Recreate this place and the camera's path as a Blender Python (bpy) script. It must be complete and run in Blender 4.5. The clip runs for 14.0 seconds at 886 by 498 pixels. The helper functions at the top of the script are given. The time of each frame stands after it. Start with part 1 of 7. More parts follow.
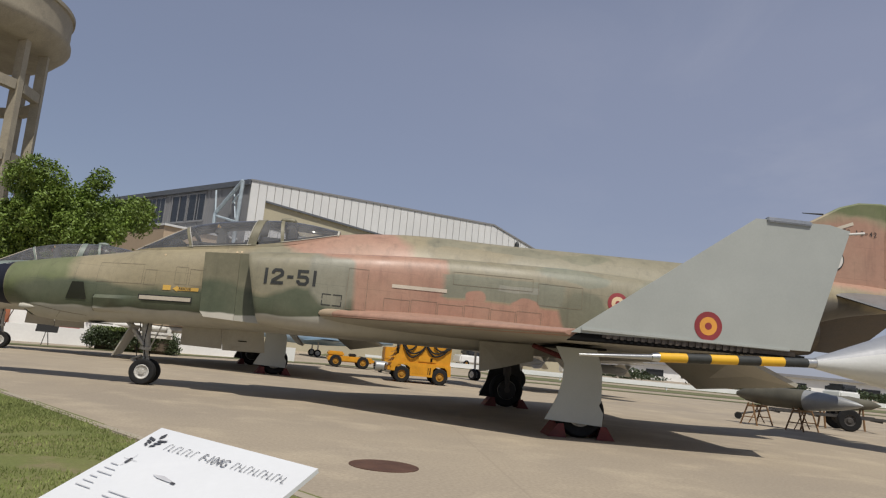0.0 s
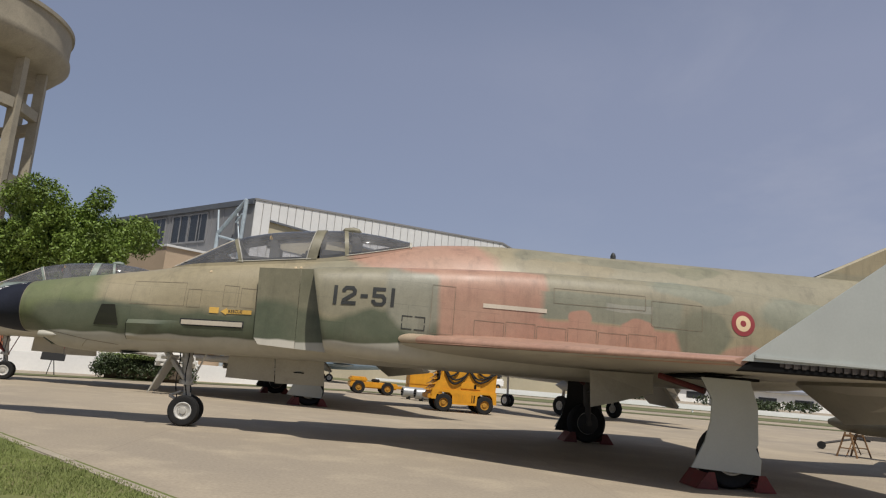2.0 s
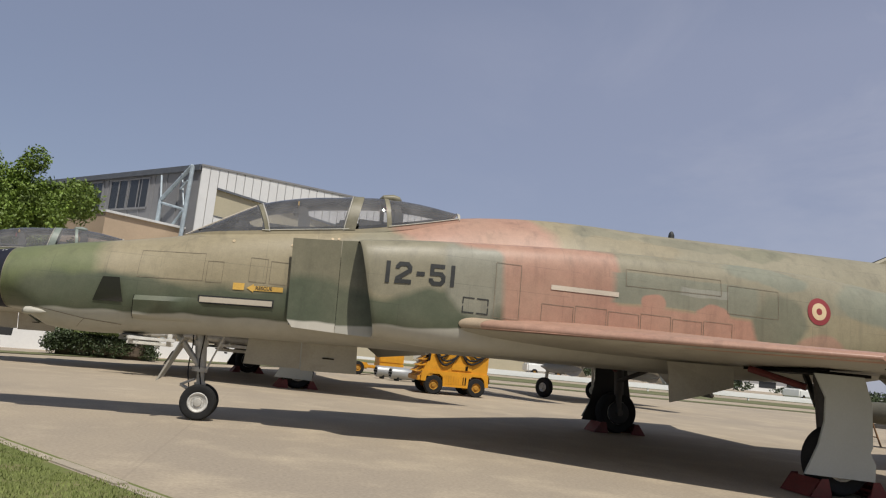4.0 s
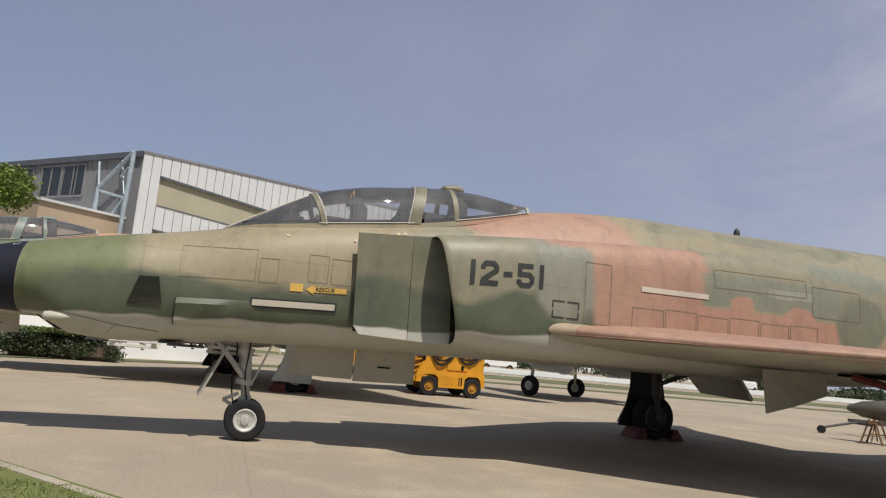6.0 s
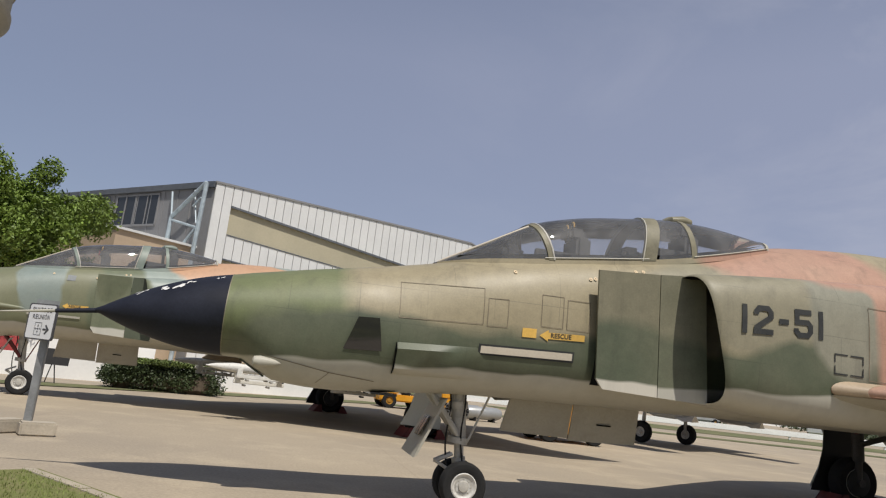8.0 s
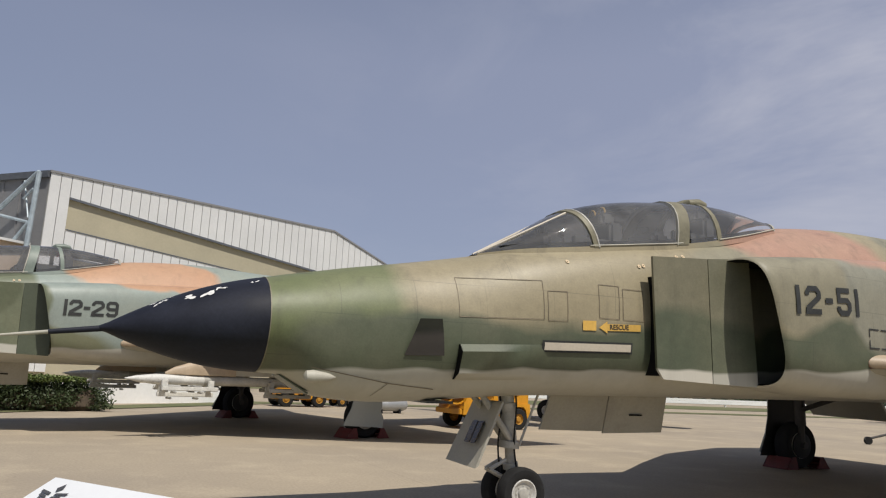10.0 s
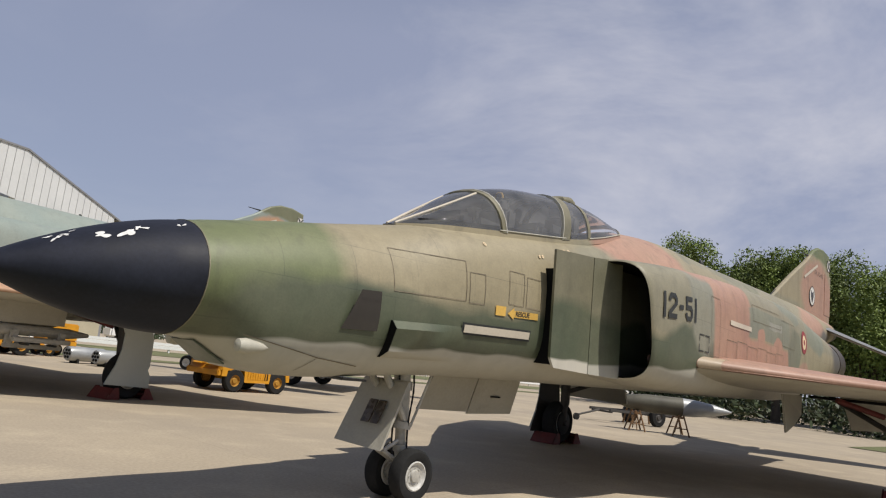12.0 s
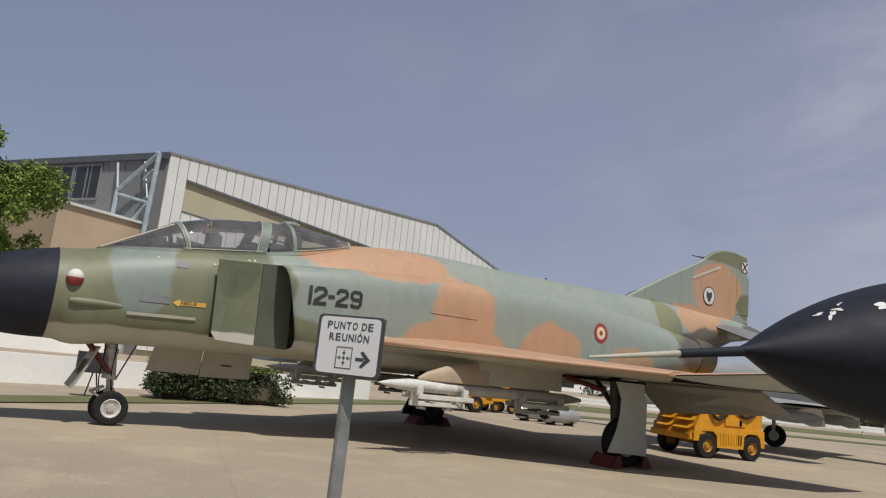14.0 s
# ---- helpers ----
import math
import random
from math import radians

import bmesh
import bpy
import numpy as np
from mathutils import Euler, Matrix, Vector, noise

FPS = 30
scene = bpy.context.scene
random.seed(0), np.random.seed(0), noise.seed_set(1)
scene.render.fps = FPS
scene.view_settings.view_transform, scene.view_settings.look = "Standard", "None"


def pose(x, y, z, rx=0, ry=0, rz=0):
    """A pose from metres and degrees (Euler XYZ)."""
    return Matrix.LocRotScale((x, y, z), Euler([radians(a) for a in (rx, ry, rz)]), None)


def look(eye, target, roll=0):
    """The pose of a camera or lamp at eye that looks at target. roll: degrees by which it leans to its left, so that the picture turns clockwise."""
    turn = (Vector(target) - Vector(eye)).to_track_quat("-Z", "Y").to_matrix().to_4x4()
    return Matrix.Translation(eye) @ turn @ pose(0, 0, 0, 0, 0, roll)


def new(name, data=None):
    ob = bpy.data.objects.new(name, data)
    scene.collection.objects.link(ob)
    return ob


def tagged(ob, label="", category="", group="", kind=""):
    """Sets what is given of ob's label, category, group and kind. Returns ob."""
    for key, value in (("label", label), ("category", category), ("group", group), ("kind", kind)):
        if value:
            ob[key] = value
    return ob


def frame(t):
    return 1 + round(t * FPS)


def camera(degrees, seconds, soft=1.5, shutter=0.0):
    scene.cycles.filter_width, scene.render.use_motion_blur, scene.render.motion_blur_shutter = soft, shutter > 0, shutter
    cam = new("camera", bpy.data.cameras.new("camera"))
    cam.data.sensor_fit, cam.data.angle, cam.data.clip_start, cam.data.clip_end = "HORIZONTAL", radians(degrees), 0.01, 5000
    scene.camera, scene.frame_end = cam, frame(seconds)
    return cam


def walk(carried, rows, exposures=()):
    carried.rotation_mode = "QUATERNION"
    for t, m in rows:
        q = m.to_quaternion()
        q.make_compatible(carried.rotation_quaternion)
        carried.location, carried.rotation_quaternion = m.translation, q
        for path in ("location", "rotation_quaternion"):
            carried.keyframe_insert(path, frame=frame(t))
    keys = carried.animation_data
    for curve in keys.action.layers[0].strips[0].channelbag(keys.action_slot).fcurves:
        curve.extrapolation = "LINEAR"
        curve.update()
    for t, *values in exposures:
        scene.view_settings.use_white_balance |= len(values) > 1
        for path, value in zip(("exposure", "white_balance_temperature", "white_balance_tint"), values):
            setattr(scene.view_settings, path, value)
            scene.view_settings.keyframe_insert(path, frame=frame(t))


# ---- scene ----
cam = camera(63.8, 14.0, soft=1.2)
PATH = [
    (0, (3.801, -13.319, 1.014), (3.991, -11.35, 1.307), 5.5),
    (0.5, (3.492, -12.866, 1.014), (3.808, -10.901, 1.204), 6.0),
    (1, (3.126, -12.272, 1.035), (3.298, -10.308, 1.374), 5.7),
    (1.5, (2.852, -11.813, 1.047), (3.155, -9.857, 1.339), 4.8),
    (2, (2.502, -11.293, 1.049), (2.702, -9.334, 1.399), 4.9),
    (2.5, (2.202, -10.931, 1.069), (2.552, -8.982, 1.352), 5.9),
    (3, (1.837, -10.47, 1.065), (2.166, -8.52, 1.364), 5.6),
    (3.5, (1.461, -10.125, 1.082), (1.764, -8.177, 1.417), 6.1),
    (3.7, (1.308, -9.996, 1.09), (1.641, -8.048, 1.4), 5.9),
    (5.8, (-0.183, -8.579, 1.127), (0.322, -6.663, 1.401), 5.0),
    (6, (-0.329, -8.471, 1.134), (0.224, -6.572, 1.426), 5.2),
    (6.5, (-0.74, -8.121, 1.126), (-0.204, -6.216, 1.42), 4.2),
    (7, (-1.178, -7.7, 1.145), (-0.783, -5.763, 1.451), 8.5),
    (7.5, (-1.532, -7.321, 1.118), (-1.113, -5.388, 1.413), 7.6),
    (8, (-1.922, -6.963, 1.162), (-1.507, -5.042, 1.529), 6.6),
    (8.2, (-2.081, -6.858, 1.181), (-1.596, -4.963, 1.596), 5.8),
    (10.3, (-3.658, -5.641, 1.178), (-2.734, -3.904, 1.542), 2.3),
    (10.5, (-3.78, -5.526, 1.189), (-2.751, -3.858, 1.585), 2.3),
    (11, (-4.064, -5.135, 1.178), (-2.784, -3.639, 1.534), 3.6),
    (11.5, (-4.347, -4.775, 1.181), (-2.995, -3.346, 1.542), 4.9),
    (12, (-4.69, -4.409, 1.186), (-3.216, -3.095, 1.505), 6.4),
    (12.5, (-4.895, -3.937, 1.211), (-3.596, -2.443, 1.496), 4.2),
    (13, (-5.248, -3.434, 1.231), (-4.22, -1.757, 1.591), 6.1),
    (13.5, (-5.487, -2.985, 1.207), (-4.694, -1.18, 1.532), 4.1),
    (14, (-5.82, -2.52, 1.216), (-5.18, -0.655, 1.557), 6.1),
]
walk(cam, [(t, look(eye, target, roll)) for t, eye, target, roll in PATH],
     [(0, -0.25), (0.5, -0.36), (1.0, -0.18), (1.5, -0.2), (3.5, -0.14), (6.0, -0.08), (7.5, -0.08), (10.5, -0.12), (12.5, 0.0), (13, -0.14), (13.5, -0.16), (14, -0.26)])

# ---- world, sun and exposure ----
SUN_TRAVEL = Vector((-0.10, 0.55, -1.0)).normalized()
world = bpy.data.worlds.new("sky")
scene.world = world
world.use_nodes = True
wn, wl = world.node_tree.nodes, world.node_tree.links
wn.clear()
sky = wn.new("ShaderNodeTexSky")
sky.sky_type, sky.sun_disc = "NISHITA", False
sky.sun_elevation = math.asin(-SUN_TRAVEL.z)
sky.sun_rotation = math.atan2(-SUN_TRAVEL.x, -SUN_TRAVEL.y)
sky.air_density, sky.dust_density, sky.ozone_density, sky.altitude = 1.0, 1.3, 1.5, 600
wc = wn.new("ShaderNodeTexCoord")
cloud_map = wn.new("ShaderNodeMapping")
cloud_map.inputs["Scale"].default_value = (1.0, 1.0, 2.2)
cloud_map.inputs["Rotation"].default_value = (0.35, 0.5, 0.2)
cloud = wn.new("ShaderNodeTexNoise")
cloud.inputs["Scale"].default_value, cloud.inputs["Detail"].default_value = 2.3, 6
cloud.inputs["Roughness"].default_value, cloud.inputs["Distortion"].default_value = 0.62, 0.5
ramp = wn.new("ShaderNodeValToRGB")
ramp.color_ramp.elements[0].position, ramp.color_ramp.elements[1].position = 0.38, 0.74
ramp.color_ramp.elements[0].color, ramp.color_ramp.elements[1].color = (0.0, 0.0, 0.0, 1), (0.8, 0.8, 0.8, 1)
sky_mix = wn.new("ShaderNodeMixRGB")
sky_mix.inputs[2].default_value = (8.5, 8.4, 9.0, 1)
haze = wn.new("ShaderNodeMixRGB")
haze.inputs[2].default_value = (4.6, 4.95, 6.65, 1)
side_of = wn.new("ShaderNodeSeparateXYZ")
east = wn.new("ShaderNodeMapRange")
east.inputs[1].default_value, east.inputs[2].default_value = 0.1, 0.8
east.inputs[3].default_value, east.inputs[4].default_value = 0.04, 1.0
thin = wn.new("ShaderNodeMath")
thin.operation = "MULTIPLY"
bg = wn.new("ShaderNodeBackground")
bg.inputs["Strength"].default_value = 0.0835
wo = wn.new("ShaderNodeOutputWorld")
wl.new(wc.outputs["Generated"], cloud_map.inputs["Vector"])
wl.new(cloud_map.outputs["Vector"], cloud.inputs["Vector"])
wl.new(cloud.outputs["Fac"], ramp.inputs["Fac"])
wl.new(wc.outputs["Generated"], side_of.inputs[0])
wl.new(side_of.outputs["X"], east.inputs[0])
bank = wn.new("ShaderNodeVectorMath")
bank.operation = "DOT_PRODUCT"
bank.inputs[1].default_value = Vector((0.87, 0.33, 0.36)).normalized()
wl.new(wc.outputs["Generated"], bank.inputs[0])
near_bank = wn.new("ShaderNodeMapRange")
near_bank.interpolation_type = "SMOOTHSTEP"
near_bank.inputs[1].default_value, near_bank.inputs[2].default_value = 0.86, 1.0
near_bank.inputs[3].default_value, near_bank.inputs[4].default_value = 0.42, 0.98
wl.new(bank.outputs["Value"], near_bank.inputs[0])
cover = wn.new("ShaderNodeMath")
cover.operation = "MULTIPLY"
wl.new(east.outputs[0], cover.inputs[0])
wl.new(near_bank.outputs[0], cover.inputs[1])
wl.new(ramp.outputs["Color"], thin.inputs[0])
wl.new(cover.outputs[0], thin.inputs[1])
wl.new(thin.outputs[0], sky_mix.inputs[0])
wl.new(sky.outputs["Color"], haze.inputs[1])
wl.new(haze.outputs["Color"], sky_mix.inputs[1])
haze_fac = wn.new("ShaderNodeMapRange")
haze_fac.inputs[1].default_value, haze_fac.inputs[2].default_value = -0.5, 0.85
haze_fac.inputs[3].default_value, haze_fac.inputs[4].default_value = 0.44, 0.76
wl.new(side_of.outputs["X"], haze_fac.inputs[0])
lift = wn.new("ShaderNodeMapRange")
lift.inputs[1].default_value, lift.inputs[2].default_value = 0.42, 0.85
lift.inputs[3].default_value, lift.inputs[4].default_value = 1.0, 0.12
haze_cut = wn.new("ShaderNodeMath")
haze_cut.operation = "MULTIPLY"
wl.new(side_of.outputs["Z"], lift.inputs[0])
wl.new(haze_fac.outputs[0], haze_cut.inputs[0])
wl.new(lift.outputs[0], haze_cut.inputs[1])
wl.new(haze_cut.outputs[0], haze.inputs[0])
wl.new(sky_mix.outputs["Color"], bg.inputs["Color"])
wl.new(bg.outputs["Background"], wo.inputs["Surface"])

sun_data = bpy.data.lights.new("sun", "SUN")
sun_data.energy, sun_data.angle, sun_data.color = 4.25, radians(0.5), (1.0, 0.945, 0.865)
sun = new("sun", sun_data)
sun.rotation_euler = SUN_TRAVEL.to_track_quat("-Z", "Y").to_euler()


# ---- materials ----
def nodes_of(name):
    m = bpy.data.materials.new(name)
    m.use_nodes = True
    n, l = m.node_tree.nodes, m.node_tree.links
    return m, n, l, n["Principled BSDF"]


def noise_node(n, l, coord, scale, detail=6, rough=0.6, stretch=None):
    if stretch:
        mp = n.new("ShaderNodeMapping")
        mp.inputs["Scale"].default_value = stretch
        l.new(coord, mp.inputs["Vector"])
        coord = mp.outputs["Vector"]
    t = n.new("ShaderNodeTexNoise")
    t.inputs["Scale"].default_value, t.inputs["Detail"].default_value = scale, detail
    t.inputs["Roughness"].default_value = rough
    l.new(coord, t.inputs["Vector"])
    return t.outputs["Fac"]


def spread(n, l, fac, lo, hi, a, b):
    r = n.new("ShaderNodeMapRange")
    r.inputs[1].default_value, r.inputs[2].default_value = lo, hi
    r.inputs[3].default_value, r.inputs[4].default_value = a, b
    l.new(fac, r.inputs[0])
    return r.outputs[0]


def blend(n, l, fac, a, b, mode="MIX"):
    m = n.new("ShaderNodeMixRGB")
    m.blend_type = mode
    for i, v in ((0, fac), (1, a), (2, b)):
        if isinstance(v, (int, float)):
            m.inputs[i].default_value = v
        elif isinstance(v, tuple):
            m.inputs[i].default_value = (*v, 1)
        else:
            l.new(v, m.inputs[i])
    return m.outputs[0]


def relief(n, l, shader, fac, strength, distance=0.01):
    b = n.new("ShaderNodeBump")
    b.inputs["Strength"].default_value, b.inputs["Distance"].default_value = strength, distance
    l.new(fac, b.inputs["Height"])
    l.new(b.outputs["Normal"], shader.inputs["Normal"])


def surface(name, colour, rough=0.6, metal=0.0, vary=0.2, scale=2.0, fine=40.0, bump=0.15, dirt=None, coords="Object"):
    """A plain painted, stone or metal surface with wear at two scales."""
    m, n, l, p = nodes_of(name)
    c = n.new("ShaderNodeTexCoord").outputs[coords]
    big = noise_node(n, l, c, scale)
    small = noise_node(n, l, c, fine, 4)
    info = n.new("ShaderNodeObjectInfo")
    v = spread(n, l, big, 0.3, 0.7, 1 - vary, 1 + vary)
    w = spread(n, l, small, 0.3, 0.7, 1 - vary * 0.5, 1 + vary * 0.5)
    q = spread(n, l, info.outputs["Random"], 0, 1, 1 - vary * 0.25, 1 + vary * 0.25)
    col = blend(n, l, 1.0, colour, v, "MULTIPLY")
    col = blend(n, l, 1.0, col, w, "MULTIPLY")
    col = blend(n, l, 1.0, col, q, "MULTIPLY")
    if dirt:
        spots = noise_node(n, l, c, scale * 2.3, 8, 0.7)
        col = blend(n, l, spread(n, l, spots, 0.55, 0.75, 0, 0.7), col, dirt)
    l.new(col, p.inputs["Base Color"])
    l.new(spread(n, l, big, 0.3, 0.7, rough - 0.08, min(rough + 0.1, 1)), p.inputs["Roughness"])
    p.inputs["Metallic"].default_value = metal
    relief(n, l, p, small, bump)
    return m


def camouflage(name, base, patches, under, low, slope, streak=0.7, rough=0.5, lines=True, mottle=0.13, edge=0.10):
    """Weathered aircraft paint: patches (x, z, rx, rz, colour, straight-sided or not), a pale belly below the height low + slope * x, seams and streaks."""
    m, n, l, p = nodes_of(name)
    c = n.new("ShaderNodeTexCoord").outputs["Object"]
    wob = n.new("ShaderNodeTexNoise")
    wob.inputs["Scale"].default_value, wob.inputs["Detail"].default_value = 1.6, 2
    l.new(c, wob.inputs["Vector"])
    off = n.new("ShaderNodeVectorMath")
    off.operation = "MULTIPLY_ADD"
    off.inputs[1].default_value, off.inputs[2].default_value = (0.45, 0.0, 0.3), (-0.225, 0, -0.15)
    l.new(wob.outputs["Color"], off.inputs[0])
    add = n.new("ShaderNodeVectorMath")
    l.new(c, add.inputs[0])
    l.new(off.outputs[0], add.inputs[1])
    col = base
    half = n.new("ShaderNodeVectorMath")
    half.operation = "MULTIPLY_ADD"
    half.inputs[1].default_value = (0.35, 0.35, 0.35)
    l.new(off.outputs[0], half.inputs[0])
    l.new(c, half.inputs[2])
    for x, z, rx, rz, tone, *square in patches:
        s = n.new("ShaderNodeVectorMath")
        s.operation = "SUBTRACT"
        s.inputs[1].default_value = (x, 0, z)
        l.new(half.outputs[0] if square else add.outputs[0], s.inputs[0])
        k = n.new("ShaderNodeVectorMath")
        k.operation = "MULTIPLY"
        k.inputs[1].default_value = (1 / rx, 0, 1 / rz)
        l.new(s.outputs[0], k.inputs[0])
        if square:
            cut = n.new("ShaderNodeSeparateXYZ")
            l.new(k.outputs[0], cut.inputs[0])
            sides = []
            for axis in ("X", "Z"):
                a = n.new("ShaderNodeMath")
                a.operation = "ABSOLUTE"
                l.new(cut.outputs[axis], a.inputs[0])
                sides.append(a.outputs[0])
            d = n.new("ShaderNodeMath")
            d.operation = "MAXIMUM"
            l.new(sides[0], d.inputs[0])
            l.new(sides[1], d.inputs[1])
            soft = edge / 2
        else:
            d = n.new("ShaderNodeVectorMath")
            d.operation = "LENGTH"
            l.new(k.outputs[0], d.inputs[0])
            soft = edge
        col = blend(n, l, spread(n, l, d.outputs["Value"], 1 - soft, 1 + soft, 1, 0), col, tone)
    # fading at two scales, streaks running down, seams between panels
    big = noise_node(n, l, c, 1.1, 5)
    col = blend(n, l, spread(n, l, big, 0.35, 0.7, 0, 0.35), col, blend(n, l, 0.5, col, (0.40, 0.35, 0.24)))
    run = noise_node(n, l, c, 5.0, 6, 0.65, (1.0, 1.0, 0.12))
    col = blend(n, l, spread(n, l, run, 0.52, 0.72, 0, streak), col, blend(n, l, 0.62, col, (0.05, 0.045, 0.035)))
    mott = noise_node(n, l, c, 8.0, 7, 0.7)
    col = blend(n, l, 1.0, col, spread(n, l, mott, 0.3, 0.7, 1 - mottle, 1 + mottle), "MULTIPLY")
    fine = noise_node(n, l, c, 60.0, 3)
    col = blend(n, l, 1.0, col, spread(n, l, fine, 0.3, 0.7, 0.93, 1.07), "MULTIPLY")
    height = fine
    if lines:
        mp = n.new("ShaderNodeMapping")
        mp.inputs["Rotation"].default_value = (radians(-90), 0, 0)
        l.new(c, mp.inputs["Vector"])
        br = n.new("ShaderNodeTexBrick")
        br.offset, br.squash_frequency, br.squash = 0.37, 3, 1.6
        br.inputs["Scale"].default_value, br.inputs["Mortar Size"].default_value = 1.0, 0.004
        br.inputs["Brick Width"].default_value, br.inputs["Row Height"].default_value = 0.62, 0.33
        br.inputs["Mortar Smooth"].default_value = 0.4
        l.new(mp.outputs["Vector"], br.inputs["Vector"])
        gaps = noise_node(n, l, c, 1.7, 2)
        seam = n.new("ShaderNodeMath")
        seam.operation = "MULTIPLY"
        l.new(br.outputs["Fac"], seam.inputs[0])
        l.new(spread(n, l, gaps, 0.42, 0.60, 0.0, 0.42), seam.inputs[1])
        col = blend(n, l, seam.outputs[0], col, blend(n, l, 0.7, col, (0.03, 0.03, 0.025)))
    sep = n.new("ShaderNodeSeparateXYZ")
    l.new(c, sep.inputs[0])
    line = n.new("ShaderNodeMath")
    line.operation = "MULTIPLY_ADD"
    line.inputs[1].default_value, line.inputs[2].default_value = -slope, -low
    l.new(sep.outputs["X"], line.inputs[0])
    total = n.new("ShaderNodeMath")
    l.new(sep.outputs["Z"], total.inputs[0])
    l.new(line.outputs[0], total.inputs[1])
    wave = n.new("ShaderNodeMath")
    wave.operation = "MULTIPLY_ADD"
    wave.inputs[1].default_value = 0.09
    l.new(noise_node(n, l, c, 2.2, 1), wave.inputs[0])
    l.new(total.outputs[0], wave.inputs[2])
    belly = blend(n, l, spread(n, l, run, 0.45, 0.75, 0, 0.35), under, blend(n, l, 0.5, under, (0.12, 0.1, 0.07)))
    col = blend(n, l, spread(n, l, wave.outputs[0], 0.035, 0.06, 1, 0), col, belly)
    l.new(col, p.inputs["Base Color"])
    l.new(spread(n, l, big, 0.3, 0.7, rough - 0.08, rough + 0.12), p.inputs["Roughness"])
    relief(n, l, p, height, 0.06)
    return m


def glass(name, tint, rough=0.02):
    m, n, l, p = nodes_of(name)
    tr = n.new("ShaderNodeBsdfTransparent")
    tr.inputs["Color"].default_value = (*tint, 1)
    gl = n.new("ShaderNodeBsdfGlossy")
    gl.inputs["Roughness"].default_value = rough
    fr = n.new("ShaderNodeFresnel")
    fr.inputs["IOR"].default_value = 1.62
    mx = n.new("ShaderNodeMixShader")
    # dust film, made stronger so sky reflection is painted in as pale haze
    pale_film = n.new("ShaderNodeBsdfDiffuse")
    pale_film.inputs["Color"].default_value = (0.5, 0.49, 0.47, 1)
    dm = n.new("ShaderNodeMixShader")
    c = n.new("ShaderNodeTexCoord").outputs["Object"]
    l.new(spread(n, l, noise_node(n, l, c, 3.0, 6), 0.3, 0.7, 0.10, 0.26), dm.inputs[0])
    l.new(tr.outputs[0], dm.inputs[1])
    l.new(pale_film.outputs[0], dm.inputs[2])
    l.new(fr.outputs[0], mx.inputs[0])
    l.new(dm.outputs[0], mx.inputs[1])
    l.new(gl.outputs[0], mx.inputs[2])
    l.new(mx.outputs[0], n["Material Output"].inputs["Surface"])
    return m


TAN, GREEN, DARKGREEN = (0.295, 0.25, 0.155), (0.125, 0.15, 0.062), (0.076, 0.093, 0.056)
SALMON, GREYGREEN, PALE = (0.385, 0.22, 0.155), (0.205, 0.212, 0.155), (0.45, 0.435, 0.37)
HEAT = (0.085, 0.08, 0.075)
RECON_PATCHES = [
    (8.4, 2.75, 3.6, 0.6, (0.248, 0.225, 0.152), True), (5.2, 3.02, 0.5, 0.12, (0.2, 0.19, 0.13)), (6.5, 3.04, 0.7, 0.1, (0.2, 0.19, 0.13)), (7.7, 3.02, 0.5, 0.12, (0.19, 0.185, 0.12)),
    (2.35, 2.2, 0.85, 0.5, (0.235, 0.215, 0.145)),
    (-2.5, 1.6, 1.25, 1.4, GREEN), (1.0, 1.2, 2.9, 0.53, DARKGREEN), (2.9, 1.5, 0.75, 0.42, DARKGREEN), (-1.2, 1.3, 1.2, 0.42, DARKGREEN),
    (3.18, 2.2, 0.44, 0.62, (0.225, 0.222, 0.17)), (4.3, 1.95, 0.78, 0.72, SALMON, True), (3.25, 2.85, 1.2, 0.38, SALMON), (3.95, 2.62, 0.55, 0.3, (0.40, 0.235, 0.165)), (6.05, 1.5, 1.15, 0.47, SALMON, True),
    (6.1, 2.20, 1.08, 0.20, GREYGREEN, True), (6.35, 2.24, 0.36, 0.055, (0.27, 0.275, 0.225), True), (5.6, 2.0, 0.22, 0.12, SALMON), (6.5, 2.0, 0.25, 0.1, SALMON), (7.5, 1.95, 0.42, 0.42, (0.165, 0.168, 0.115)), (7.4, 2.6, 0.7, 0.16, GREYGREEN),
    (5.6, 2.85, 0.8, 0.14, (0.25, 0.215, 0.135)), (9.2, 2.4, 0.7, 0.3, GREYGREEN),
    (8.25, 1.58, 0.42, 0.26, SALMON), (11.3, 2.7, 1.0, 0.45, SALMON), (13.4, 3.75, 1.3, 0.75, SALMON), (13.6, 5.0, 1.9, 0.45, GREEN), (12.6, 2.15, 2.0, 0.6, HEAT), (14.9, 2.9, 0.9, 0.3, HEAT),
]
BLUEGREEN, OLIVE, ORANGE = (0.25, 0.295, 0.265), (0.15, 0.16, 0.092), (0.47, 0.275, 0.165)
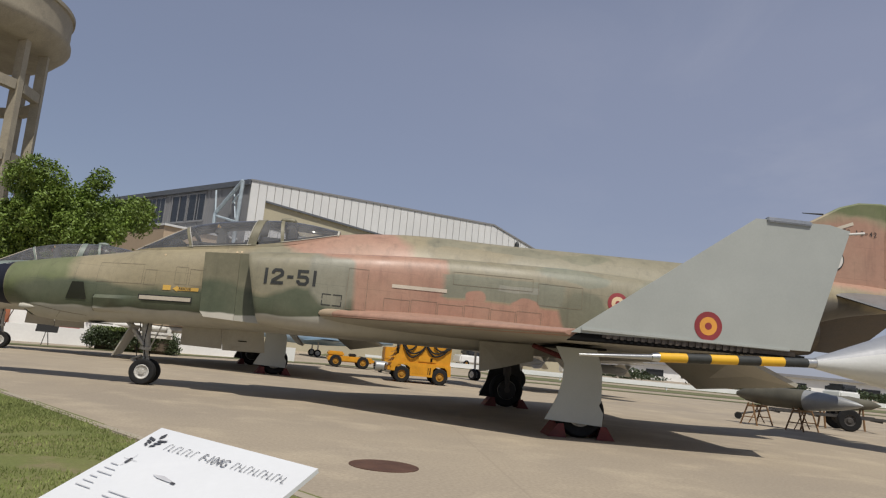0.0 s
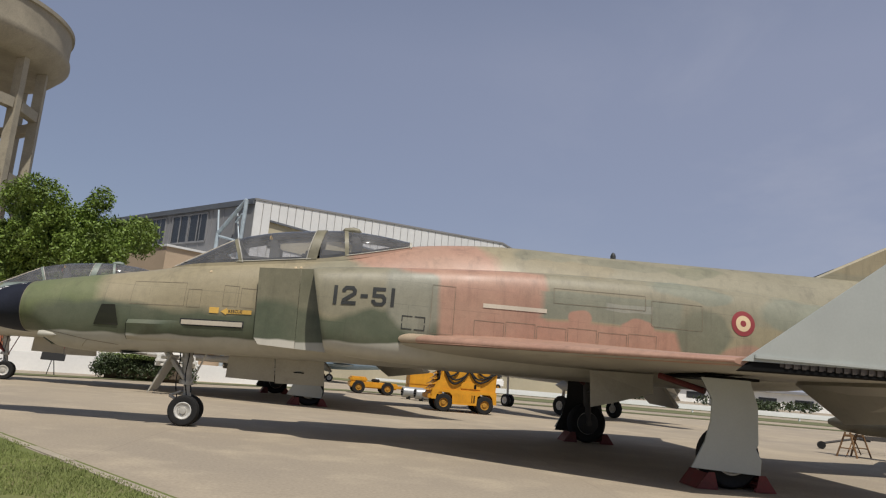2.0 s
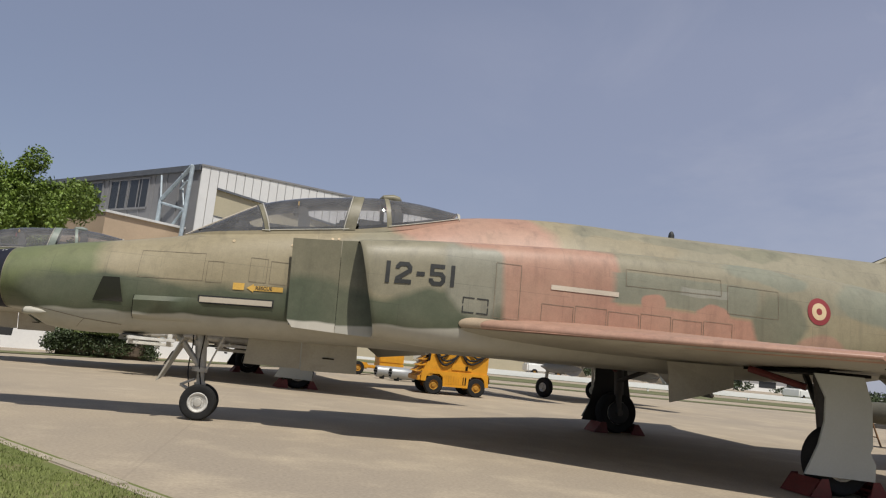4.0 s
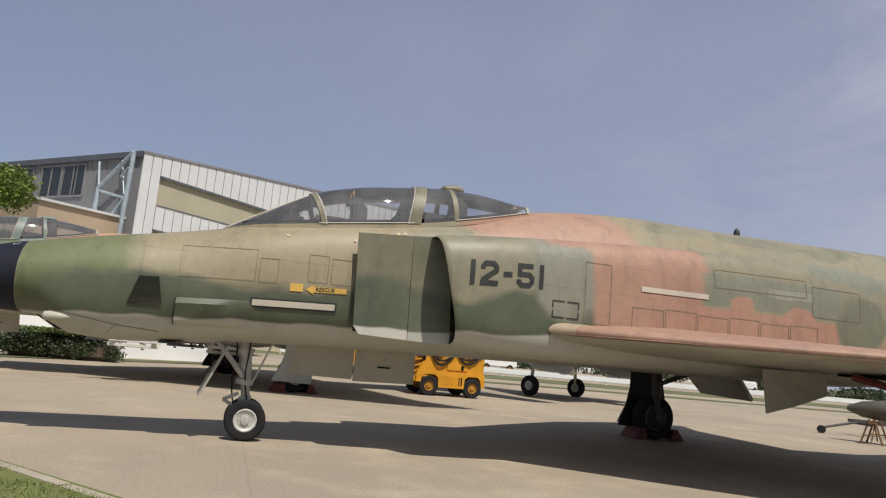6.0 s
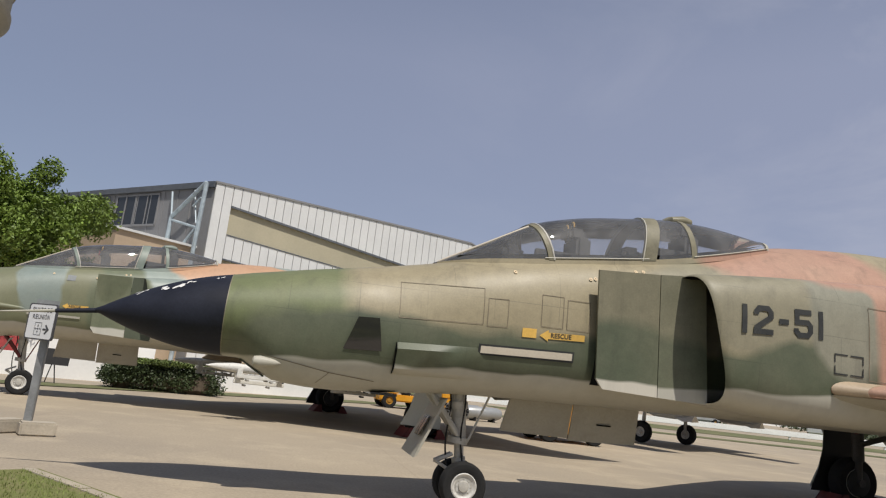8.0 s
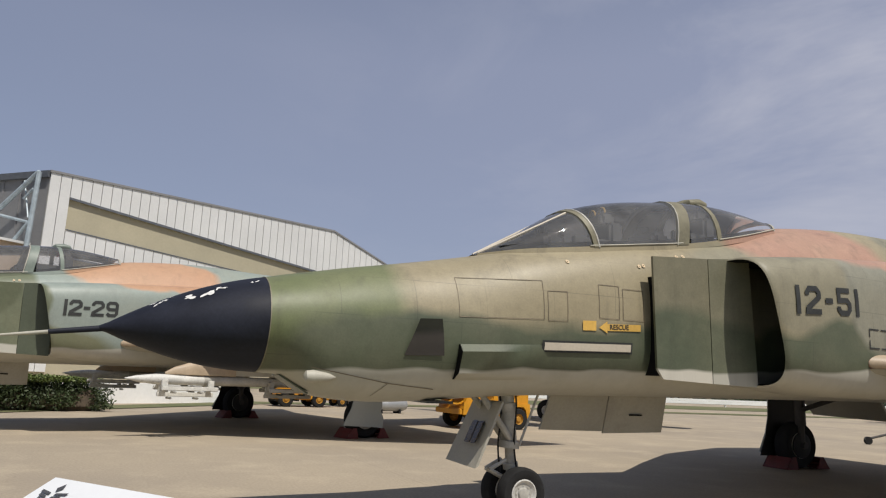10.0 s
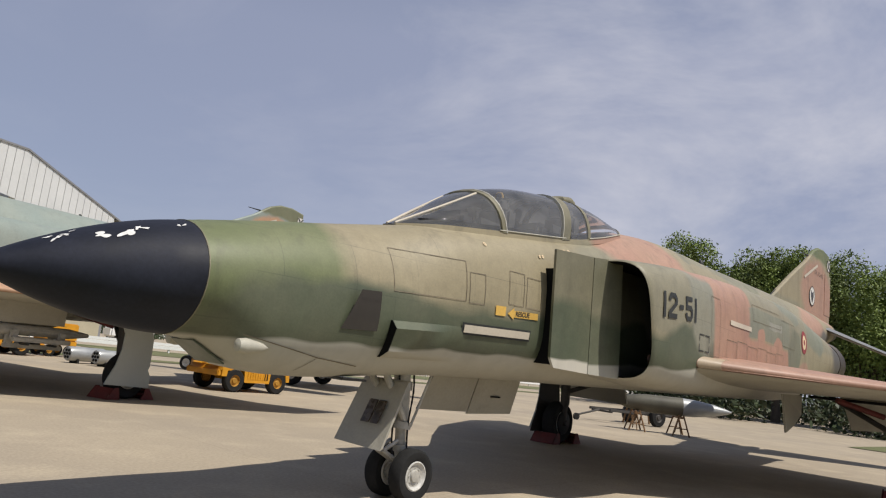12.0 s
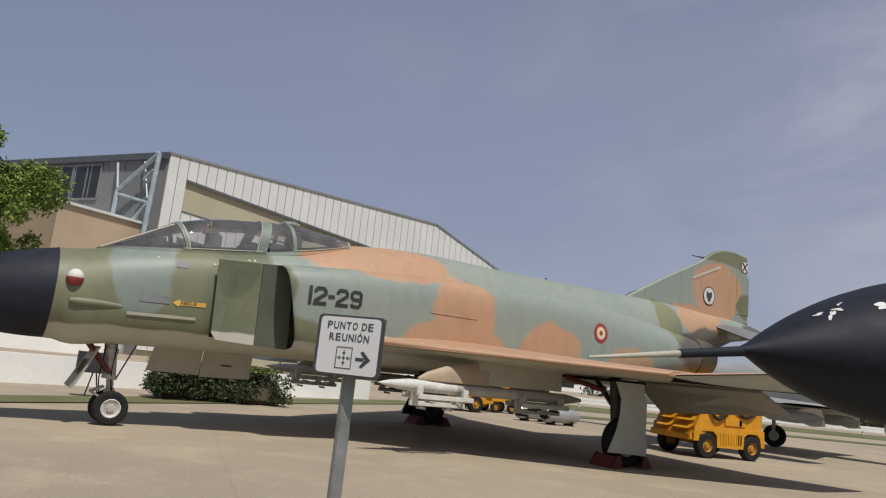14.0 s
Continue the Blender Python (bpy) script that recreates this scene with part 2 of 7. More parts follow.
FIGHTER_PATCHES = [
    (-1.3, 1.7, 1.35, 1.0, OLIVE), (0.3, 1.3, 2.6, 0.52, OLIVE), (0.85, 1.9, 0.5, 0.8, OLIVE), (1.35, 1.8, 0.55, 0.9, (0.125, 0.148, 0.09)), (0.03, 2.05, 0.42, 0.52, (0.19, 0.235, 0.215)), (3.5, 2.85, 1.45, 0.4, ORANGE),
    (4.9, 2.2, 0.62, 0.6, ORANGE), (4.7, 1.55, 1.1, 0.42, ORANGE), (6.9, 1.7, 0.75, 0.5, ORANGE), (9.2, 1.6, 0.7, 0.45, ORANGE),
    (10.9, 2.75, 0.42, 0.55, (0.17, 0.185, 0.10)), (12.2, 2.95, 0.85, 0.4, ORANGE), (13.3, 3.8, 1.0, 0.7, ORANGE), (13.6, 5.0, 2.2, 0.5, OLIVE), (14.6, 3.6, 0.5, 0.3, OLIVE), (12.7, 2.15, 2.0, 0.6, HEAT), (14.9, 2.9, 0.9, 0.3, HEAT),
]
M = {
    "recon": camouflage("recon_paint", TAN, RECON_PATCHES, PALE, 1.30, 0.04, 0.5, mottle=0.09),
    "fighter": camouflage("fighter_paint", BLUEGREEN, FIGHTER_PATCHES, PALE, 1.30, 0.03, 0.25, lines=False, mottle=0.05, edge=0.06),
    "recon_wing": camouflage("recon_wing_paint", SALMON, [(9.3, 1.5, 1.6, 3, GREYGREEN)], PALE, 0.2, 0, 0.4, lines=False),
    "fighter_wing": camouflage("fighter_wing_paint", ORANGE, [(9.0, 1.5, 1.5, 3, BLUEGREEN)], PALE, 0.2, 0, 0.3, lines=False, mottle=0.06),
    "wing_under": surface("pale_grey_paint", (0.375, 0.355, 0.295), 0.5, vary=0.12, scale=1.3, dirt=(0.27, 0.25, 0.2)),
    "tip_grey": surface("smooth_grey_paint", (0.40, 0.42, 0.39), 0.42, vary=0.06, scale=1.2, bump=0.04),
    "radome": surface("radome_black", (0.015, 0.017, 0.027), 0.62, vary=0.3, scale=3, bump=0.05),
    "chip": surface("chipped_white", (0.7, 0.69, 0.66), 0.6),
    # near-black: shade painted into ducts, gaps, wells and mouths; also black fittings
    "dark": surface("black_and_recess_shade", (0.007, 0.007, 0.007), 0.7),
    "cockpit": surface("cockpit_black", (0.03, 0.03, 0.032), 0.6),
    "bow": surface("canopy_frame_olive", (0.20, 0.182, 0.118), 0.5, vary=0.18, scale=5, dirt=(0.12, 0.105, 0.07)),
    "bow_green": surface("canopy_frame_green", (0.19, 0.225, 0.19), 0.5, vary=0.12, scale=5),
    "chin_green": surface("chin_panel_green", (0.095, 0.108, 0.068), 0.4, vary=0.12, scale=4),
    "tail_dark": surface("dark_brown_metal", (0.085, 0.068, 0.055), 0.5, 0.4, vary=0.4, scale=3, dirt=(0.04, 0.035, 0.03)),
    "seam": surface("panel_seam", (0.19, 0.155, 0.105), 0.7, vary=0.3, scale=12),
    "root_cap": surface("root_cap_paint", (0.40, 0.31, 0.21), 0.5, vary=0.15, scale=3),
    "strip_dull": surface("dull_light_strip", (0.42, 0.40, 0.33), 0.55, vary=0.12),
    "cart_rim": surface("cart_wheel_rim", (0.36, 0.18, 0.02), 0.6, vary=0.2),
    "ramp": camouflage("ramp_paint", (0.16, 0.155, 0.10), [(2.0, 1.3, 2.0, 0.5, DARKGREEN)], PALE, 1.30, 0.03, 0.4, lines=False),
    "ramp_green": surface("ramp_dark_green", (0.085, 0.10, 0.065), 0.55, vary=0.15, scale=3),
    "splitter": camouflage("splitter_paint", (0.178, 0.166, 0.108), [(1.2, 1.2, 2.0, 0.66, DARKGREEN)], (0.56, 0.53, 0.45), 1.33, 0.02, 0.5, lines=False),
    "splitter_green": camouflage("splitter_green_paint", (0.135, 0.155, 0.095), [(1.2, 2.2, 0.3, 0.4, (0.10, 0.115, 0.065))], (0.50, 0.49, 0.42), 1.36, 0.02, 0.4, lines=False),
    "camera_glass": surface("camera_window_glass", (0.085, 0.085, 0.088), 0.12, 0.7, vary=0.1, bump=0.01),
    "lamp_brown": surface("lamp_glass_brown", (0.06, 0.045, 0.03), 0.25, vary=0.5, scale=14),
    "badge_dark": surface("badge_grey", (0.05, 0.05, 0.055), 0.6),
    "slate": surface("slate_patch", (0.20, 0.215, 0.22), 0.6, vary=0.2, scale=6),
    "seat": surface("seat_grey", (0.09, 0.09, 0.085), 0.7),
    "canopy": glass("canopy_glass", (0.90, 0.90, 0.92)),
    "window": surface("dark_window", (0.03, 0.032, 0.035), 0.12, vary=0.1, bump=0.02),
    "alu": surface("bare_aluminium", (0.55, 0.55, 0.53), 0.35, 0.9),
    "steel": surface("burnt_steel", (0.14, 0.12, 0.10), 0.45, 0.9, vary=0.35),
    "gear": surface("gear_leg_grey", (0.42, 0.405, 0.36), 0.5, 0.05, vary=0.2, scale=6),
    "tyre": surface("tyre_rubber", (0.018, 0.018, 0.018), 0.85, vary=0.3, scale=8),
    "rim": surface("wheel_rim_white", (0.55, 0.54, 0.5), 0.5, vary=0.15, scale=10, dirt=(0.2, 0.17, 0.13)),
    "marking": surface("marking_black", (0.028, 0.03, 0.028), 0.6, vary=0.3, scale=9),
    "white": surface("marking_white", (0.62, 0.6, 0.55), 0.6, vary=0.1),
    "strip": surface("formation_light", (0.56, 0.5, 0.4), 0.5, vary=0.1),
    "yellow_mark": surface("marking_yellow", (0.62, 0.38, 0.08), 0.6, vary=0.15),
    "red": surface("roundel_red", (0.27, 0.04, 0.045), 0.55, vary=0.12),
    "gold": surface("roundel_yellow", (0.72, 0.33, 0.06), 0.55, vary=0.1),
    "cream": surface("roundel_cream", (0.68, 0.52, 0.32), 0.55, vary=0.1),
    "chock": surface("chock_red", (0.13, 0.022, 0.02), 0.6, vary=0.3, scale=7, dirt=(0.09, 0.05, 0.035)),
    "cart": surface("cart_yellow", (0.62, 0.285, 0.013), 0.5, vary=0.14, scale=3, dirt=(0.4, 0.2, 0.03)),
    "hose": surface("black_hose", (0.02, 0.02, 0.02), 0.75),
    "store": surface("silver_store", (0.36, 0.37, 0.37), 0.4, 0.35, vary=0.15),
    "store_green": surface("olive_store", (0.105, 0.098, 0.072), 0.55, vary=0.25),
    "trestle": surface("trestle_rust", (0.19, 0.105, 0.045), 0.65, vary=0.3),
    "rack": surface("rack_white", (0.62, 0.61, 0.56), 0.55, vary=0.15, scale=6, dirt=(0.2, 0.18, 0.15)),
    "concrete": surface("tower_concrete", (0.32, 0.285, 0.215), 0.85, vary=0.18, scale=0.4, fine=8, dirt=(0.2, 0.18, 0.14)),
    "cladding": surface("white_cladding", (0.66, 0.665, 0.65), 0.5, vary=0.06, scale=0.3, fine=6, bump=0.05),
    "beige": surface("beige_wall", (0.42, 0.38, 0.27), 0.75, vary=0.08, scale=0.3, fine=6, bump=0.05),
    "greywall": surface("grey_cladding", (0.23, 0.23, 0.235), 0.55, vary=0.1, scale=0.3, fine=6),
    "fascia": surface("dark_fascia", (0.10, 0.11, 0.125), 0.5),
    "pinkwall": surface("rendered_wall", (0.47, 0.36, 0.25), 0.8, vary=0.08, scale=0.3, fine=6),
    "truss": surface("truss_blue", (0.40, 0.47, 0.51), 0.45, 0.1),
    "whitewall": surface("whitewashed_wall", (0.8, 0.8, 0.77), 0.8, vary=0.06, scale=0.6, fine=10),
    "bark": surface("bark", (0.11, 0.085, 0.06), 0.9, vary=0.3, scale=4, bump=0.6),
    "leaf": surface("leaf_green", (0.125, 0.185, 0.026), 0.6, vary=0.5, scale=0.8, fine=5),
    "needle": surface("pine_needles", (0.15, 0.20, 0.045), 0.7, vary=0.5, scale=0.6, fine=5),
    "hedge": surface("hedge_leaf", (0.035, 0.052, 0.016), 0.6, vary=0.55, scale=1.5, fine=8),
    # lighter copy of the hedge leaf, sunlight put into its colour
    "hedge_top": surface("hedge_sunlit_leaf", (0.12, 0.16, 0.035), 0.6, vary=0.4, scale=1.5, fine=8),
    "blade": surface("grass_blade", (0.19, 0.22, 0.07), 0.75, vary=0.28, scale=1.2, fine=12),
    "kerb": surface("kerb_concrete", (0.36, 0.31, 0.235), 0.9, vary=0.15, scale=2, fine=25),
    "board": surface("board_white", (0.72, 0.73, 0.73), 0.35, vary=0.03, bump=0.02),
    "ink": surface("board_ink", (0.06, 0.06, 0.065), 0.6),
    "ink_mid": surface("board_title_ink", (0.13, 0.13, 0.135), 0.6),
    "ink_grey": surface("board_ink_grey", (0.48, 0.48, 0.49), 0.6),
    "post": surface("galvanised_post", (0.27, 0.28, 0.28), 0.5, 0.5, vary=0.2, scale=6),
    "rust": surface("manhole_rust", (0.115, 0.06, 0.04), 0.7, 0.3, vary=0.25, scale=5),
    "jet_grey": surface("jet_grey", (0.33, 0.34, 0.34), 0.45, vary=0.12, scale=1.2),
    "f104": surface("white_radome", (0.62, 0.62, 0.6), 0.35, vary=0.05),
    "f104_grey": surface("grey_radome_top", (0.27, 0.28, 0.30), 0.4, vary=0.08),
    "probe_yellow": surface("probe_yellow", (0.75, 0.42, 0.02), 0.5, vary=0.08),
    "tail_metal": surface("tail_metal", (0.26, 0.26, 0.255), 0.4, 0.5, vary=0.2),
    # soot and painted shade in one dark colour; also the dolly's dark steel
    "gear_dark": surface("soot_and_shade_gear", (0.06, 0.055, 0.05), 0.6, vary=0.3, scale=6),
    # black of the brake drums, and of the shade painted inside gear doors
    "brake": surface("brake_and_shade_black", (0.02, 0.02, 0.02), 0.6),
    "block": surface("concrete_block", (0.42, 0.37, 0.29), 0.9, vary=0.15, scale=5),
    "brick_red": surface("brick_red", (0.33, 0.12, 0.06), 0.8),
    "pale_blue": surface("pale_blue_paint", (0.24, 0.33, 0.40), 0.4, vary=0.1, scale=1.5),
    "blue": surface("blue_paint", (0.1, 0.2, 0.35), 0.5),
    "far_red": surface("far_red_paint", (0.35, 0.05, 0.05), 0.5),
}


def ground_material(name, tones, scale, fine, joint=0.0, rough=0.9, bump=0.25):
    m, n, l, p = nodes_of(name)
    c = n.new("ShaderNodeTexCoord").outputs["Object"]
    big = noise_node(n, l, c, scale, 8, 0.62)
    mid = noise_node(n, l, c, scale * 6, 6, 0.6)
    small = noise_node(n, l, c, fine, 4)
    col = blend(n, l, spread(n, l, big, 0.38, 0.62, 0, 1), tones[0], tones[1])
    col = blend(n, l, spread(n, l, mid, 0.5, 0.72, 0, 0.65), col, tones[2])
    col = blend(n, l, 1.0, col, spread(n, l, small, 0.3, 0.7, 0.85, 1.12), "MULTIPLY")
    if joint:
        br = n.new("ShaderNodeTexBrick")
        br.offset = 0
        br.inputs["Scale"].default_value, br.inputs["Mortar Size"].default_value = 1.0, 0.012
        br.inputs["Brick Width"].default_value, br.inputs["Row Height"].default_value = joint, joint
        l.new(c, br.inputs["Vector"])
        f = n.new("ShaderNodeMath")
        f.operation = "MULTIPLY"
        f.inputs[1].default_value = 0.12
        l.new(br.outputs["Fac"], f.inputs[0])
        col = blend(n, l, f.outputs[0], col, (0.12, 0.1, 0.08))
    l.new(col, p.inputs["Base Color"])
    p.inputs["Roughness"].default_value = rough
    relief(n, l, p, small, bump, 0.02)
    return m


M["apron"] = ground_material("apron_concrete", [(0.395, 0.33, 0.24), (0.325, 0.275, 0.21), (0.49, 0.41, 0.295)], 0.16, 30, 5.2, bump=0.13)
M["grass"] = ground_material("lawn_soil", [(0.14, 0.168, 0.05), (0.18, 0.185, 0.068), (0.25, 0.195, 0.12)], 0.6, 40, rough=1.0, bump=0.6)
M["drygrass"] = ground_material("dry_grass", [(0.105, 0.12, 0.045), (0.15, 0.15, 0.065), (0.19, 0.17, 0.085)], 0.3, 12, rough=1.0, bump=0.6)
M["road"] = ground_material("far_road", [(0.42, 0.38, 0.31), (0.36, 0.33, 0.27), (0.45, 0.41, 0.34)], 0.1, 20)
for key in ("dark", "tyre", "hose", "grass", "blade", "apron", "radome"):
    M[key].node_tree.nodes["Principled BSDF"].inputs["Specular IOR Level"].default_value = 0.12 if key == "dark" else 0.25


# ---- building helpers ----
def part(name, bm, material, parent=None, label="", smooth=True):
    """Links a bmesh as one mesh object under a thing or a part."""
    me = bpy.data.meshes.new(name)
    bmesh.ops.recalc_face_normals(bm, faces=bm.faces)
    if smooth:
        for e in bm.edges:
            if len(e.link_faces) == 2 and e.calc_face_angle(0) > radians(38):
                e.smooth = False
        for f in bm.faces:
            f.smooth = True
    bm.to_mesh(me)
    bm.free()
    me.materials.append(M[material])
    ob = new(name, me)
    if parent:
        ob.parent = parent
    if label:
        ob["label"] = label
    return ob


def thing(name, label, category, m=None, group="", kind=""):
    ob = new(name)
    ob.empty_display_size = 0.2
    if m is not None:
        ob.matrix_basis = m
    return tagged(ob, label, category, group, kind)


def solid(name, bm, material, label, category, group="", kind="", m=None, smooth=True):
    ob = part(name, bm, material, smooth=smooth)
    if m is not None:
        ob.matrix_basis = m
    return tagged(ob, label, category, group, kind)


def box(bm, x0, x1, y0, y1, z0, z1, bevel=0.0, m=None):
    made = bmesh.ops.create_cube(bm, size=1)["verts"]
    for v in made:
        v.co = Vector(((x0 + x1) / 2 + v.co.x * (x1 - x0), (y0 + y1) / 2 + v.co.y * (y1 - y0), (z0 + z1) / 2 + v.co.z * (z1 - z0)))
    if bevel:
        edges = list({e for v in made for e in v.link_edges})
        out = bmesh.ops.bevel(bm, geom=edges, offset=bevel, segments=2, affect="EDGES")
        made = list({v for f in out["faces"] for v in f.verts} | {v for v in made if v.is_valid})
    if m is not None:
        for v in made:
            v.co = m @ v.co
    return bm


def loft(bm, rings, cap0=True, cap1=True):
    rows = [[bm.verts.new(p) for p in ring] for ring in rings]
    k = len(rows[0])
    for a, b in zip(rows, rows[1:]):
        for i in range(k):
            j = (i + 1) % k
            bm.faces.new((a[i], a[j], b[j], b[i]))
    if cap0:
        bm.faces.new(rows[0][::-1])
    if cap1:
        bm.faces.new(rows[-1])
    return bm


def tube(bm, p0, p1, r0, r1=None, k=10):
    r1 = r0 if r1 is None else r1
    p0, p1 = Vector(p0), Vector(p1)
    q = (p1 - p0).to_track_quat("Z", "Y")
    ring = lambda p, r: [p + q @ Vector((r * math.cos(2 * math.pi * i / k), r * math.sin(2 * math.pi * i / k), 0)) for i in range(k)]
    return loft(bm, [ring(p0, r0), ring(p1, r1)])


def rod(bm, pts, r, k=8):
    """A bent round rod through the points."""
    pts = [Vector(p) for p in pts]
    rings = []
    for i, p in enumerate(pts):
        q = (pts[min(i + 1, len(pts) - 1)] - pts[max(i - 1, 0)]).to_track_quat("Z", "Y")
        rings.append([p + q @ Vector((r * math.cos(2 * math.pi * j / k), r * math.sin(2 * math.pi * j / k), 0)) for j in range(k)])
    return loft(bm, rings)


def stroke(bm, pts, width, place, steps=3):
    """A painted line of even width through points of a plane, mitred at its corners."""
    fine = []
    for a, b in zip(pts, pts[1:]):
        fine += [(a[0] + (b[0] - a[0]) * i / steps, a[1] + (b[1] - a[1]) * i / steps) for i in range(steps)]
    fine.append(pts[-1])
    prev = None
    for i, p in enumerate(fine):
        a, b = fine[max(i - 1, 0)], fine[min(i + 1, len(fine) - 1)]
        d0 = Vector((p[0] - a[0], p[1] - a[1])) if i else Vector((b[0] - p[0], b[1] - p[1]))
        d1 = Vector((b[0] - p[0], b[1] - p[1])) if i < len(fine) - 1 else d0
        d0, d1 = d0.normalized(), d1.normalized()
        m_ = Vector((-d0.y - d1.y, d0.x + d1.x)).normalized()
        k = width / 2 / max(0.4, m_.dot(Vector((-d0.y, d0.x))))
        row = [bm.verts.new(place(p[0] + m_.x * k, p[1] + m_.y * k)), bm.verts.new(place(p[0] - m_.x * k, p[1] - m_.y * k))]
        if prev:
            bm.faces.new((prev[0], row[0], row[1], prev[1]))
        prev = row
    return bm


def lathe(bm, profile, origin, axis="x", k=28, caps=True):
    """Rings of (along, radius) round an axis through origin."""
    o = Vector(origin)
    rings = []
    for s, r in profile:
        ring = []
        for i in range(k):
            a = 2 * math.pi * i / k
            u, v = r * math.cos(a), r * math.sin(a)
            ring.append(o + Vector({"x": (s, u, v), "y": (u, s, v), "z": (u, v, s)}[axis]))
        rings.append(ring)
    return loft(bm, rings, caps, caps)


def plate(bm, pts, thick):
    """A slab: the polygon pts moved by the vector thick."""
    t = Vector(thick)
    a = [bm.verts.new(Vector(p)) for p in pts]
    b = [bm.verts.new(Vector(p) + t) for p in pts]
    bm.faces.new(a)
    bm.faces.new(b[::-1])
    for i in range(len(a)):
        j = (i + 1) % len(a)
        bm.faces.new((a[i], b[i], b[j], a[j]))
    return bm


def bend(table):
    """A smooth curve through the rows (x, values...)."""
    t = np.array(table, float)
    xs, ys = t[:, 0], t[:, 1:]
    slopes = np.gradient(ys, xs, axis=0)

    def at(x):
        x = min(max(x, xs[0]), xs[-1])
        i = min(int(np.searchsorted(xs, x, "right")) - 1, len(xs) - 2)
        h = xs[i + 1] - xs[i]
        u = (x - xs[i]) / h
        return ((2 * u**3 - 3 * u**2 + 1) * ys[i] + (u**3 - 2 * u**2 + u) * h * slopes[i]
                + (3 * u**2 - 2 * u**3) * ys[i + 1] + (u**3 - u**2) * h * slopes[i + 1])
    return at


def oval(x, yc, zb, zt, zc, w, nt, nb, k=40):
    """A ring of superellipse halves in the plane of x."""
    ring = []
    for i in range(k):
        a = 2 * math.pi * i / k
        c, s = math.cos(a), math.sin(a)
        n, h = (nt, zt - zc) if s >= 0 else (nb, zc - zb)
        ring.append(Vector((x, yc + w * math.copysign(abs(c) ** (2 / n), c), zc + h * math.copysign(abs(s) ** (2 / n), s))))
    return ring


def letters(text, size=1.0, bold=0.0):
    """The text's mesh in the plane of x and y: vertices and faces."""
    cu = bpy.data.curves.new("text", "FONT")
    cu.body, cu.size, cu.resolution_u, cu.offset = text, size, 3, bold
    ob = new("text", cu)
    dg = bpy.context.evaluated_depsgraph_get()
    me = ob.evaluated_get(dg).to_mesh()
    vs = [v.co.copy() for v in me.vertices]
    fs = [tuple(p.vertices) for p in me.polygons]
    bpy.data.objects.remove(ob)
    bpy.data.curves.remove(cu)
    lo, hi = Vector((min(v.x for v in vs), min(v.y for v in vs))), Vector((max(v.x for v in vs), max(v.y for v in vs)))
    return [((v.x - lo.x) / (hi.x - lo.x), (v.y - lo.y) / (hi.y - lo.y)) for v in vs], fs


def lettering(bm, text, place, bold=0.0):
    """Adds text; place maps (u, v) in the unit square to a point."""
    vs, fs = letters(text, 1.0, bold)
    made = [bm.verts.new(place(u, v)) for u, v in vs]
    for f in fs:
        try:
            bm.faces.new([made[i] for i in f])
        except ValueError:
            pass
    return bm


# ---- the aircraft ----
def body_table(recon):
    # x, underside, top, widest height, half width, upper and lower roundness
    nose = [(-2.39, 1.18, 1.935, 1.56, 0.485, 2.0, 2.0), (-2.2, 1.165, 1.98, 1.57, 0.50, 2.0, 2.1), (-1.98, 1.03, 2.025, 1.58, 0.512, 2.0, 2.8), (-1.72, 0.985, 2.08, 1.59, 0.525, 2.1, 2.8), (-1.45, 0.975, 2.13, 1.60, 0.54, 2.1, 2.6)] if recon else \
           [(-0.95, 1.06, 2.25, 1.64, 0.57, 2.0, 2.0), (-0.85, 1.06, 2.26, 1.64, 0.58, 2.0, 2.1)]
    return nose + [
        (-0.7, 1.02, 2.28, 1.62, 0.575 if recon else 0.60, 2.1, 2.5), (-0.2, 1.06, 2.385, 1.65, 0.63, 2.6, 2.6), (0.3, 1.08, 2.46, 1.66, 0.67, 3.1, 2.7), (0.8, 1.09, 2.53, 1.68, 0.70, 3.4, 2.8),
        (1.5, 1.10, 2.63, 1.7, 0.74, 3.3, 3.0), (2.3, 1.11, 2.79, 1.75, 0.8, 2.6, 3.2), (3.1, 1.12, 3.03, 1.8, 0.86, 2.0, 3.4),
        (4.0, 1.13, 3.15, 1.8, 0.86, 1.9, 3.4), (6.5, 1.15, 3.19, 1.85, 0.86, 1.9, 3.4), (8.5, 1.2, 3.22, 1.9, 0.8, 1.9, 3.0),
        (10.2, 1.4, 3.24, 2.1, 0.72, 1.9, 2.4), (11.6, 1.95, 3.24, 2.5, 0.58, 2.0, 2.2), (13.0, 2.45, 3.2, 2.8, 0.4, 2.0, 2.0),
        (14.6, 2.75, 3.14, 2.95, 0.22, 2.0, 2.0), (15.2, 2.86, 3.06, 2.96, 0.08, 2.0, 2.0)]


NACELLE = bend([  # x, centre y, underside, top, widest height, half width, roundness
    (1.72, 0.86, 1.23, 2.42, 1.82, 0.53, 3.8), (2.4, 0.87, 1.19, 2.49, 1.82, 0.54, 4.0), (3.2, 0.85, 1.17, 2.56, 1.82, 0.54, 4.0),
    (4.5, 0.78, 1.17, 2.66, 1.86, 0.52, 3.9), (6.5, 0.70, 1.18, 2.74, 1.95, 0.52, 3.5), (8.2, 0.62, 1.22, 2.76, 2.0, 0.52, 2.9),
    (9.6, 0.58, 1.36, 2.68, 2.02, 0.51, 2.2), (11.0, 0.55, 1.6, 2.54, 2.06, 0.47, 2.0), (11.7, 0.54, 1.68, 2.46, 2.07, 0.4, 2.0)])


def rake(x, z):
    return 0.24 * (2.42 - z) * max(0.0, 1 - (x - 1.72) / 1.6)


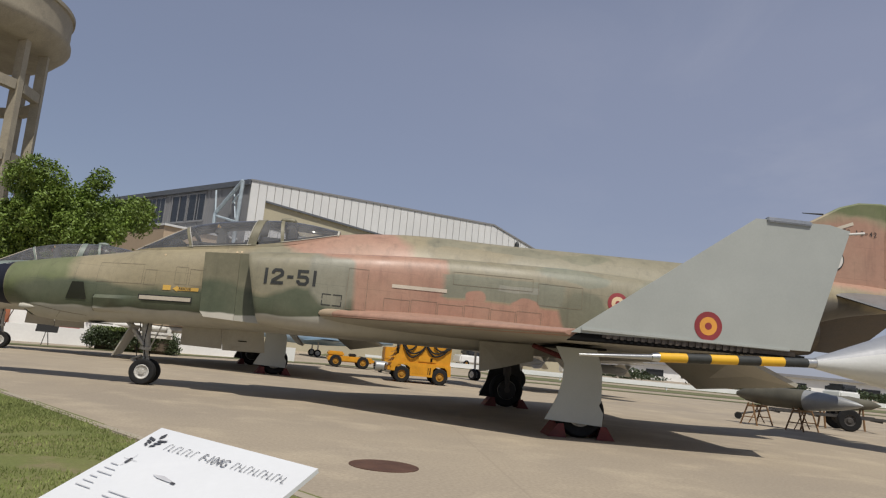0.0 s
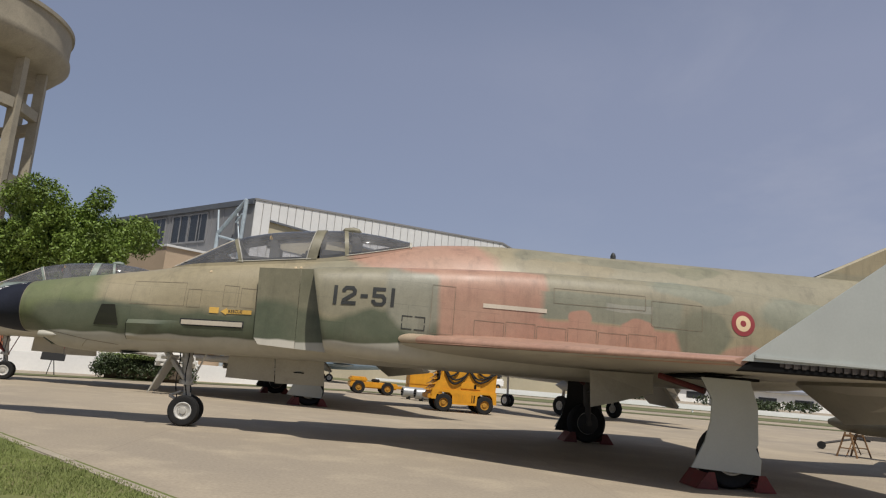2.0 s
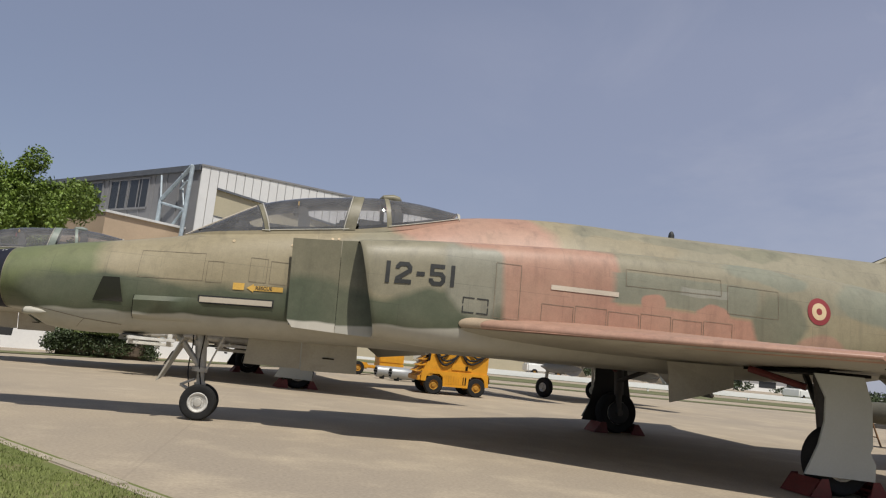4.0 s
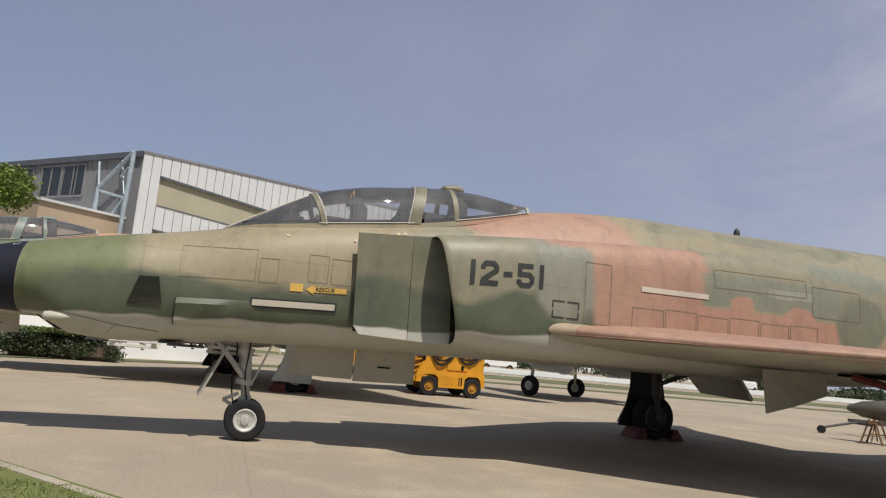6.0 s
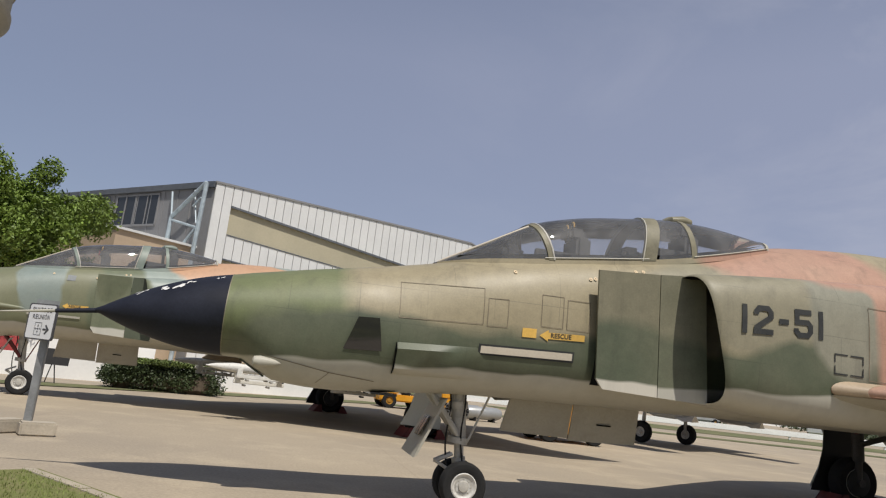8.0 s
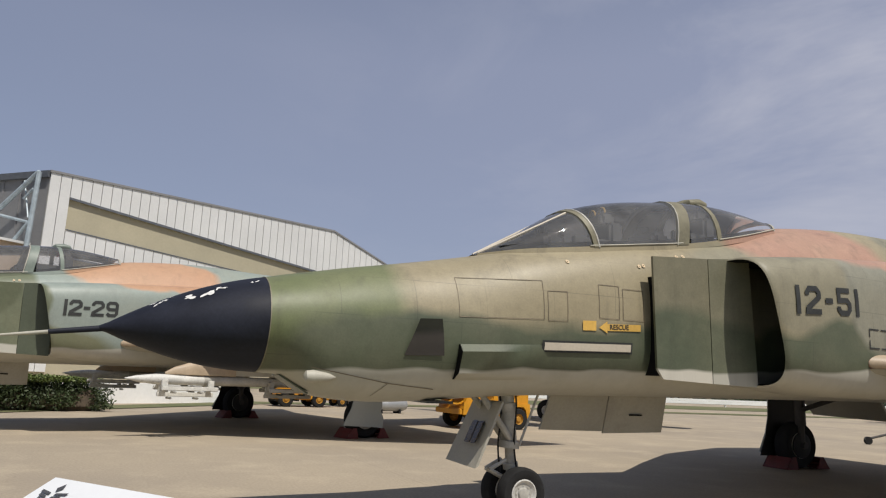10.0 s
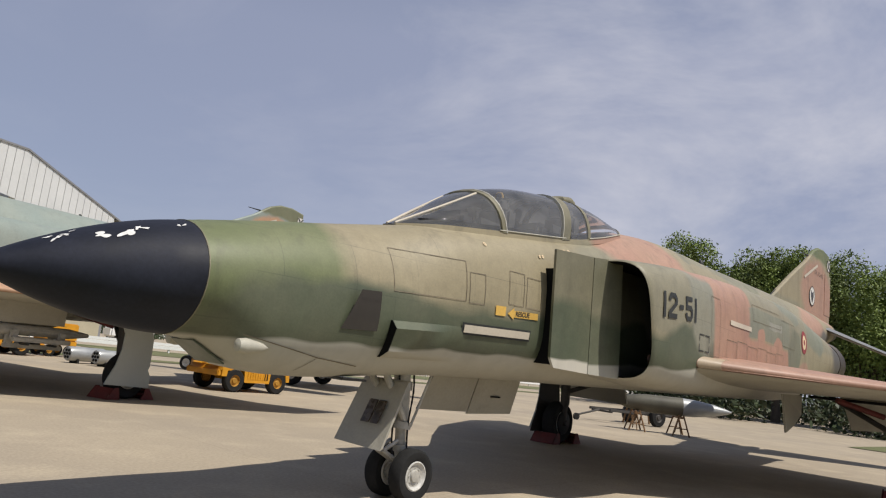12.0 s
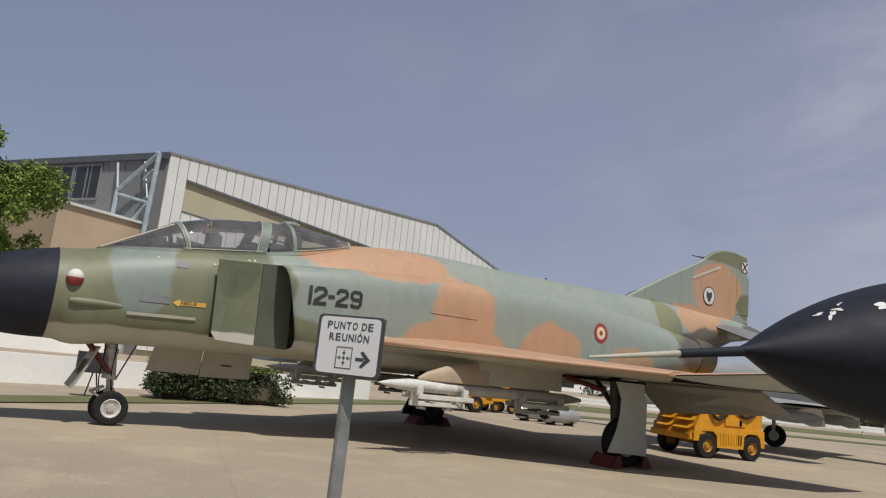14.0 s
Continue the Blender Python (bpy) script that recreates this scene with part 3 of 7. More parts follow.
def nacelle_side(x, z, proud=0.006):
    """The outer skin of the near nacelle at (x, z)."""
    yc, zb, zt, zc, w, n = NACELLE(x)
    h = zt - zc if z >= zc else zc - zb
    return -(yc + w * max(0.0, 1 - min(1, abs(z - zc) / h) ** n) ** (1 / n)) - proud


def body_side(at, x, z, proud=0.006):
    zb, zt, zc, w, nt, nb = at(x)
    h, n = (zt - zc, nt) if z >= zc else (zc - zb, nb)
    return -(w * max(0.0, 1 - min(1, abs(z - zc) / h) ** n) ** (1 / n)) - proud


def skin_disc(bm, side, x, z, r0, r1, k=32):
    """A ring of paint between two radii, laid on a skin."""
    a = [bm.verts.new((x + r1 * math.cos(2 * math.pi * i / k), side(x + r1 * math.cos(2 * math.pi * i / k), z + r1 * math.sin(2 * math.pi * i / k)), z + r1 * math.sin(2 * math.pi * i / k))) for i in range(k)]
    if r0 <= 0:
        c = bm.verts.new((x, side(x, z), z))
        for i in range(k):
            bm.faces.new((a[i], a[(i + 1) % k], c))
        return bm
    b = [bm.verts.new((x + r0 * math.cos(2 * math.pi * i / k), side(x + r0 * math.cos(2 * math.pi * i / k), z + r0 * math.sin(2 * math.pi * i / k)), z + r0 * math.sin(2 * math.pi * i / k))) for i in range(k)]
    for i in range(k):
        bm.faces.new((a[i], a[(i + 1) % k], b[(i + 1) % k], b[i]))
    return bm


def skin_quad(bm, side, p00, p10, p11, p01, nu=8, nv=3):
    """A patch of paint between four (x, z) corners, laid on a skin."""
    grid = []
    for j in range(nv + 1):
        row = []
        for i in range(nu + 1):
            u, v = i / nu, j / nv
            x = (p00[0] * (1 - u) + p10[0] * u) * (1 - v) + (p01[0] * (1 - u) + p11[0] * u) * v
            z = (p00[1] * (1 - u) + p10[1] * u) * (1 - v) + (p01[1] * (1 - u) + p11[1] * u) * v
            row.append(bm.verts.new((x, side(x, z), z)))
        grid.append(row)
    for j in range(nv):
        for i in range(nu):
            bm.faces.new((grid[j][i], grid[j][i + 1], grid[j + 1][i + 1], grid[j + 1][i]))
    return bm


def roundel(parent, side, x, z, r, inner="cream"):
    base = part("roundel", skin_disc(bmesh.new(), side, x, z, r * 0.62, r), "red", parent, "faded red, yellow and red roundel")
    part("roundel_middle", skin_disc(bmesh.new(), lambda a, b: side(a, b) - 0.001, x, z, r * 0.24, r * 0.63), inner, base)
    part("roundel_centre", skin_disc(bmesh.new(), lambda a, b: side(a, b) - 0.002, x, z, 0, r * 0.25), "red", base)


def wheel(parent, x, y, z, r, w, rim=0.56, brake=0):
    tyre = lathe(bmesh.new(), [(-w * 0.40, r * rim), (-w * 0.5, r * 0.74), (-w * 0.46, r * 0.9), (-w * 0.3, r * 0.985), (0, r), (w * 0.3, r * 0.985), (w * 0.46, r * 0.9), (w * 0.5, r * 0.74), (w * 0.40, r * rim)], (x, y, z), "y", 36, False)
    t = part("tyre", tyre, "tyre", parent)
    hub = bmesh.new()
    cover = bmesh.new()
    for s in (-1, 1):
        prof = [(s * w * 0.1, r * rim), (s * w * 0.42, r * rim), (s * w * 0.45, r * rim * 0.92), (s * w * 0.36, r * rim * 0.8), (s * w * 0.3, r * rim * 0.7)]
        lathe(hub, prof, (x, y, z), "y", 30)
        lathe(cover, [(s * w * 0.05, r * rim * 0.69), (s * w * 0.31, r * rim * 0.69), (s * w * 0.29, r * rim * 0.44), (s * w * 0.42, r * rim * 0.38), (s * w * 0.44, r * rim * 0.2), (s * w * 0.44, 0.004)], (x, y, z), "y", 24)
        for k in range(8):
            a = 2 * math.pi * k / 8
            rr = r * rim * 0.56
            tube(cover, (x + rr * math.cos(a), y + s * w * 0.27, z + rr * math.sin(a)), (x + rr * math.cos(a), y + s * w * 0.34, z + rr * math.sin(a)), r * 0.03, k=6)
    part("hub", cover, "gear", t, "grey hub with bolts")
    part("rim", hub, "rim", t)
    if brake:
        core = lathe(bmesh.new(), [(0, r * rim * 0.97), (brake * w * 0.52, r * rim * 0.97), (brake * w * 0.6, r * rim * 0.8), (brake * w * 0.6, 0.02)], (x, y, z), "y", 24)
        part("brake_drum", core, "brake", t)
    return t


def section(x0, chord, y, z, thick, k=14):
    """A wing section from the leading edge aft."""
    pts = []
    for i in range(k):
        u = (1 - math.cos(math.pi * i / (k - 1))) / 2
        pts.append((u, 1))
    up = [Vector((x0 + chord * u, y, z + thick * 0.62 * (1.6 * math.sqrt(u) * (1 - u) + 0.32 * u * (1 - u)) + 0.008)) for u, _ in pts]
    lo = [Vector((x0 + chord * u, y, z - thick * 0.38 * (1.6 * math.sqrt(u) * (1 - u) + 0.32 * u * (1 - u)) - 0.008)) for u, _ in pts]
    return up, lo


def wing_skins(stations):
    """Upper and lower skins through the stations (x0, chord, y, z, thick)."""
    out = []
    for which in (0, 1):
        bm = bmesh.new()
        rows = [[bm.verts.new(p) for p in section(*s)[which]] for s in stations]
        for a, b in zip(rows, rows[1:]):
            for i in range(len(a) - 1):
                bm.faces.new((a[i], a[i + 1], b[i + 1], b[i]))
        out.append(bm)
    return out


SILL = bend([(-0.5, 2.325, 0.06), (-0.2, 2.37, 0.27), (0.3, 2.43, 0.41), (1.0, 2.52, 0.47), (1.8, 2.64, 0.47), (2.5, 2.80, 0.42), (3.15, 2.98, 0.30)])
CREST = bend([(-0.5, 2.335), (-0.14, 2.52), (0.42, 2.86), (0.9, 3.01), (1.5, 3.11), (2.1, 3.175), (2.6, 3.16), (3.15, 3.09)])


def hood(x, k=17, grow=0.0):
    """The arch of the canopy at x, from sill to sill."""
    zs, w = SILL(x)
    zt = CREST(x)[0]
    pts = []
    for i in range(k):
        a = math.pi * i / (k - 1)
        c, s = math.cos(a), math.sin(a)
        pts.append(Vector((x, -(w + grow) * math.copysign(abs(c) ** 0.8, c), zs + (zt + grow - zs) * s ** 0.85)))
    return pts


def hood_strip(x0, x1, n, grow=0.0):
    bm = bmesh.new()
    rows = [[bm.verts.new(p) for p in hood(x0 + (x1 - x0) * i / n, grow=grow)] for i in range(n + 1)]
    for a, b in zip(rows, rows[1:]):
        for i in range(len(a) - 1):
            bm.faces.new((a[i], a[i + 1], b[i + 1], b[i]))
    return bm


def arch_frame(x0, x1, grow=0.012, lean=0.0):
    """A frame across the canopy, its feet set back by lean."""
    rings, k = [], 17
    for i in range(k):
        d = lean * (1 - math.sin(math.pi * i / (k - 1)))
        rings.append([hood(x0 + d, grow=grow)[i], hood(x1 + d, grow=grow)[i], hood(x1 + d, grow=-0.02)[i], hood(x0 + d, grow=-0.02)[i]])
    bm = bmesh.new()
    return loft(bm, rings)


def phantom(name, label, recon, number, m):
    """A twin-engined jet, nose towards -x, its nose wheel on the origin."""
    jet = thing(name, label, "fighter jet", m)
    paint, wingpaint = ("recon", "recon_wing") if recon else ("fighter", "fighter_wing")
    at = bend(body_table(recon))
    x0 = -2.39 if recon else -0.95
    xs = np.concatenate([np.linspace(x0, 3.2, 36), np.linspace(3.4, 15.2, 40)])
    rings = []
    for x in xs:
        zb, zt, zc, w, nt, nb = at(x)
        rings.append(oval(x, 0, zb, zt, zc, w, nt, nb))
    part("fuselage", loft(bmesh.new(), rings), paint, jet)
    # radome and probe
    zb, zt, zc, w, nt, nb = at(x0)
    tip_x, tip_z = (-3.55, 1.45) if recon else (-2.85, 1.42)
    rings = []
    for i in range(17):
        u = i / 16
        s = u * (1.72 - 0.72 * u)
        mid = tip_z + ((zb + zt) / 2 - tip_z) * u
        r = max(s, 0.028)
        rings.append(oval(tip_x + (x0 - tip_x) * u, 0, mid - (zt - zb) / 2 * r, mid + (zt - zb) / 2 * r, mid, w * r, 2, 2))
    nose = part("radome", loft(bmesh.new(), rings), "radome", jet, "matt black nose cone with chipped white paint")
    part("radome_seam", loft(bmesh.new(), [oval(x0 + d, 0, zb - 0.004, zt + 0.004, zc, w + 0.004, nt, nb) for d in (-0.003, 0.005)]), "bow", nose)
    probe = bmesh.new()
    slope = Vector((-1, 0, -0.14)).normalized()
    tip = Vector((tip_x + 0.05, 0, tip_z))
    tube(probe, tip, tip + slope * 0.36, 0.024, 0.019)
    pr = part("pitot_probe", probe, "radome", nose)
    part("probe_tip", tube(bmesh.new(), tip + slope * 0.355, tip + slope * 0.80, 0.016, 0.006), "strip_dull", pr)
    if recon:
        rng = random.Random(4)
        for cx, cy, size in ((-3.19, 0.09, 0.013), (-3.155, 0.13, 0.017), (-3.11, 0.12, 0.014), (-3.07, 0.09, 0.01), (-2.95, 0.22, 0.027), (-2.82, 0.255, 0.03), (-2.755, 0.225, 0.015), (-2.72, 0.24, 0.015), (-2.51, 0.245, 0.010), (-2.47, 0.24, 0.011)):
            chips, ring = bmesh.new(), []
            p1, p2, p3, lean = rng.uniform(0, 6), rng.uniform(0, 6), rng.uniform(0, 6), rng.uniform(-0.9, 0.9)
            for i in range(22):
                a = 2 * math.pi * i / 22
                q = size * 1.35 * (0.85 + 0.32 * math.sin(2 * a + p1) + 0.26 * math.sin(3 * a + p2) + 0.16 * math.sin(5 * a + p3))
                x_ = cx + q * math.cos(a) + lean * q * math.sin(a)
                y_ = -cy + q * math.sin(a) * 0.8
                u_ = min(max((x_ - tip_x) / (x0 - tip_x), 0.02), 1)
                r_ = u_ * (1.72 - 0.72 * u_)
                mz = tip_z + ((zb + zt) / 2 - tip_z) * u_
                ring.append(chips.verts.new((x_, y_, mz + (zt - zb) / 2 * r_ * math.sqrt(max(0, 1 - (y_ / (w * r_)) ** 2)) + 0.004)))
            chips.faces.new(ring)
            part("paint_chip", chips, "chip", nose)
    # engine bodies with open intakes
    for s in (-1, 1):
        rings = []
        for x in np.concatenate([[1.72, 1.735, 1.78], np.linspace(1.9, 11.7, 34)]):
            yc, zb_, zt_, zc_, w_, n_ = NACELLE(x)
            thin = 0.02 if x < 1.725 else (0.008 if x < 1.74 else 0)
            ring = oval(x, s * yc, zb_ + thin, zt_ - thin, zc_, w_ - thin, n_, n_, 44)
            for p in ring:
                p.x += rake(x, p.z)
            rings.append(ring)
        nac = part("engine_nacelle", loft(bmesh.new(), rings, cap0=False), paint, jet)
        duct = []
        for x, sc in ((1.722, 0.025), (1.8, 0.04), (2.3, 0.06), (3.4, 0.14)):
            yc, zb_, zt_, zc_, w_, n_ = NACELLE(x)
            ring = oval(x, s * yc, zb_ + sc, zt_ - sc, zc_, w_ - sc, n_, n_, 44)
            for p in ring:
                p.x += rake(x, p.z)
            duct.append(ring)
        # the duct's inner shade is put into its near-black colour
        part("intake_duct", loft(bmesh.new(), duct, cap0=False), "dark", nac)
        ramp_bm = bmesh.new()
        plate(ramp_bm, [(0.93, s * 0.80, 2.37), (0.97, s * 0.80, 1.36), (1.04, s * 0.80, 1.27), (1.56, s * 0.86, 1.25), (1.53, s * 0.86, 2.40)], (0, s * 0.025, 0))
        part("splitter_plate", ramp_bm, "splitter" if recon else "splitter_green", nac)
        part("intake_ramp", plate(bmesh.new(), [(1.535, s * 0.87, 2.40), (1.565, s * 0.87, 1.25), (2.02, s * 0.965, 1.235), (1.95, s * 0.965, 2.43)], (0, s * 0.02, 0)), "ramp" if recon else "ramp_green", nac, "darker intake ramp")
        # black fill added between body and plate as the gap's painted shade
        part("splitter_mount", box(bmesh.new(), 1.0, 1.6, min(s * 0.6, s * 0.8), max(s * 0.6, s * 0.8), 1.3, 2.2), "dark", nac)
        noz = bmesh.new()
        lathe(noz, [(0, 0.43), (0.25, 0.45), (0.55, 0.41), (0.56, 0.37), (0.1, 0.36)], (11.55, s * 0.54, 2.07), "x", 30)
        part("exhaust_nozzle", noz, "steel", nac)
    # wings
    for s in (-1, 1):
        inner = [(2.85, 7.0, s * 0.9, 1.44, 0.50), (3.02, 6.8, s * 1.4, 1.46, 0.48), (4.72, 5.05, s * 2.8, 1.45, 0.30), (6.42, 3.36, s * 4.12, 1.45, 0.18)]
        up, lo = wing_skins(inner)
        wing = part("wing", up, wingpaint, jet)
        nose_bm, rings = bmesh.new(), []
        for lx, ly, lz, rz in ((2.85, 0.9, 1.50, 0.085), (3.02, 1.4, 1.505, 0.082), (3.9, 2.1, 1.485, 0.072), (4.72, 2.8, 1.475, 0.064), (6.42, 4.12, 1.465, 0.05)):
            rings.append([Vector((lx + 0.20 - 0.22 * math.cos(a), s * ly, lz + rz * math.sin(a))) for a in np.linspace(-math.pi * 0.62, math.pi * 0.55, 15)])
        lead = part("leading_edge", loft(nose_bm, rings), wingpaint, wing)
        cap = [[Vector((p.x - 0.004, p.y + s * 0.002, p.z + (p.z - 1.49) * 0.02)) for p in rings[0]]]
        for f in (0.0, 0.25):
            cap.append([Vector((a.x * (1 - f) + b.x * f - 0.005, a.y * (1 - f) + b.y * f, 1.495 + ((a.z * (1 - f) + b.z * f) - 1.495) * 1.05)) for a, b in zip(rings[1], rings[2])])
        part("root_cap", loft(bmesh.new(), cap[1:]), "root_cap", lead, "paler leading edge at the wing root")
        part("wing_underside", lo, "wing_under", wing, "pale grey wing underside")
        root, lead = bmesh.new(), bmesh.new()
        loft(root, [[Vector((x, s * y, z)) for x, y, z in ((6.42, 4.12, 1.36), (9.75, 4.12, 1.42), (9.75, 4.12, 1.46), (7.6, 4.12, 1.56), (6.6, 4.12, 1.5))], [Vector((x, s * (y + 0.02), z)) for x, y, z in ((6.45, 4.12, 1.38), (9.7, 4.12, 1.43), (9.7, 4.12, 1.45), (7.6, 4.12, 1.54), (6.62, 4.12, 1.48))]])
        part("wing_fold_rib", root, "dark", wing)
        # lowered flap
        flap = plate(bmesh.new(), [(8.7, s * 1.6, 1.35), (8.9, s * 3.95, 1.36), (9.75, s * 3.95, 1.03), (9.45, s * 1.6, 0.85)], (0.03, 0, 0.05))
        if s > 0:
            flap = plate(bmesh.new(), [(8.2, 2.1, 1.35), (8.2, 3.7, 1.36), (8.75, 3.7, 0.84), (8.7, 2.2, 0.80)], (0.03, 0, 0.05))
        part("flap", flap, "wing_under", wing)
        if recon:
            hinge = bmesh.new()
            for i in range(22):
                x = 6.95 + i * 0.095
                box(hinge, x, x + 0.05, s * 4.13 - 0.03, s * 4.13 + 0.03, 1.43, 1.55 if i % 2 else 1.51)
            box(hinge, 6.9, 9.6, s * 4.13 - 0.015, s * 4.13 + 0.015, 1.44, 1.50)
            part("fold_hinge", hinge, "steel", wing)
            tipp = bmesh.new()
            outline = [(6.47, 1.47), (9.80, 1.53), (10.33, 3.24), (10.02, 3.30), (8.95, 3.27)]
            y_out = lambda z: s * (4.16 + 0.03 * (z - 1.4))
            rings = []
            for q, d in ((1.0, 0.0), (1.0, 0.018), (0.985, 0.05), (0.93, 0.085)):
                cx, cz = 8.9, 2.3
                rings.append([Vector((cx + (x - cx) * q, y_out(z) - s * d, cz + (z - cz) * q)) for x, z in outline])
            panel = part("folded_wing_panel", loft(tipp, rings), "tip_grey", wing, "folded-up outer wing panel, smooth grey underside with a roundel", smooth=False)
            part("tip_light", box(bmesh.new(), 9.1, 9.75, s * 4.2 - 0.05, s * 4.2 + 0.04, 3.245, 3.31, 0.015), "alu", panel)
            part("fold_edge", box(bmesh.new(), 6.6, 9.5, s * 4.17 - 0.02, s * 4.17 + 0.02, 1.50, 1.545, 0.008), "tip_grey", panel)
            if s < 0:
                roundel(panel, lambda x, z: y_out(z) - 0.004, 8.34, 1.73, 0.195, "gold")
            part("probe", tube(bmesh.new(), (10.3, s * 4.2, 3.2), (10.55, s * 4.2, 3.24), 0.018), "white", panel)
        else:
            outer = [(6.42, 3.36, s * 4.14, 1.45, 0.17), (8.95, 1.4, s * 5.85, 1.80, 0.08)]
            up, lo = wing_skins(outer)
            tipw = part("outer_wing", up, wingpaint, wing)
            part("outer_wing_underside", lo, "tip_grey", tipw)
            if s < 0:
                ring = bmesh.new()
                for r0, r1 in ((0.17, 0.27),):
                    kk = 28
                    under = lambda x, y: (x, y, 1.45 + (abs(y) - 4.14) * 0.205 - 0.055)
                    a = [ring.verts.new(under(8.3 + r1 * math.cos(2 * math.pi * i / kk), -4.95 + r1 * math.sin(2 * math.pi * i / kk))) for i in range(kk)]
                    b = [ring.verts.new(under(8.3 + r0 * math.cos(2 * math.pi * i / kk), -4.95 + r0 * math.sin(2 * math.pi * i / kk))) for i in range(kk)]
                    for i in range(kk):
                        ring.faces.new((a[i], a[(i + 1) % kk], b[(i + 1) % kk], b[i]))
                part("wing_roundel", ring, "red", tipw)
        # drooping tailplane
        up, lo = wing_skins([(12.7, 2.3, s * 0.3, 2.92, 0.16), (14.35, 1.0, s * 2.75, 1.95, 0.05)])
        tail = part("tailplane", up, "tail_metal", jet)
        part("tailplane_underside", lo, "tail_dark", tail, "dark brown metal tailplane underside")
    # fin and rudder
    finp = [(9.95, 3.18), (11.3, 3.85), (12.5, 4.40), (13.1, 4.75), (13.5, 4.88), (14.0, 4.92), (14.52, 4.86), (14.62, 3.15)]
    rings = []
    for q, y in ((0.965, -0.05), (1.0, -0.02), (1.0, 0.02), (0.965, 0.05)):
        cx, cz = 13.4, 3.9
        rings.append([Vector((cx + (x - cx) * q, y, cz + (z - cz) * q)) for x, z in finp])
    fin = part("fin", loft(bmesh.new(), rings), paint, jet, smooth=False)
    part("rudder", box(bmesh.new(), 14.06, 14.60, -0.058, 0.058, 3.35, 4.35, 0.01), paint, fin)
    part("fin_probe", tube(bmesh.new(), (12.75, 0, 4.56), (12.3, 0, 4.54), 0.02, 0.008), "marking", fin)
    part("fin_strip", skin_quad(bmesh.new(), lambda x, z: -0.062, (12.30, 3.96), (13.38, 4.40), (13.36, 4.46), (12.28, 4.02)), "strip", fin)
    disc = part("squadron_badge", skin_disc(bmesh.new(), lambda x, z: -0.064, 12.95, 3.65, 0.0, 0.215), "white", fin)
    part("badge_ring", skin_disc(bmesh.new(), lambda x, z: -0.066, 12.95, 3.65, 0.205, 0.225), "marking", disc)
    emblem = [(-0.10, 0.13), (-0.05, 0.08), (0.05, 0.08), (0.10, 0.13), (0.11, 0.0), (0.06, -0.08), (0.03, -0.14), (-0.03, -0.14), (-0.06, -0.08), (-0.11, 0.0)]
    part("badge_emblem", plate(bmesh.new(), [(12.95 + a, -0.067, 3.65 + b) for a, b in emblem], (0, -0.001, 0)), "badge_dark", disc, smooth=False)
    flash = part("fin_flash", skin_quad(bmesh.new(), lambda x, z: -0.064, (14.25, 4.46), (14.5, 4.46), (14.5, 4.72), (14.25, 4.72)), "white", fin)
    cross = bmesh.new()
    for a, b in (((14.27, 4.47), (14.48, 4.71)), ((14.48, 4.47), (14.27, 4.71))):
        d = 0.025
        plate(cross, [(a[0] - d, -0.068, a[1] + 0.0), (a[0] + d, -0.068, a[1]), (b[0] + d, -0.068, b[1]), (b[0] - d, -0.068, b[1])], (0, -0.002, 0))
    part("saltire", cross, "marking", flash)
    if recon:
        for k, c in enumerate("CR.12-42"):
            lo_, hi_ = {".": (0.0, 0.15), "-": (0.42, 0.58)}.get(c, (0.0, 1.0))
            wide_ = 0.02 if c in ".1" else 0.065
            part("serial_letter", lettering(bmesh.new(), c, lambda u, v: Vector((13.15 + 0.095 * k + wide_ * u, -0.064, 4.20 + 0.1 * (lo_ + (hi_ - lo_) * v)))), "marking", fin)
    part("spine_aerial", plate(bmesh.new(), [(10.0, -0.01, 3.22), (10.45, -0.01, 3.22), (10.42, -0.01, 3.42)], (0, 0.02, 0)), "marking", jet)
    part("beacon", lathe(bmesh.new(), [(0, 0.045), (0.06, 0.045), (0.1, 0.03), (0.12, 0.01)] if recon else [(0, 0.03), (0.05, 0.025), (0.06, 0.005)], (6.5 if recon else 7.7, 0, 3.18), "z", 14), "marking", jet)
    # cockpit
    deck = bmesh.new()
    rows = []
    for i in range(24):
        x = -0.3 + 3.35 * i / 23
        zs, w = SILL(x)
        rows.append([deck.verts.new((x, y * w * 0.94, zs + 0.062)) for y in (-1, -0.5, 0, 0.5, 1)])
    for a, b in zip(rows, rows[1:]):
        for i in range(4):
            deck.faces.new((a[i], a[i + 1], b[i + 1], b[i]))
    part("cockpit_deck", deck, "cockpit", jet)
    for sx in (0.95, 2.2):
        zs = SILL(sx)[0]
        seat = bmesh.new()
        box(seat, sx, sx + 0.16, -0.2, 0.2, zs - 0.05, zs + 0.30, 0.03, Matrix.Translation((0, 0, 0)))
        box(seat, sx - 0.05, sx + 0.12, -0.13, 0.13, zs + 0.27, zs + 0.40, 0.03)
        box(seat, sx - 0.45, sx, -0.22, -0.16, zs, zs + 0.1, 0.01)
        box(seat, sx - 0.45, sx, 0.16, 0.22, zs, zs + 0.1, 0.01)
        st = part("ejection_seat", seat, "seat", jet)
        part("seat_headrest", box(bmesh.new(), sx - 0.075, sx - 0.045, -0.1, 0.1, zs + 0.29, zs + 0.385, 0.01), "red" if not recon else "cockpit", st)
        for hy in (-0.08, 0.08):
            hoop = rod(bmesh.new(), [(sx - 0.02, hy + 0.05 * math.cos(a), zs + 0.4 + 0.06 * math.sin(a)) for a in np.linspace(0, math.pi, 8)], 0.01, 6)
            part("seat_handle", hoop, "yellow_mark", st)
    for px in (0.15, 1.45):
        zs = SILL(px)[0]
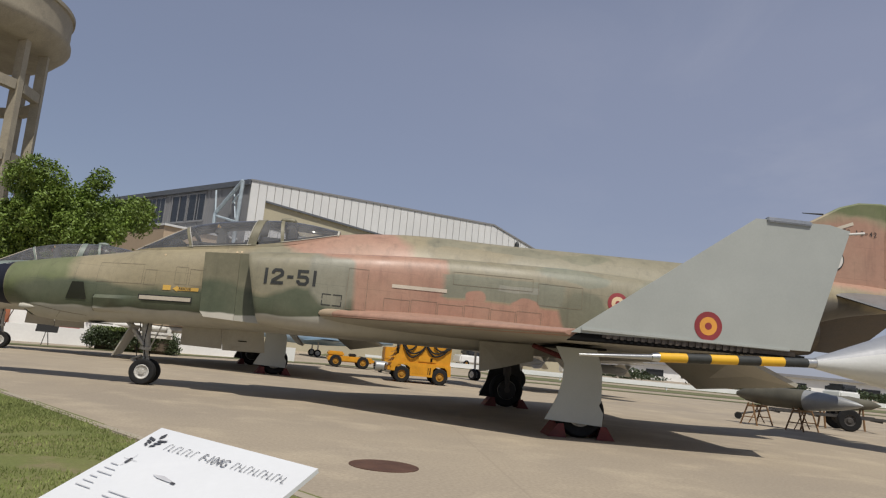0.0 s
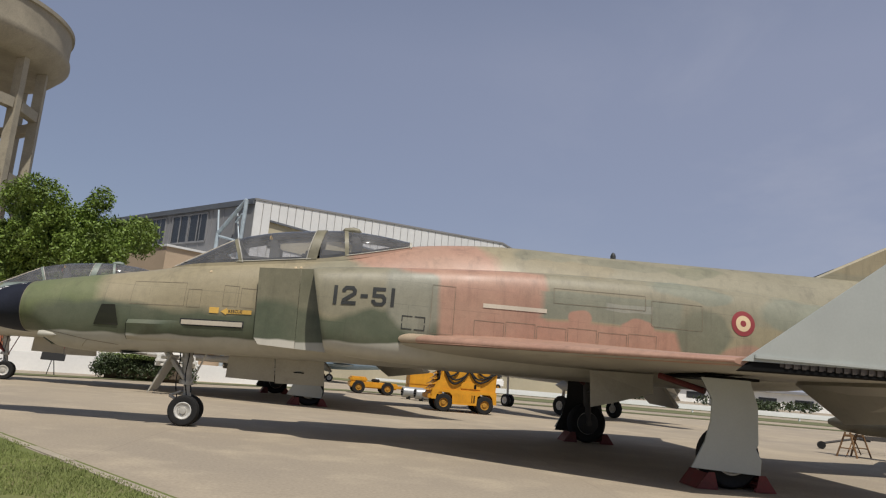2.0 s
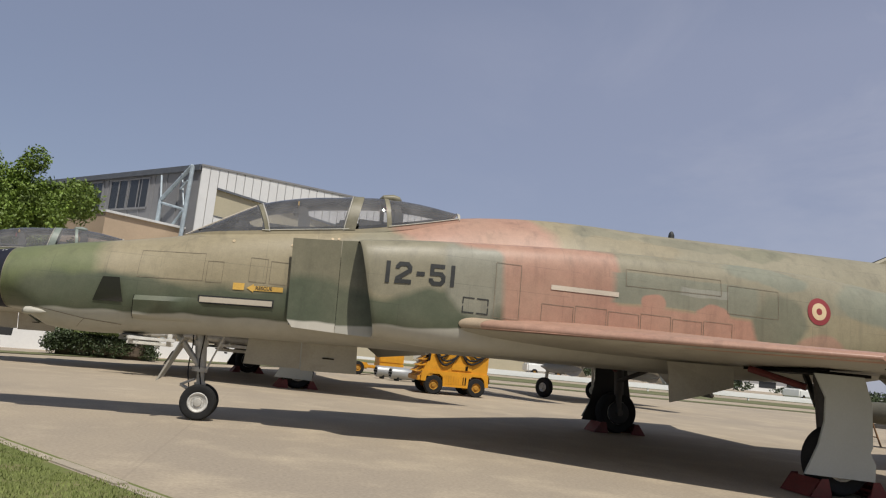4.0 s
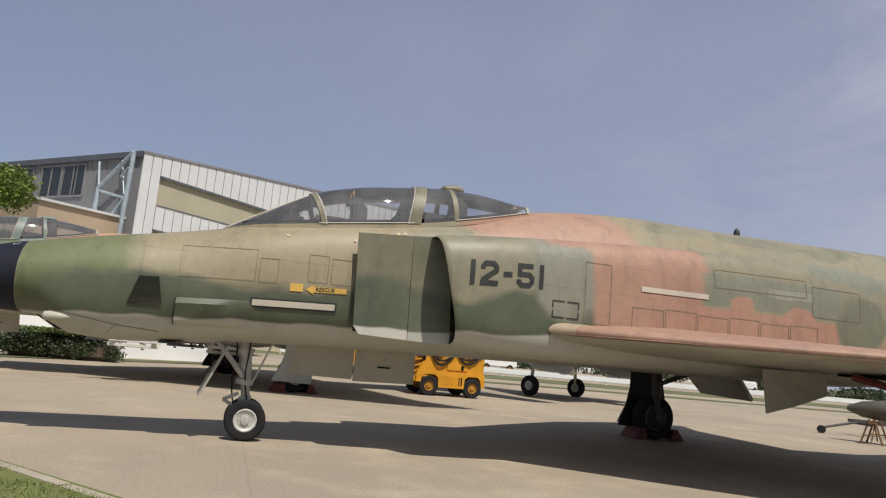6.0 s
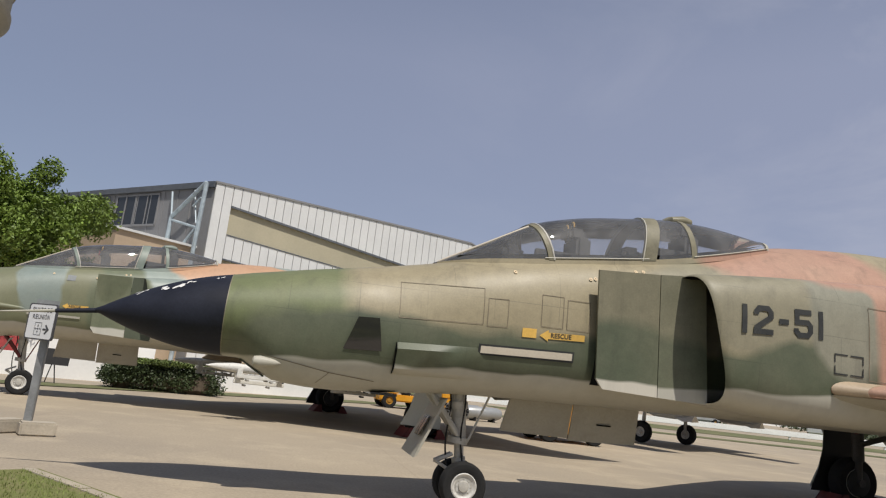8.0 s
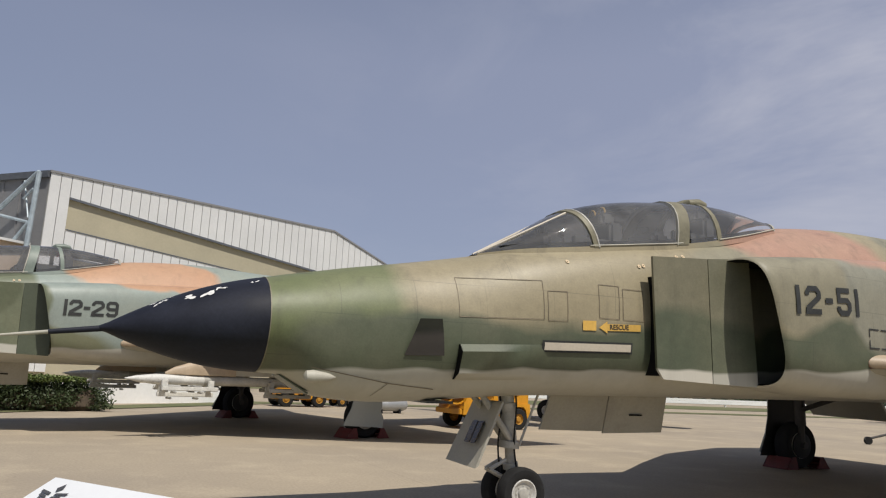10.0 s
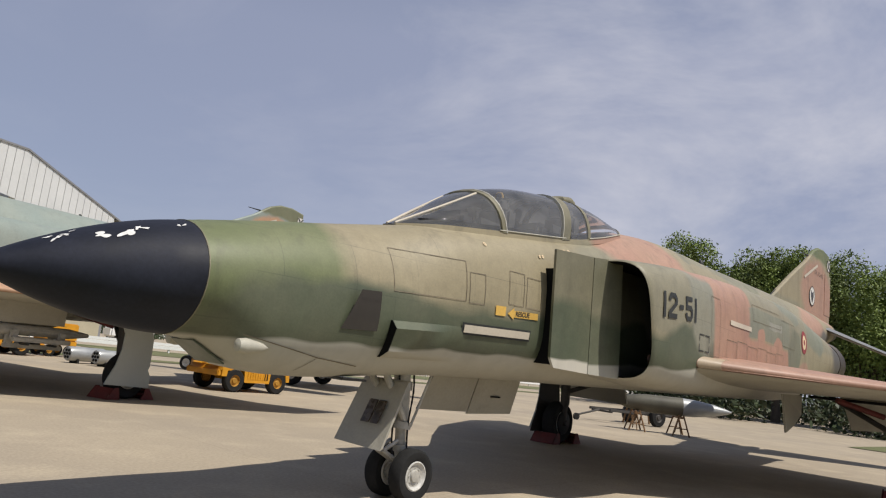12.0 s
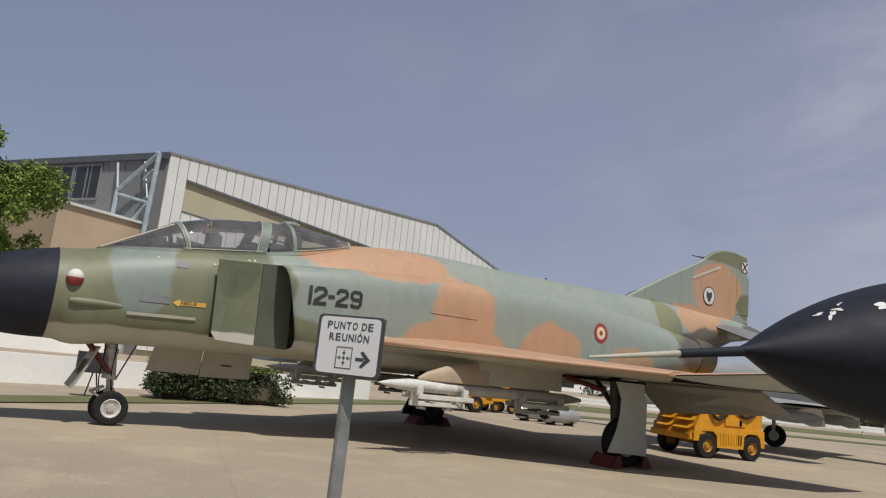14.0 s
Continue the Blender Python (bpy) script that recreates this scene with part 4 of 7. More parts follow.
        panel_bm = box(bmesh.new(), px, px + 0.22, -0.26, 0.26, zs, zs + 0.2, 0.05)
        part("instrument_panel", panel_bm, "cockpit", jet)
    shell = part("windscreen", hood_strip(-0.5, 0.47, 14), "canopy", jet, "tinted windscreen glass")
    front = part("front_canopy", hood_strip(0.472, 1.68, 14), "canopy", jet, "tinted canopy glass")
    part("rear_canopy", hood_strip(1.74, 3.12, 14), "canopy", jet, "tinted canopy glass")
    bow = "bow" if recon else "bow_green"
    part("windscreen_bow", arch_frame(0.40, 0.447, lean=0.16), bow, shell)
    part("canopy_bow", arch_frame(1.66, 1.80, 0.012, -0.10), bow, front)
    part("bow_edge", arch_frame(1.643, 1.655, 0.016, -0.10), "strip_dull", front)
    part("bow_edge", arch_frame(0.449, 0.462, 0.016, 0.16), "gear", front)
    part("rear_bow", arch_frame(2.06, 2.12, 0.006, 0.06), bow, jet)
    part("aft_frame", arch_frame(3.10, 3.135, 0.006), "strip_dull", jet, "pale seal at the end of the canopy")
    housing = loft(bmesh.new(), [oval(x, 0, zc_ - h_, zc_ + h_, zc_, w_, 2.6, 2.6, 20) for x, zc_, h_, w_ in ((2.02, 3.17, 0.02, 0.06), (2.06, 3.18, 0.05, 0.14), (2.2, 3.19, 0.065, 0.17), (2.29, 3.18, 0.055, 0.15), (2.33, 3.17, 0.02, 0.08))])
    part("mirror_housing", housing, bow, jet)
    for s in (-1, 1):
        sill = bmesh.new()
        rings = []
        for i in range(25):
            x = -0.48 + 3.6 * i / 24
            zs, w = SILL(x)
            rings.append([Vector((x, s * (w + 0.012), zs - 0.05)), Vector((x, s * (w + 0.004), zs + 0.012)), Vector((x, s * (w - 0.012), zs + 0.014)), Vector((x, s * (w - 0.012), zs - 0.05))])
        part("canopy_sill", loft(sill, rings), paint, jet)
        for xa, xb in ((0.52, 1.62), (2.14, 3.11)):
            seal = rod(bmesh.new(), [(x, s * (SILL(x)[1] + 0.008), SILL(x)[0] + 0.018) for x in np.linspace(xa, xb, 12)], 0.008, 6)
            part("canopy_seal", seal, "strip_dull", jet, "pale canopy seal")
        post = rod(bmesh.new(), [(-0.46 + 0.86 * u, s * (0.05 + 0.22 * u - 0.06 * u * u), 2.35 + 0.47 * u) for u in np.linspace(0, 1, 9)], 0.012)
        part("windscreen_post", post, "strip", shell)
    # markings
    num = bmesh.new()
    w, h = 0.05, 0.262
    glyphs = {"1": [[(0, -h / 2), (0, h / 2)]],
              "2": [[(-0.075, 0.045), (-0.075, 0.07), (-0.045, 0.105), (0.045, 0.105), (0.075, 0.07), (0.075, 0.03), (-0.07, -0.07), (-0.075, -0.106), (0.10, -0.106)]],
              "5": [[(0.085, 0.106), (-0.07, 0.106), (-0.07, 0.012), (0.045, 0.012), (0.075, -0.02), (0.075, -0.07), (0.045, -0.105), (-0.045, -0.105), (-0.078, -0.07), (-0.078, -0.045)]],
              "9": [[(0.05, -0.005), (-0.045, -0.005), (-0.075, 0.025), (-0.075, 0.075), (-0.045, 0.105), (0.045, 0.105), (0.075, 0.075), (0.075, -0.07), (0.045, -0.105), (-0.045, -0.105), (-0.078, -0.072)]],
              "-": [[(-0.05, 0), (0.05, 0)]]}
    wide = {"1": 0.06, "2": 0.21, "5": 0.21, "9": 0.21, "-": 0.10}
    room = (0.85 - sum(wide[c] for c in number)) / (len(number) - 1)
    cx = 2.05
    for c in number:
        cx += wide[c] / 2
        for line_ in glyphs[c]:
            stroke(num, line_, w, lambda a, b: (lambda x, z: Vector((x, nacelle_side(x, z), z)))(cx + a, 2.026 + b + 0.041 * (cx + a - 2.05)))
        cx += wide[c] / 2 + room
    part("number", num, "marking", jet, "black painted code " + number)
    frame_bm = bmesh.new()
    X0, X1, Z0, Z1, t = 3.02, 3.35, 1.64, 1.83, 0.013
    for a, b, c, d in ((X0, X0 + 0.15, Z1 - t, Z1), (X1 - 0.15, X1, Z1 - t, Z1), (X0, X0 + 0.15, Z0, Z0 + t), (X1 - 0.15, X1, Z0, Z0 + t), (X0, X0 + t, Z0, Z0 + 0.08), (X0, X0 + t, Z1 - 0.08, Z1), (X1 - t, X1, Z0, Z0 + 0.08), (X1 - t, X1, Z1 - 0.08, Z1)):
        skin_quad(frame_bm, nacelle_side, (a, c), (b, c), (b, d), (a, d), 3, 1)
    part("panel_outline", frame_bm, "marking", jet)
    roundel(jet, nacelle_side, 8.16, 2.2, 0.19)
    side = lambda x, z: body_side(at, x, z)
    part("formation_strip", skin_quad(bmesh.new(), lambda x, z: side(x, z) - 0.012, (-0.10, 1.468), (0.77, 1.495), (0.77, 1.56 - 0.025 * (not recon)), (-0.10, 1.533 - 0.025 * (not recon)), 10, 2), "strip" if recon else "strip_dull", jet, "pale formation light strip")
    if recon:
        part("strip_edge", skin_quad(bmesh.new(), lambda x, z: side(x, z) - 0.006, (-0.12, 1.45), (0.79, 1.477), (0.79, 1.578), (-0.12, 1.551), 10, 2), "marking", jet)
    part("aft_formation_strip", skin_quad(bmesh.new(), lambda x, z: nacelle_side(x, z, 0.008), (4.16, 2.05), (5.10, 2.06), (5.10, 2.12), (4.16, 2.11), 10, 2), "strip" if recon else "fighter_wing", jet)
    z0 = 1.66
    arrow = bmesh.new()
    skin_quad(arrow, lambda x, z: side(x, z) - 0.002, (0.52, z0 + 0.01), (0.88, z0 + 0.025), (0.88, z0 + 0.085), (0.52, z0 + 0.07), 6, 2)
    pts = [(0.44, z0 + 0.035), (0.525, z0 - 0.012), (0.525, z0 + 0.095)]
    arrow.faces.new([arrow.verts.new((x, side(x, z) - 0.002, z)) for x, z in pts])
    arr = part("rescue_arrow", arrow, "yellow_mark", jet, "yellow rescue arrow")
    part("rescue_text", lettering(bmesh.new(), "RESCUE", lambda u, v: (lambda x, z: Vector((x, side(x, z) - 0.005, z)))(0.55 + 0.2 * u, z0 + 0.022 + 0.045 * v + 0.01 * u), 0.02), "marking", arr)
    if recon:
        part("rescue_panel", skin_quad(bmesh.new(), lambda x, z: side(x, z) - 0.002, (0.275, z0), (0.41, z0 + 0.005), (0.41, z0 + 0.09), (0.275, z0 + 0.085), 4, 2), "yellow_mark", jet)
        win = part("camera_window", skin_quad(bmesh.new(), lambda x, z: side(x, z) - 0.004 - 0.05 * (z - 1.37) / 0.28, (-1.335, 1.36), (-0.99, 1.375), (-1.05, 1.665), (-1.24, 1.655), 5, 5), "camera_glass", jet, "dark camera window in the nose side")
        # camera fairing on the side of the nose
        for s in (-1, 1):
            rings = []
            for x, o in ((-0.86, 0.075), (-0.8, 0.08), (-0.55, 0.065), (-0.3, 0.035), (-0.05, 0.008), (0.2, -0.02)):
                zl, zh = 1.19 + 0.03 * (x + 0.86), 1.475 + 0.05 * (x + 0.86)
                pts = []
                for z, q in ((zl, 0.3), (zl + 0.05, 1.0), (zh - 0.06, 1.0), (zh, 0.2)):
                    pts.append(Vector((x, s * (-body_side(at, x, z, 0) + o * q), z)))
                pts += [Vector((x, s * (-body_side(at, x, zh, 0) - 0.12), zh)), Vector((x, s * (-body_side(at, x, zl, 0) - 0.12), zl))]
                rings.append(pts)
            fair = part("camera_fairing", loft(bmesh.new(), rings), paint, jet)
            part("fairing_mouth", plate(bmesh.new(), [(-0.864, p.y, p.z) for p in rings[0]], (-0.003, 0, 0)), "dark", fair, smooth=False)
            lamp = bmesh.new()
            lathe(lamp, [(0, 0.02), (0.015, 0.043), (0.07, 0.052), (0.2, 0.03), (0.25, 0.005)], (-2.10, s * 0.435, 1.165), "x", 14)
            part("landing_lamp", lamp, "strip_dull", jet)
        # forward camera panel in the chin, and the seams of the chin's hatch
        chin = plate(bmesh.new(), [(-2.215, -0.13, 1.172), (-2.215, 0.15, 1.172), (-1.985, 0.19, 1.036), (-1.985, -0.165, 1.036)], (-0.006, 0, -0.01))
        part("chin_panel", chin, "chin_green", jet, "dark green camera panel in the chin", smooth=False)
        for a, b in (((-2.05, 1.235), (-1.42, 1.135)), ((-1.42, 1.135), (-1.52, 1.03)), ((-1.42, 1.135), (-1.0, 1.10))):
            across_ = abs(a[0] - b[0]) > 0.2
            t = 0.003
            corners = [(a[0], a[1] - t), (b[0], b[1] - t), (b[0], b[1] + t), (a[0], a[1] + t)] if across_ else [(a[0] - t, a[1]), (b[0] - t, b[1]), (b[0] + t, b[1]), (a[0] + t, a[1])]
            part("hatch_seam", skin_quad(bmesh.new(), lambda x, z: side(x, z) + 0.002, *corners, 10, 1), "seam", jet)
        # belly camera window
        part("belly_window", box(bmesh.new(), -1.0, -0.75, -0.25, 0.25, 0.985, 1.005), "window", jet)
    else:
        part("rescue_panel", skin_quad(bmesh.new(), lambda x, z: side(x, z) - 0.002, (0.03, z0), (0.40, z0 + 0.01), (0.40, z0 + 0.11), (0.03, z0 + 0.1), 5, 2), "slate", jet, "slate grey painted-over panel")
        part("paint_patch", skin_quad(bmesh.new(), lambda x, z: side(x, z) - 0.002, (0.43, 2.18), (0.57, 2.19), (0.58, 2.29), (0.44, 2.29), 4, 2), "slate", jet)
        ball = bmesh.new()
        bmesh.ops.create_uvsphere(ball, u_segments=18, v_segments=12, radius=0.1, matrix=Matrix.Translation((-0.76, -0.575, 1.86)))
        part("sensor_cover", ball, "white", jet, "white and red sensor cover")
        half = bmesh.new()
        bmesh.ops.create_uvsphere(half, u_segments=18, v_segments=12, radius=0.104, matrix=Matrix.Translation((-0.76, -0.575, 1.845)))
        bmesh.ops.bisect_plane(half, geom=half.verts[:] + half.edges[:] + half.faces[:], plane_co=(0, 0, 1.85), plane_no=(0, 0, 1), clear_outer=True)
        part("sensor_cap", half, "red", jet)
        scoop = bmesh.new()
        lathe(scoop, [(-0.78, 0.03), (-0.7, 0.05), (-0.5, 0.055), (-0.2, 0.04), (0, 0.01)], (0.0, -0.60, 1.56), "x", 14)
        part("side_fairing", scoop, paint, jet)
    # hatches and access panels
    def outline(x0_, x1_, z0_, z1_, skin, lean=0.0, t=0.003):
        for a, b in (((x0_, z0_), (x1_, z0_ + lean)), ((x0_, z1_), (x1_, z1_ + lean))):
            part("panel_seam", skin_quad(bmesh.new(), skin, (a[0], a[1] - t), (b[0], b[1] - t), (b[0], b[1] + t), (a[0], a[1] + t), 8, 1), "seam", jet)
        for a, b in (((x0_, z0_), (x0_, z1_)), ((x1_, z0_ + lean), (x1_, z1_ + lean))):
            part("panel_seam", skin_quad(bmesh.new(), skin, (a[0] - t, a[1]), (a[0] + t, a[1]), (b[0] + t, b[1]), (b[0] - t, b[1]), 1, 6), "seam", jet)

    near = lambda x, z: side(x, z) + 0.003
    flank = lambda x, z: nacelle_side(x, z, 0.004)
    if recon:
        outline(-0.87, -0.10, 1.70, 2.04, near, 0.03)
        outline(-0.06, 0.13, 1.72, 1.98, near, 0.01)
        outline(0.45, 0.66, 1.78, 2.08, near)
        outline(0.70, 0.92, 1.78, 2.06, near)
        outline(3.42, 3.75, 1.62, 2.3, flank)
        for k in range(6):
            outline(4.05 + 0.46 * k, 4.48 + 0.46 * k, 1.60, 1.86 + 0.02 * (k % 2), flank)
        outline(5.2, 6.6, 2.22, 2.44, flank, 0.02)
        outline(6.7, 7.5, 2.02, 2.4, flank)
    # static dots under the canopy
    for x, z in ((0.2, 2.28), (0.93, 2.30), (0.98, 2.31), (1.42, 2.45), (1.5, 2.46)):
        part("fuel_mark", skin_disc(bmesh.new(), lambda a, b: side(a, b) - 0.003, x, z, 0.006, 0.017, 12), "cream", jet)
    # nose gear
    leg = bmesh.new()
    tube(leg, (-0.10, 0, 1.15), (-0.04, 0, 0.62), 0.075, 0.07, 14)
    tube(leg, (-0.04, 0, 0.64), (0, 0, 0.24), 0.048, 0.048, 12)
    tube(leg, (-0.055, 0, 0.60), (-0.05, 0, 0.66), 0.1, 0.1, 14)
    tube(leg, (0, -0.2, 0.225), (0, 0.2, 0.225), 0.04, 0.04, 10)
    tube(leg, (-0.085, 0, 1.0), (-0.08, 0, 0.93), 0.095, 0.095, 14)
    tube(leg, (-0.03, 0, 0.47), (-0.02, 0, 0.42), 0.07, 0.07, 12)
    strut = part("nose_gear_leg", leg, "gear", jet)
    for oy, ox in ((-0.09, 0.03), (0.085, 0.05), (-0.05, -0.11)):
        pipe = rod(bmesh.new(), [(-0.09 + ox + 0.05 * u + 0.02 * math.sin(6 * u + ox * 50), oy * (1 + 0.25 * math.sin(5 * u)), 1.08 - 0.72 * u) for u in np.linspace(0, 1, 10)], 0.009, 6)
        part("brake_hose", pipe, "hose", strut)
    link = bmesh.new()
    tube(link, (-0.1, -0.04, 0.5), (-0.26, -0.04, 0.42), 0.018, k=6)
    tube(link, (-0.26, -0.04, 0.42), (-0.02, -0.04, 0.3), 0.018, k=6)
    tube(link, (-0.1, 0.04, 0.5), (-0.26, 0.04, 0.42), 0.018, k=6)
    tube(link, (-0.26, 0.04, 0.42), (-0.02, 0.04, 0.3), 0.018, k=6)
    part("torque_link", link, "gear", strut)
    brace = bmesh.new()
    tube(brace, (-0.07, -0.06, 0.68), (-0.42, -0.10, 1.1), 0.03, k=8)
    tube(brace, (-0.07, 0.06, 0.68), (-0.42, 0.10, 1.1), 0.03, k=8)
    tube(brace, (0.03, -0.05, 0.62), (0.22, -0.08, 1.12), 0.012, k=6)
    part("drag_brace", brace, "gear" if recon else "chock", strut)
    door = plate(bmesh.new(), [(-0.26, -0.27, 1.02), (-0.26, 0.27, 1.02), (-0.52, 0.27, 0.49), (-0.50, -0.27, 0.47)], (-0.03, 0, -0.015))
    d = part("nose_gear_door", door, "wing_under", strut, smooth=False)
    for y0, y1 in ((-0.15, -0.065), (-0.045, 0.05)):
        part("taxi_light", plate(bmesh.new(), [(-0.385, y0, 0.84), (-0.385, y1, 0.84), (-0.47, y1, 0.66), (-0.47, y0, 0.66)], (-0.015, 0, -0.008)), "lamp_brown", d)
    for y in (-0.145, 0.145):
        wheel(jet, 0, y, 0.225, 0.225, 0.15)
    for s in (-1, 1):
        gap = 0.015
        if s < 0:
            part("belly_door", plate(bmesh.new(), [(0.50, 0.14, 1.10), (1.19, 0.14, 1.12), (1.21, 0.28, 0.735), (0.46, 0.28, 0.745)], (0, 0.025, 0)), "wing_under", jet, smooth=False)
            part("belly_door", plate(bmesh.new(), [(1.19 + gap, 0.14, 1.12), (1.95, 0.14, 1.14), (1.99, 0.28, 0.73), (1.21 + gap, 0.28, 0.715)], (0, 0.025, 0)), "wing_under", jet, smooth=False)
            part("door_latch", box(bmesh.new(), 1.5, 1.66, 0.19, 0.205, 0.9, 0.915), "dark", jet)
        # main gear
        leg = bmesh.new()
        tube(leg, (7.0, s * 2.6, 1.4), (7.05, s * 2.62, 0.7), 0.09, 0.085, 14)
        tube(leg, (7.05, s * 2.62, 0.72), (7.07, s * 2.64, 0.35), 0.06, 0.06, 12)
        tube(leg, (7.07, s * 2.55, 0.38), (7.07, s * 2.85, 0.38), 0.06, 0.06, 10)
        tube(leg, (7.0, s * 2.55, 0.95), (7.5, s * 1.7, 1.35), 0.04, 0.04, 8)
        # the leg's shadow under the wing is put into this dark colour
        mg = part("main_gear_leg", leg, "gear_dark", jet)
        wheel(jet, 7.07, s * 2.76, 0.375, 0.375, 0.27, brake=-s)
        out = [(6.60, 1.30), (6.74, 1.05), (6.73, 0.8), (6.66, 0.55), (6.50, 0.24), (7.36, 0.20), (7.37, 0.38), (7.30, 0.50), (7.33, 0.56), (7.32, 1.0), (7.22, 1.3)]
        part("main_gear_door", plate(bmesh.new(), [(x, s * 2.98, z) for x, z in out], (0, s * 0.025, 0)), "tip_grey", mg, smooth=False)
        if s > 0:
            out = [(6.72, 1.28), (6.70, 0.85), (6.62, 0.5), (6.48, 0.16), (7.5, 0.14), (7.5, 0.5), (7.42, 0.9), (7.36, 1.3)]
        # black sheet added as the shade on the door's inner face, wider far side
        part("door_lining", plate(bmesh.new(), [(7.0 + (x - 7.0) * 0.96, s * 2.975, 0.75 + (z - 0.75) * 0.96) for x, z in out], (0, -s * 0.012, 0)), "brake", mg, smooth=False)
        if s < 0:
            part("inner_gear_door", plate(bmesh.new(), [(5.70, s * 1.5, 1.30), (5.72, s * 1.55, 0.80), (6.1, s * 1.55, 0.9), (6.62, s * 1.5, 1.05), (6.62, s * 1.5, 1.32)], (0, s * 0.025, 0)), "wing_under", mg, smooth=False)
        # flat near-black sheet: an open well's shade painted under the wing
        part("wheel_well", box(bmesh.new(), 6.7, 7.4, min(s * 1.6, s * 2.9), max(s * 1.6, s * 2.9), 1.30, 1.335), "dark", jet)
        ab = bmesh.new()
        tube(ab, (6.5, s * 2.0, 1.3), (6.9, s * 2.5, 1.14), 0.04, k=8)
        part("gear_jack", ab, "chock", mg)
    return jet


def chock(x, y, heading, spread_=0.42):
    """A pair of welded red wheel stands round a tyre."""
    c = thing("wheel_chock", "red welded steel chock frame round the main tyre", "wheel chock", pose(x, y, 0, 0, 0, heading), "wheel chocks")
    for s in (-1, 1):
        for yy in (-0.2, 0.2):
            f = bmesh.new()
            tube(f, (s * 0.24, yy, 0.02), (s * spread_, yy, 0.02), 0.018, k=6)
            tube(f, (s * spread_, yy, 0.02), (s * 0.36, yy, 0.15), 0.016, k=6)
            tube(f, (s * 0.36, yy, 0.15), (s * 0.24, yy, 0.02), 0.016, k=6)
            part("side_frame", f, "chock", c)
        for yy in (-0.24, 0.235):
            part("end_plate", plate(bmesh.new(), [(s * 0.23, yy, 0.005), (s * (spread_ + 0.08), yy, 0.005), (s * 0.36, yy, 0.2), (s * 0.28, yy, 0.2)], (0, 0.006, 0)), "chock", c, smooth=False)
        part("wedge_face", plate(bmesh.new(), [(s * (spread_ + 0.08), -0.22, 0.01), (s * (spread_ + 0.08), 0.22, 0.01), (s * 0.37, 0.22, 0.19), (s * 0.37, -0.22, 0.19)], (-s * 0.006, 0, -0.004)), "chock", c, smooth=False)
        for px, pz in ((0.36, 0.15), (spread_, 0.02), (0.31, 0.09)):
            part("cross_bar", tube(bmesh.new(), (s * px, -0.22, pz), (s * px, 0.22, pz), 0.019, k=6), "chock", c)
    return c


JET_B = pose(-6.69, 8.84, 0.0, 0, 0, 14.8) @ Matrix.Scale(1.055, 4)
phantom("recon_jet", "reconnaissance jet in faded tan, green and pink camouflage, wings folded up", True, "12-51", pose(0, 0, 0))
phantom("fighter_jet", "fighter jet in blue-green and orange camouflage with spread wings", False, "12-29", JET_B)
for y in (-2.76, 2.76):
    chock(7.07, y, 0)
    p = JET_B @ Vector((7.07, y, 0))
    chock(p.x, p.y, 14.8)


# ---- ground ----
def sheet(bm, pts, z):
    bm.faces.new([bm.verts.new((x, y, z)) for x, y in pts])
    return bm


solid("ground", sheet(bmesh.new(), [(-3000, -3000), (3000, -3000), (3000, 3000), (-3000, 3000)], 0.0), "apron", "sunlit pale concrete apron with faint joints and stains", "ground", kind="structure", smooth=False)

LAWN = [(9.0, -14.74), (2.05, -6.65), (-3.75, 0.10), (-9.5, -5.0), (-20.0, -25.0), (9.0, -25.0)]
solid("lawn", sheet(bmesh.new(), LAWN, 0.035), "grass", "patchy short green lawn with dry brown spots", "lawn", kind="structure", smooth=False)


def grass(name, inside, count, centre, reach, seed, z, tall=0.022):
    """Blades of grass as one mesh, thickest near the centre."""
    rng = np.random.default_rng(seed)
    vs, fs = [], []
    while len(fs) < count:
        a, r = rng.uniform(0, 2 * math.pi), reach * rng.uniform(0, 1) ** 0.7
        x, y = centre[0] + r * math.cos(a), centre[1] + r * math.sin(a)
        if not inside(x, y) or noise.noise((x * 1.3, y * 1.3, 0)) < -0.28:
            continue
        h, w, t = tall * rng.uniform(0.5, 1.4), 0.003 + 0.003 * rng.random(), rng.uniform(0, math.pi)
        lx, ly = rng.normal(0, 0.35 * h, 2)
        i = len(vs)
        vs += [(x - w * math.cos(t), y - w * math.sin(t), z), (x + w * math.cos(t), y + w * math.sin(t), z), (x + lx, y + ly, z + h)]
        fs.append((i, i + 1, i + 2))
    me = bpy.data.meshes.new(name)
    me.from_pydata(vs, [], fs)
    me.materials.append(M["blade"])
    return new(name, me)


def in_lawn(x, y):
    return y < -6.65 - (x - 2.05) * 1.1638 - 0.14 and y < 0.1 + (x + 3.75) * 0.887 - 0.1


tagged(grass("lawn_grass", in_lawn, 150000, (-0.5, -6.0), 7.0, 3, 0.035), "short green and straw-coloured grass blades", "grass", kind="stuff")

# kerb stones along the lawn
kerb = tagged(new("kerb"), "weathered concrete kerb edging the lawn", "kerb", kind="structure")


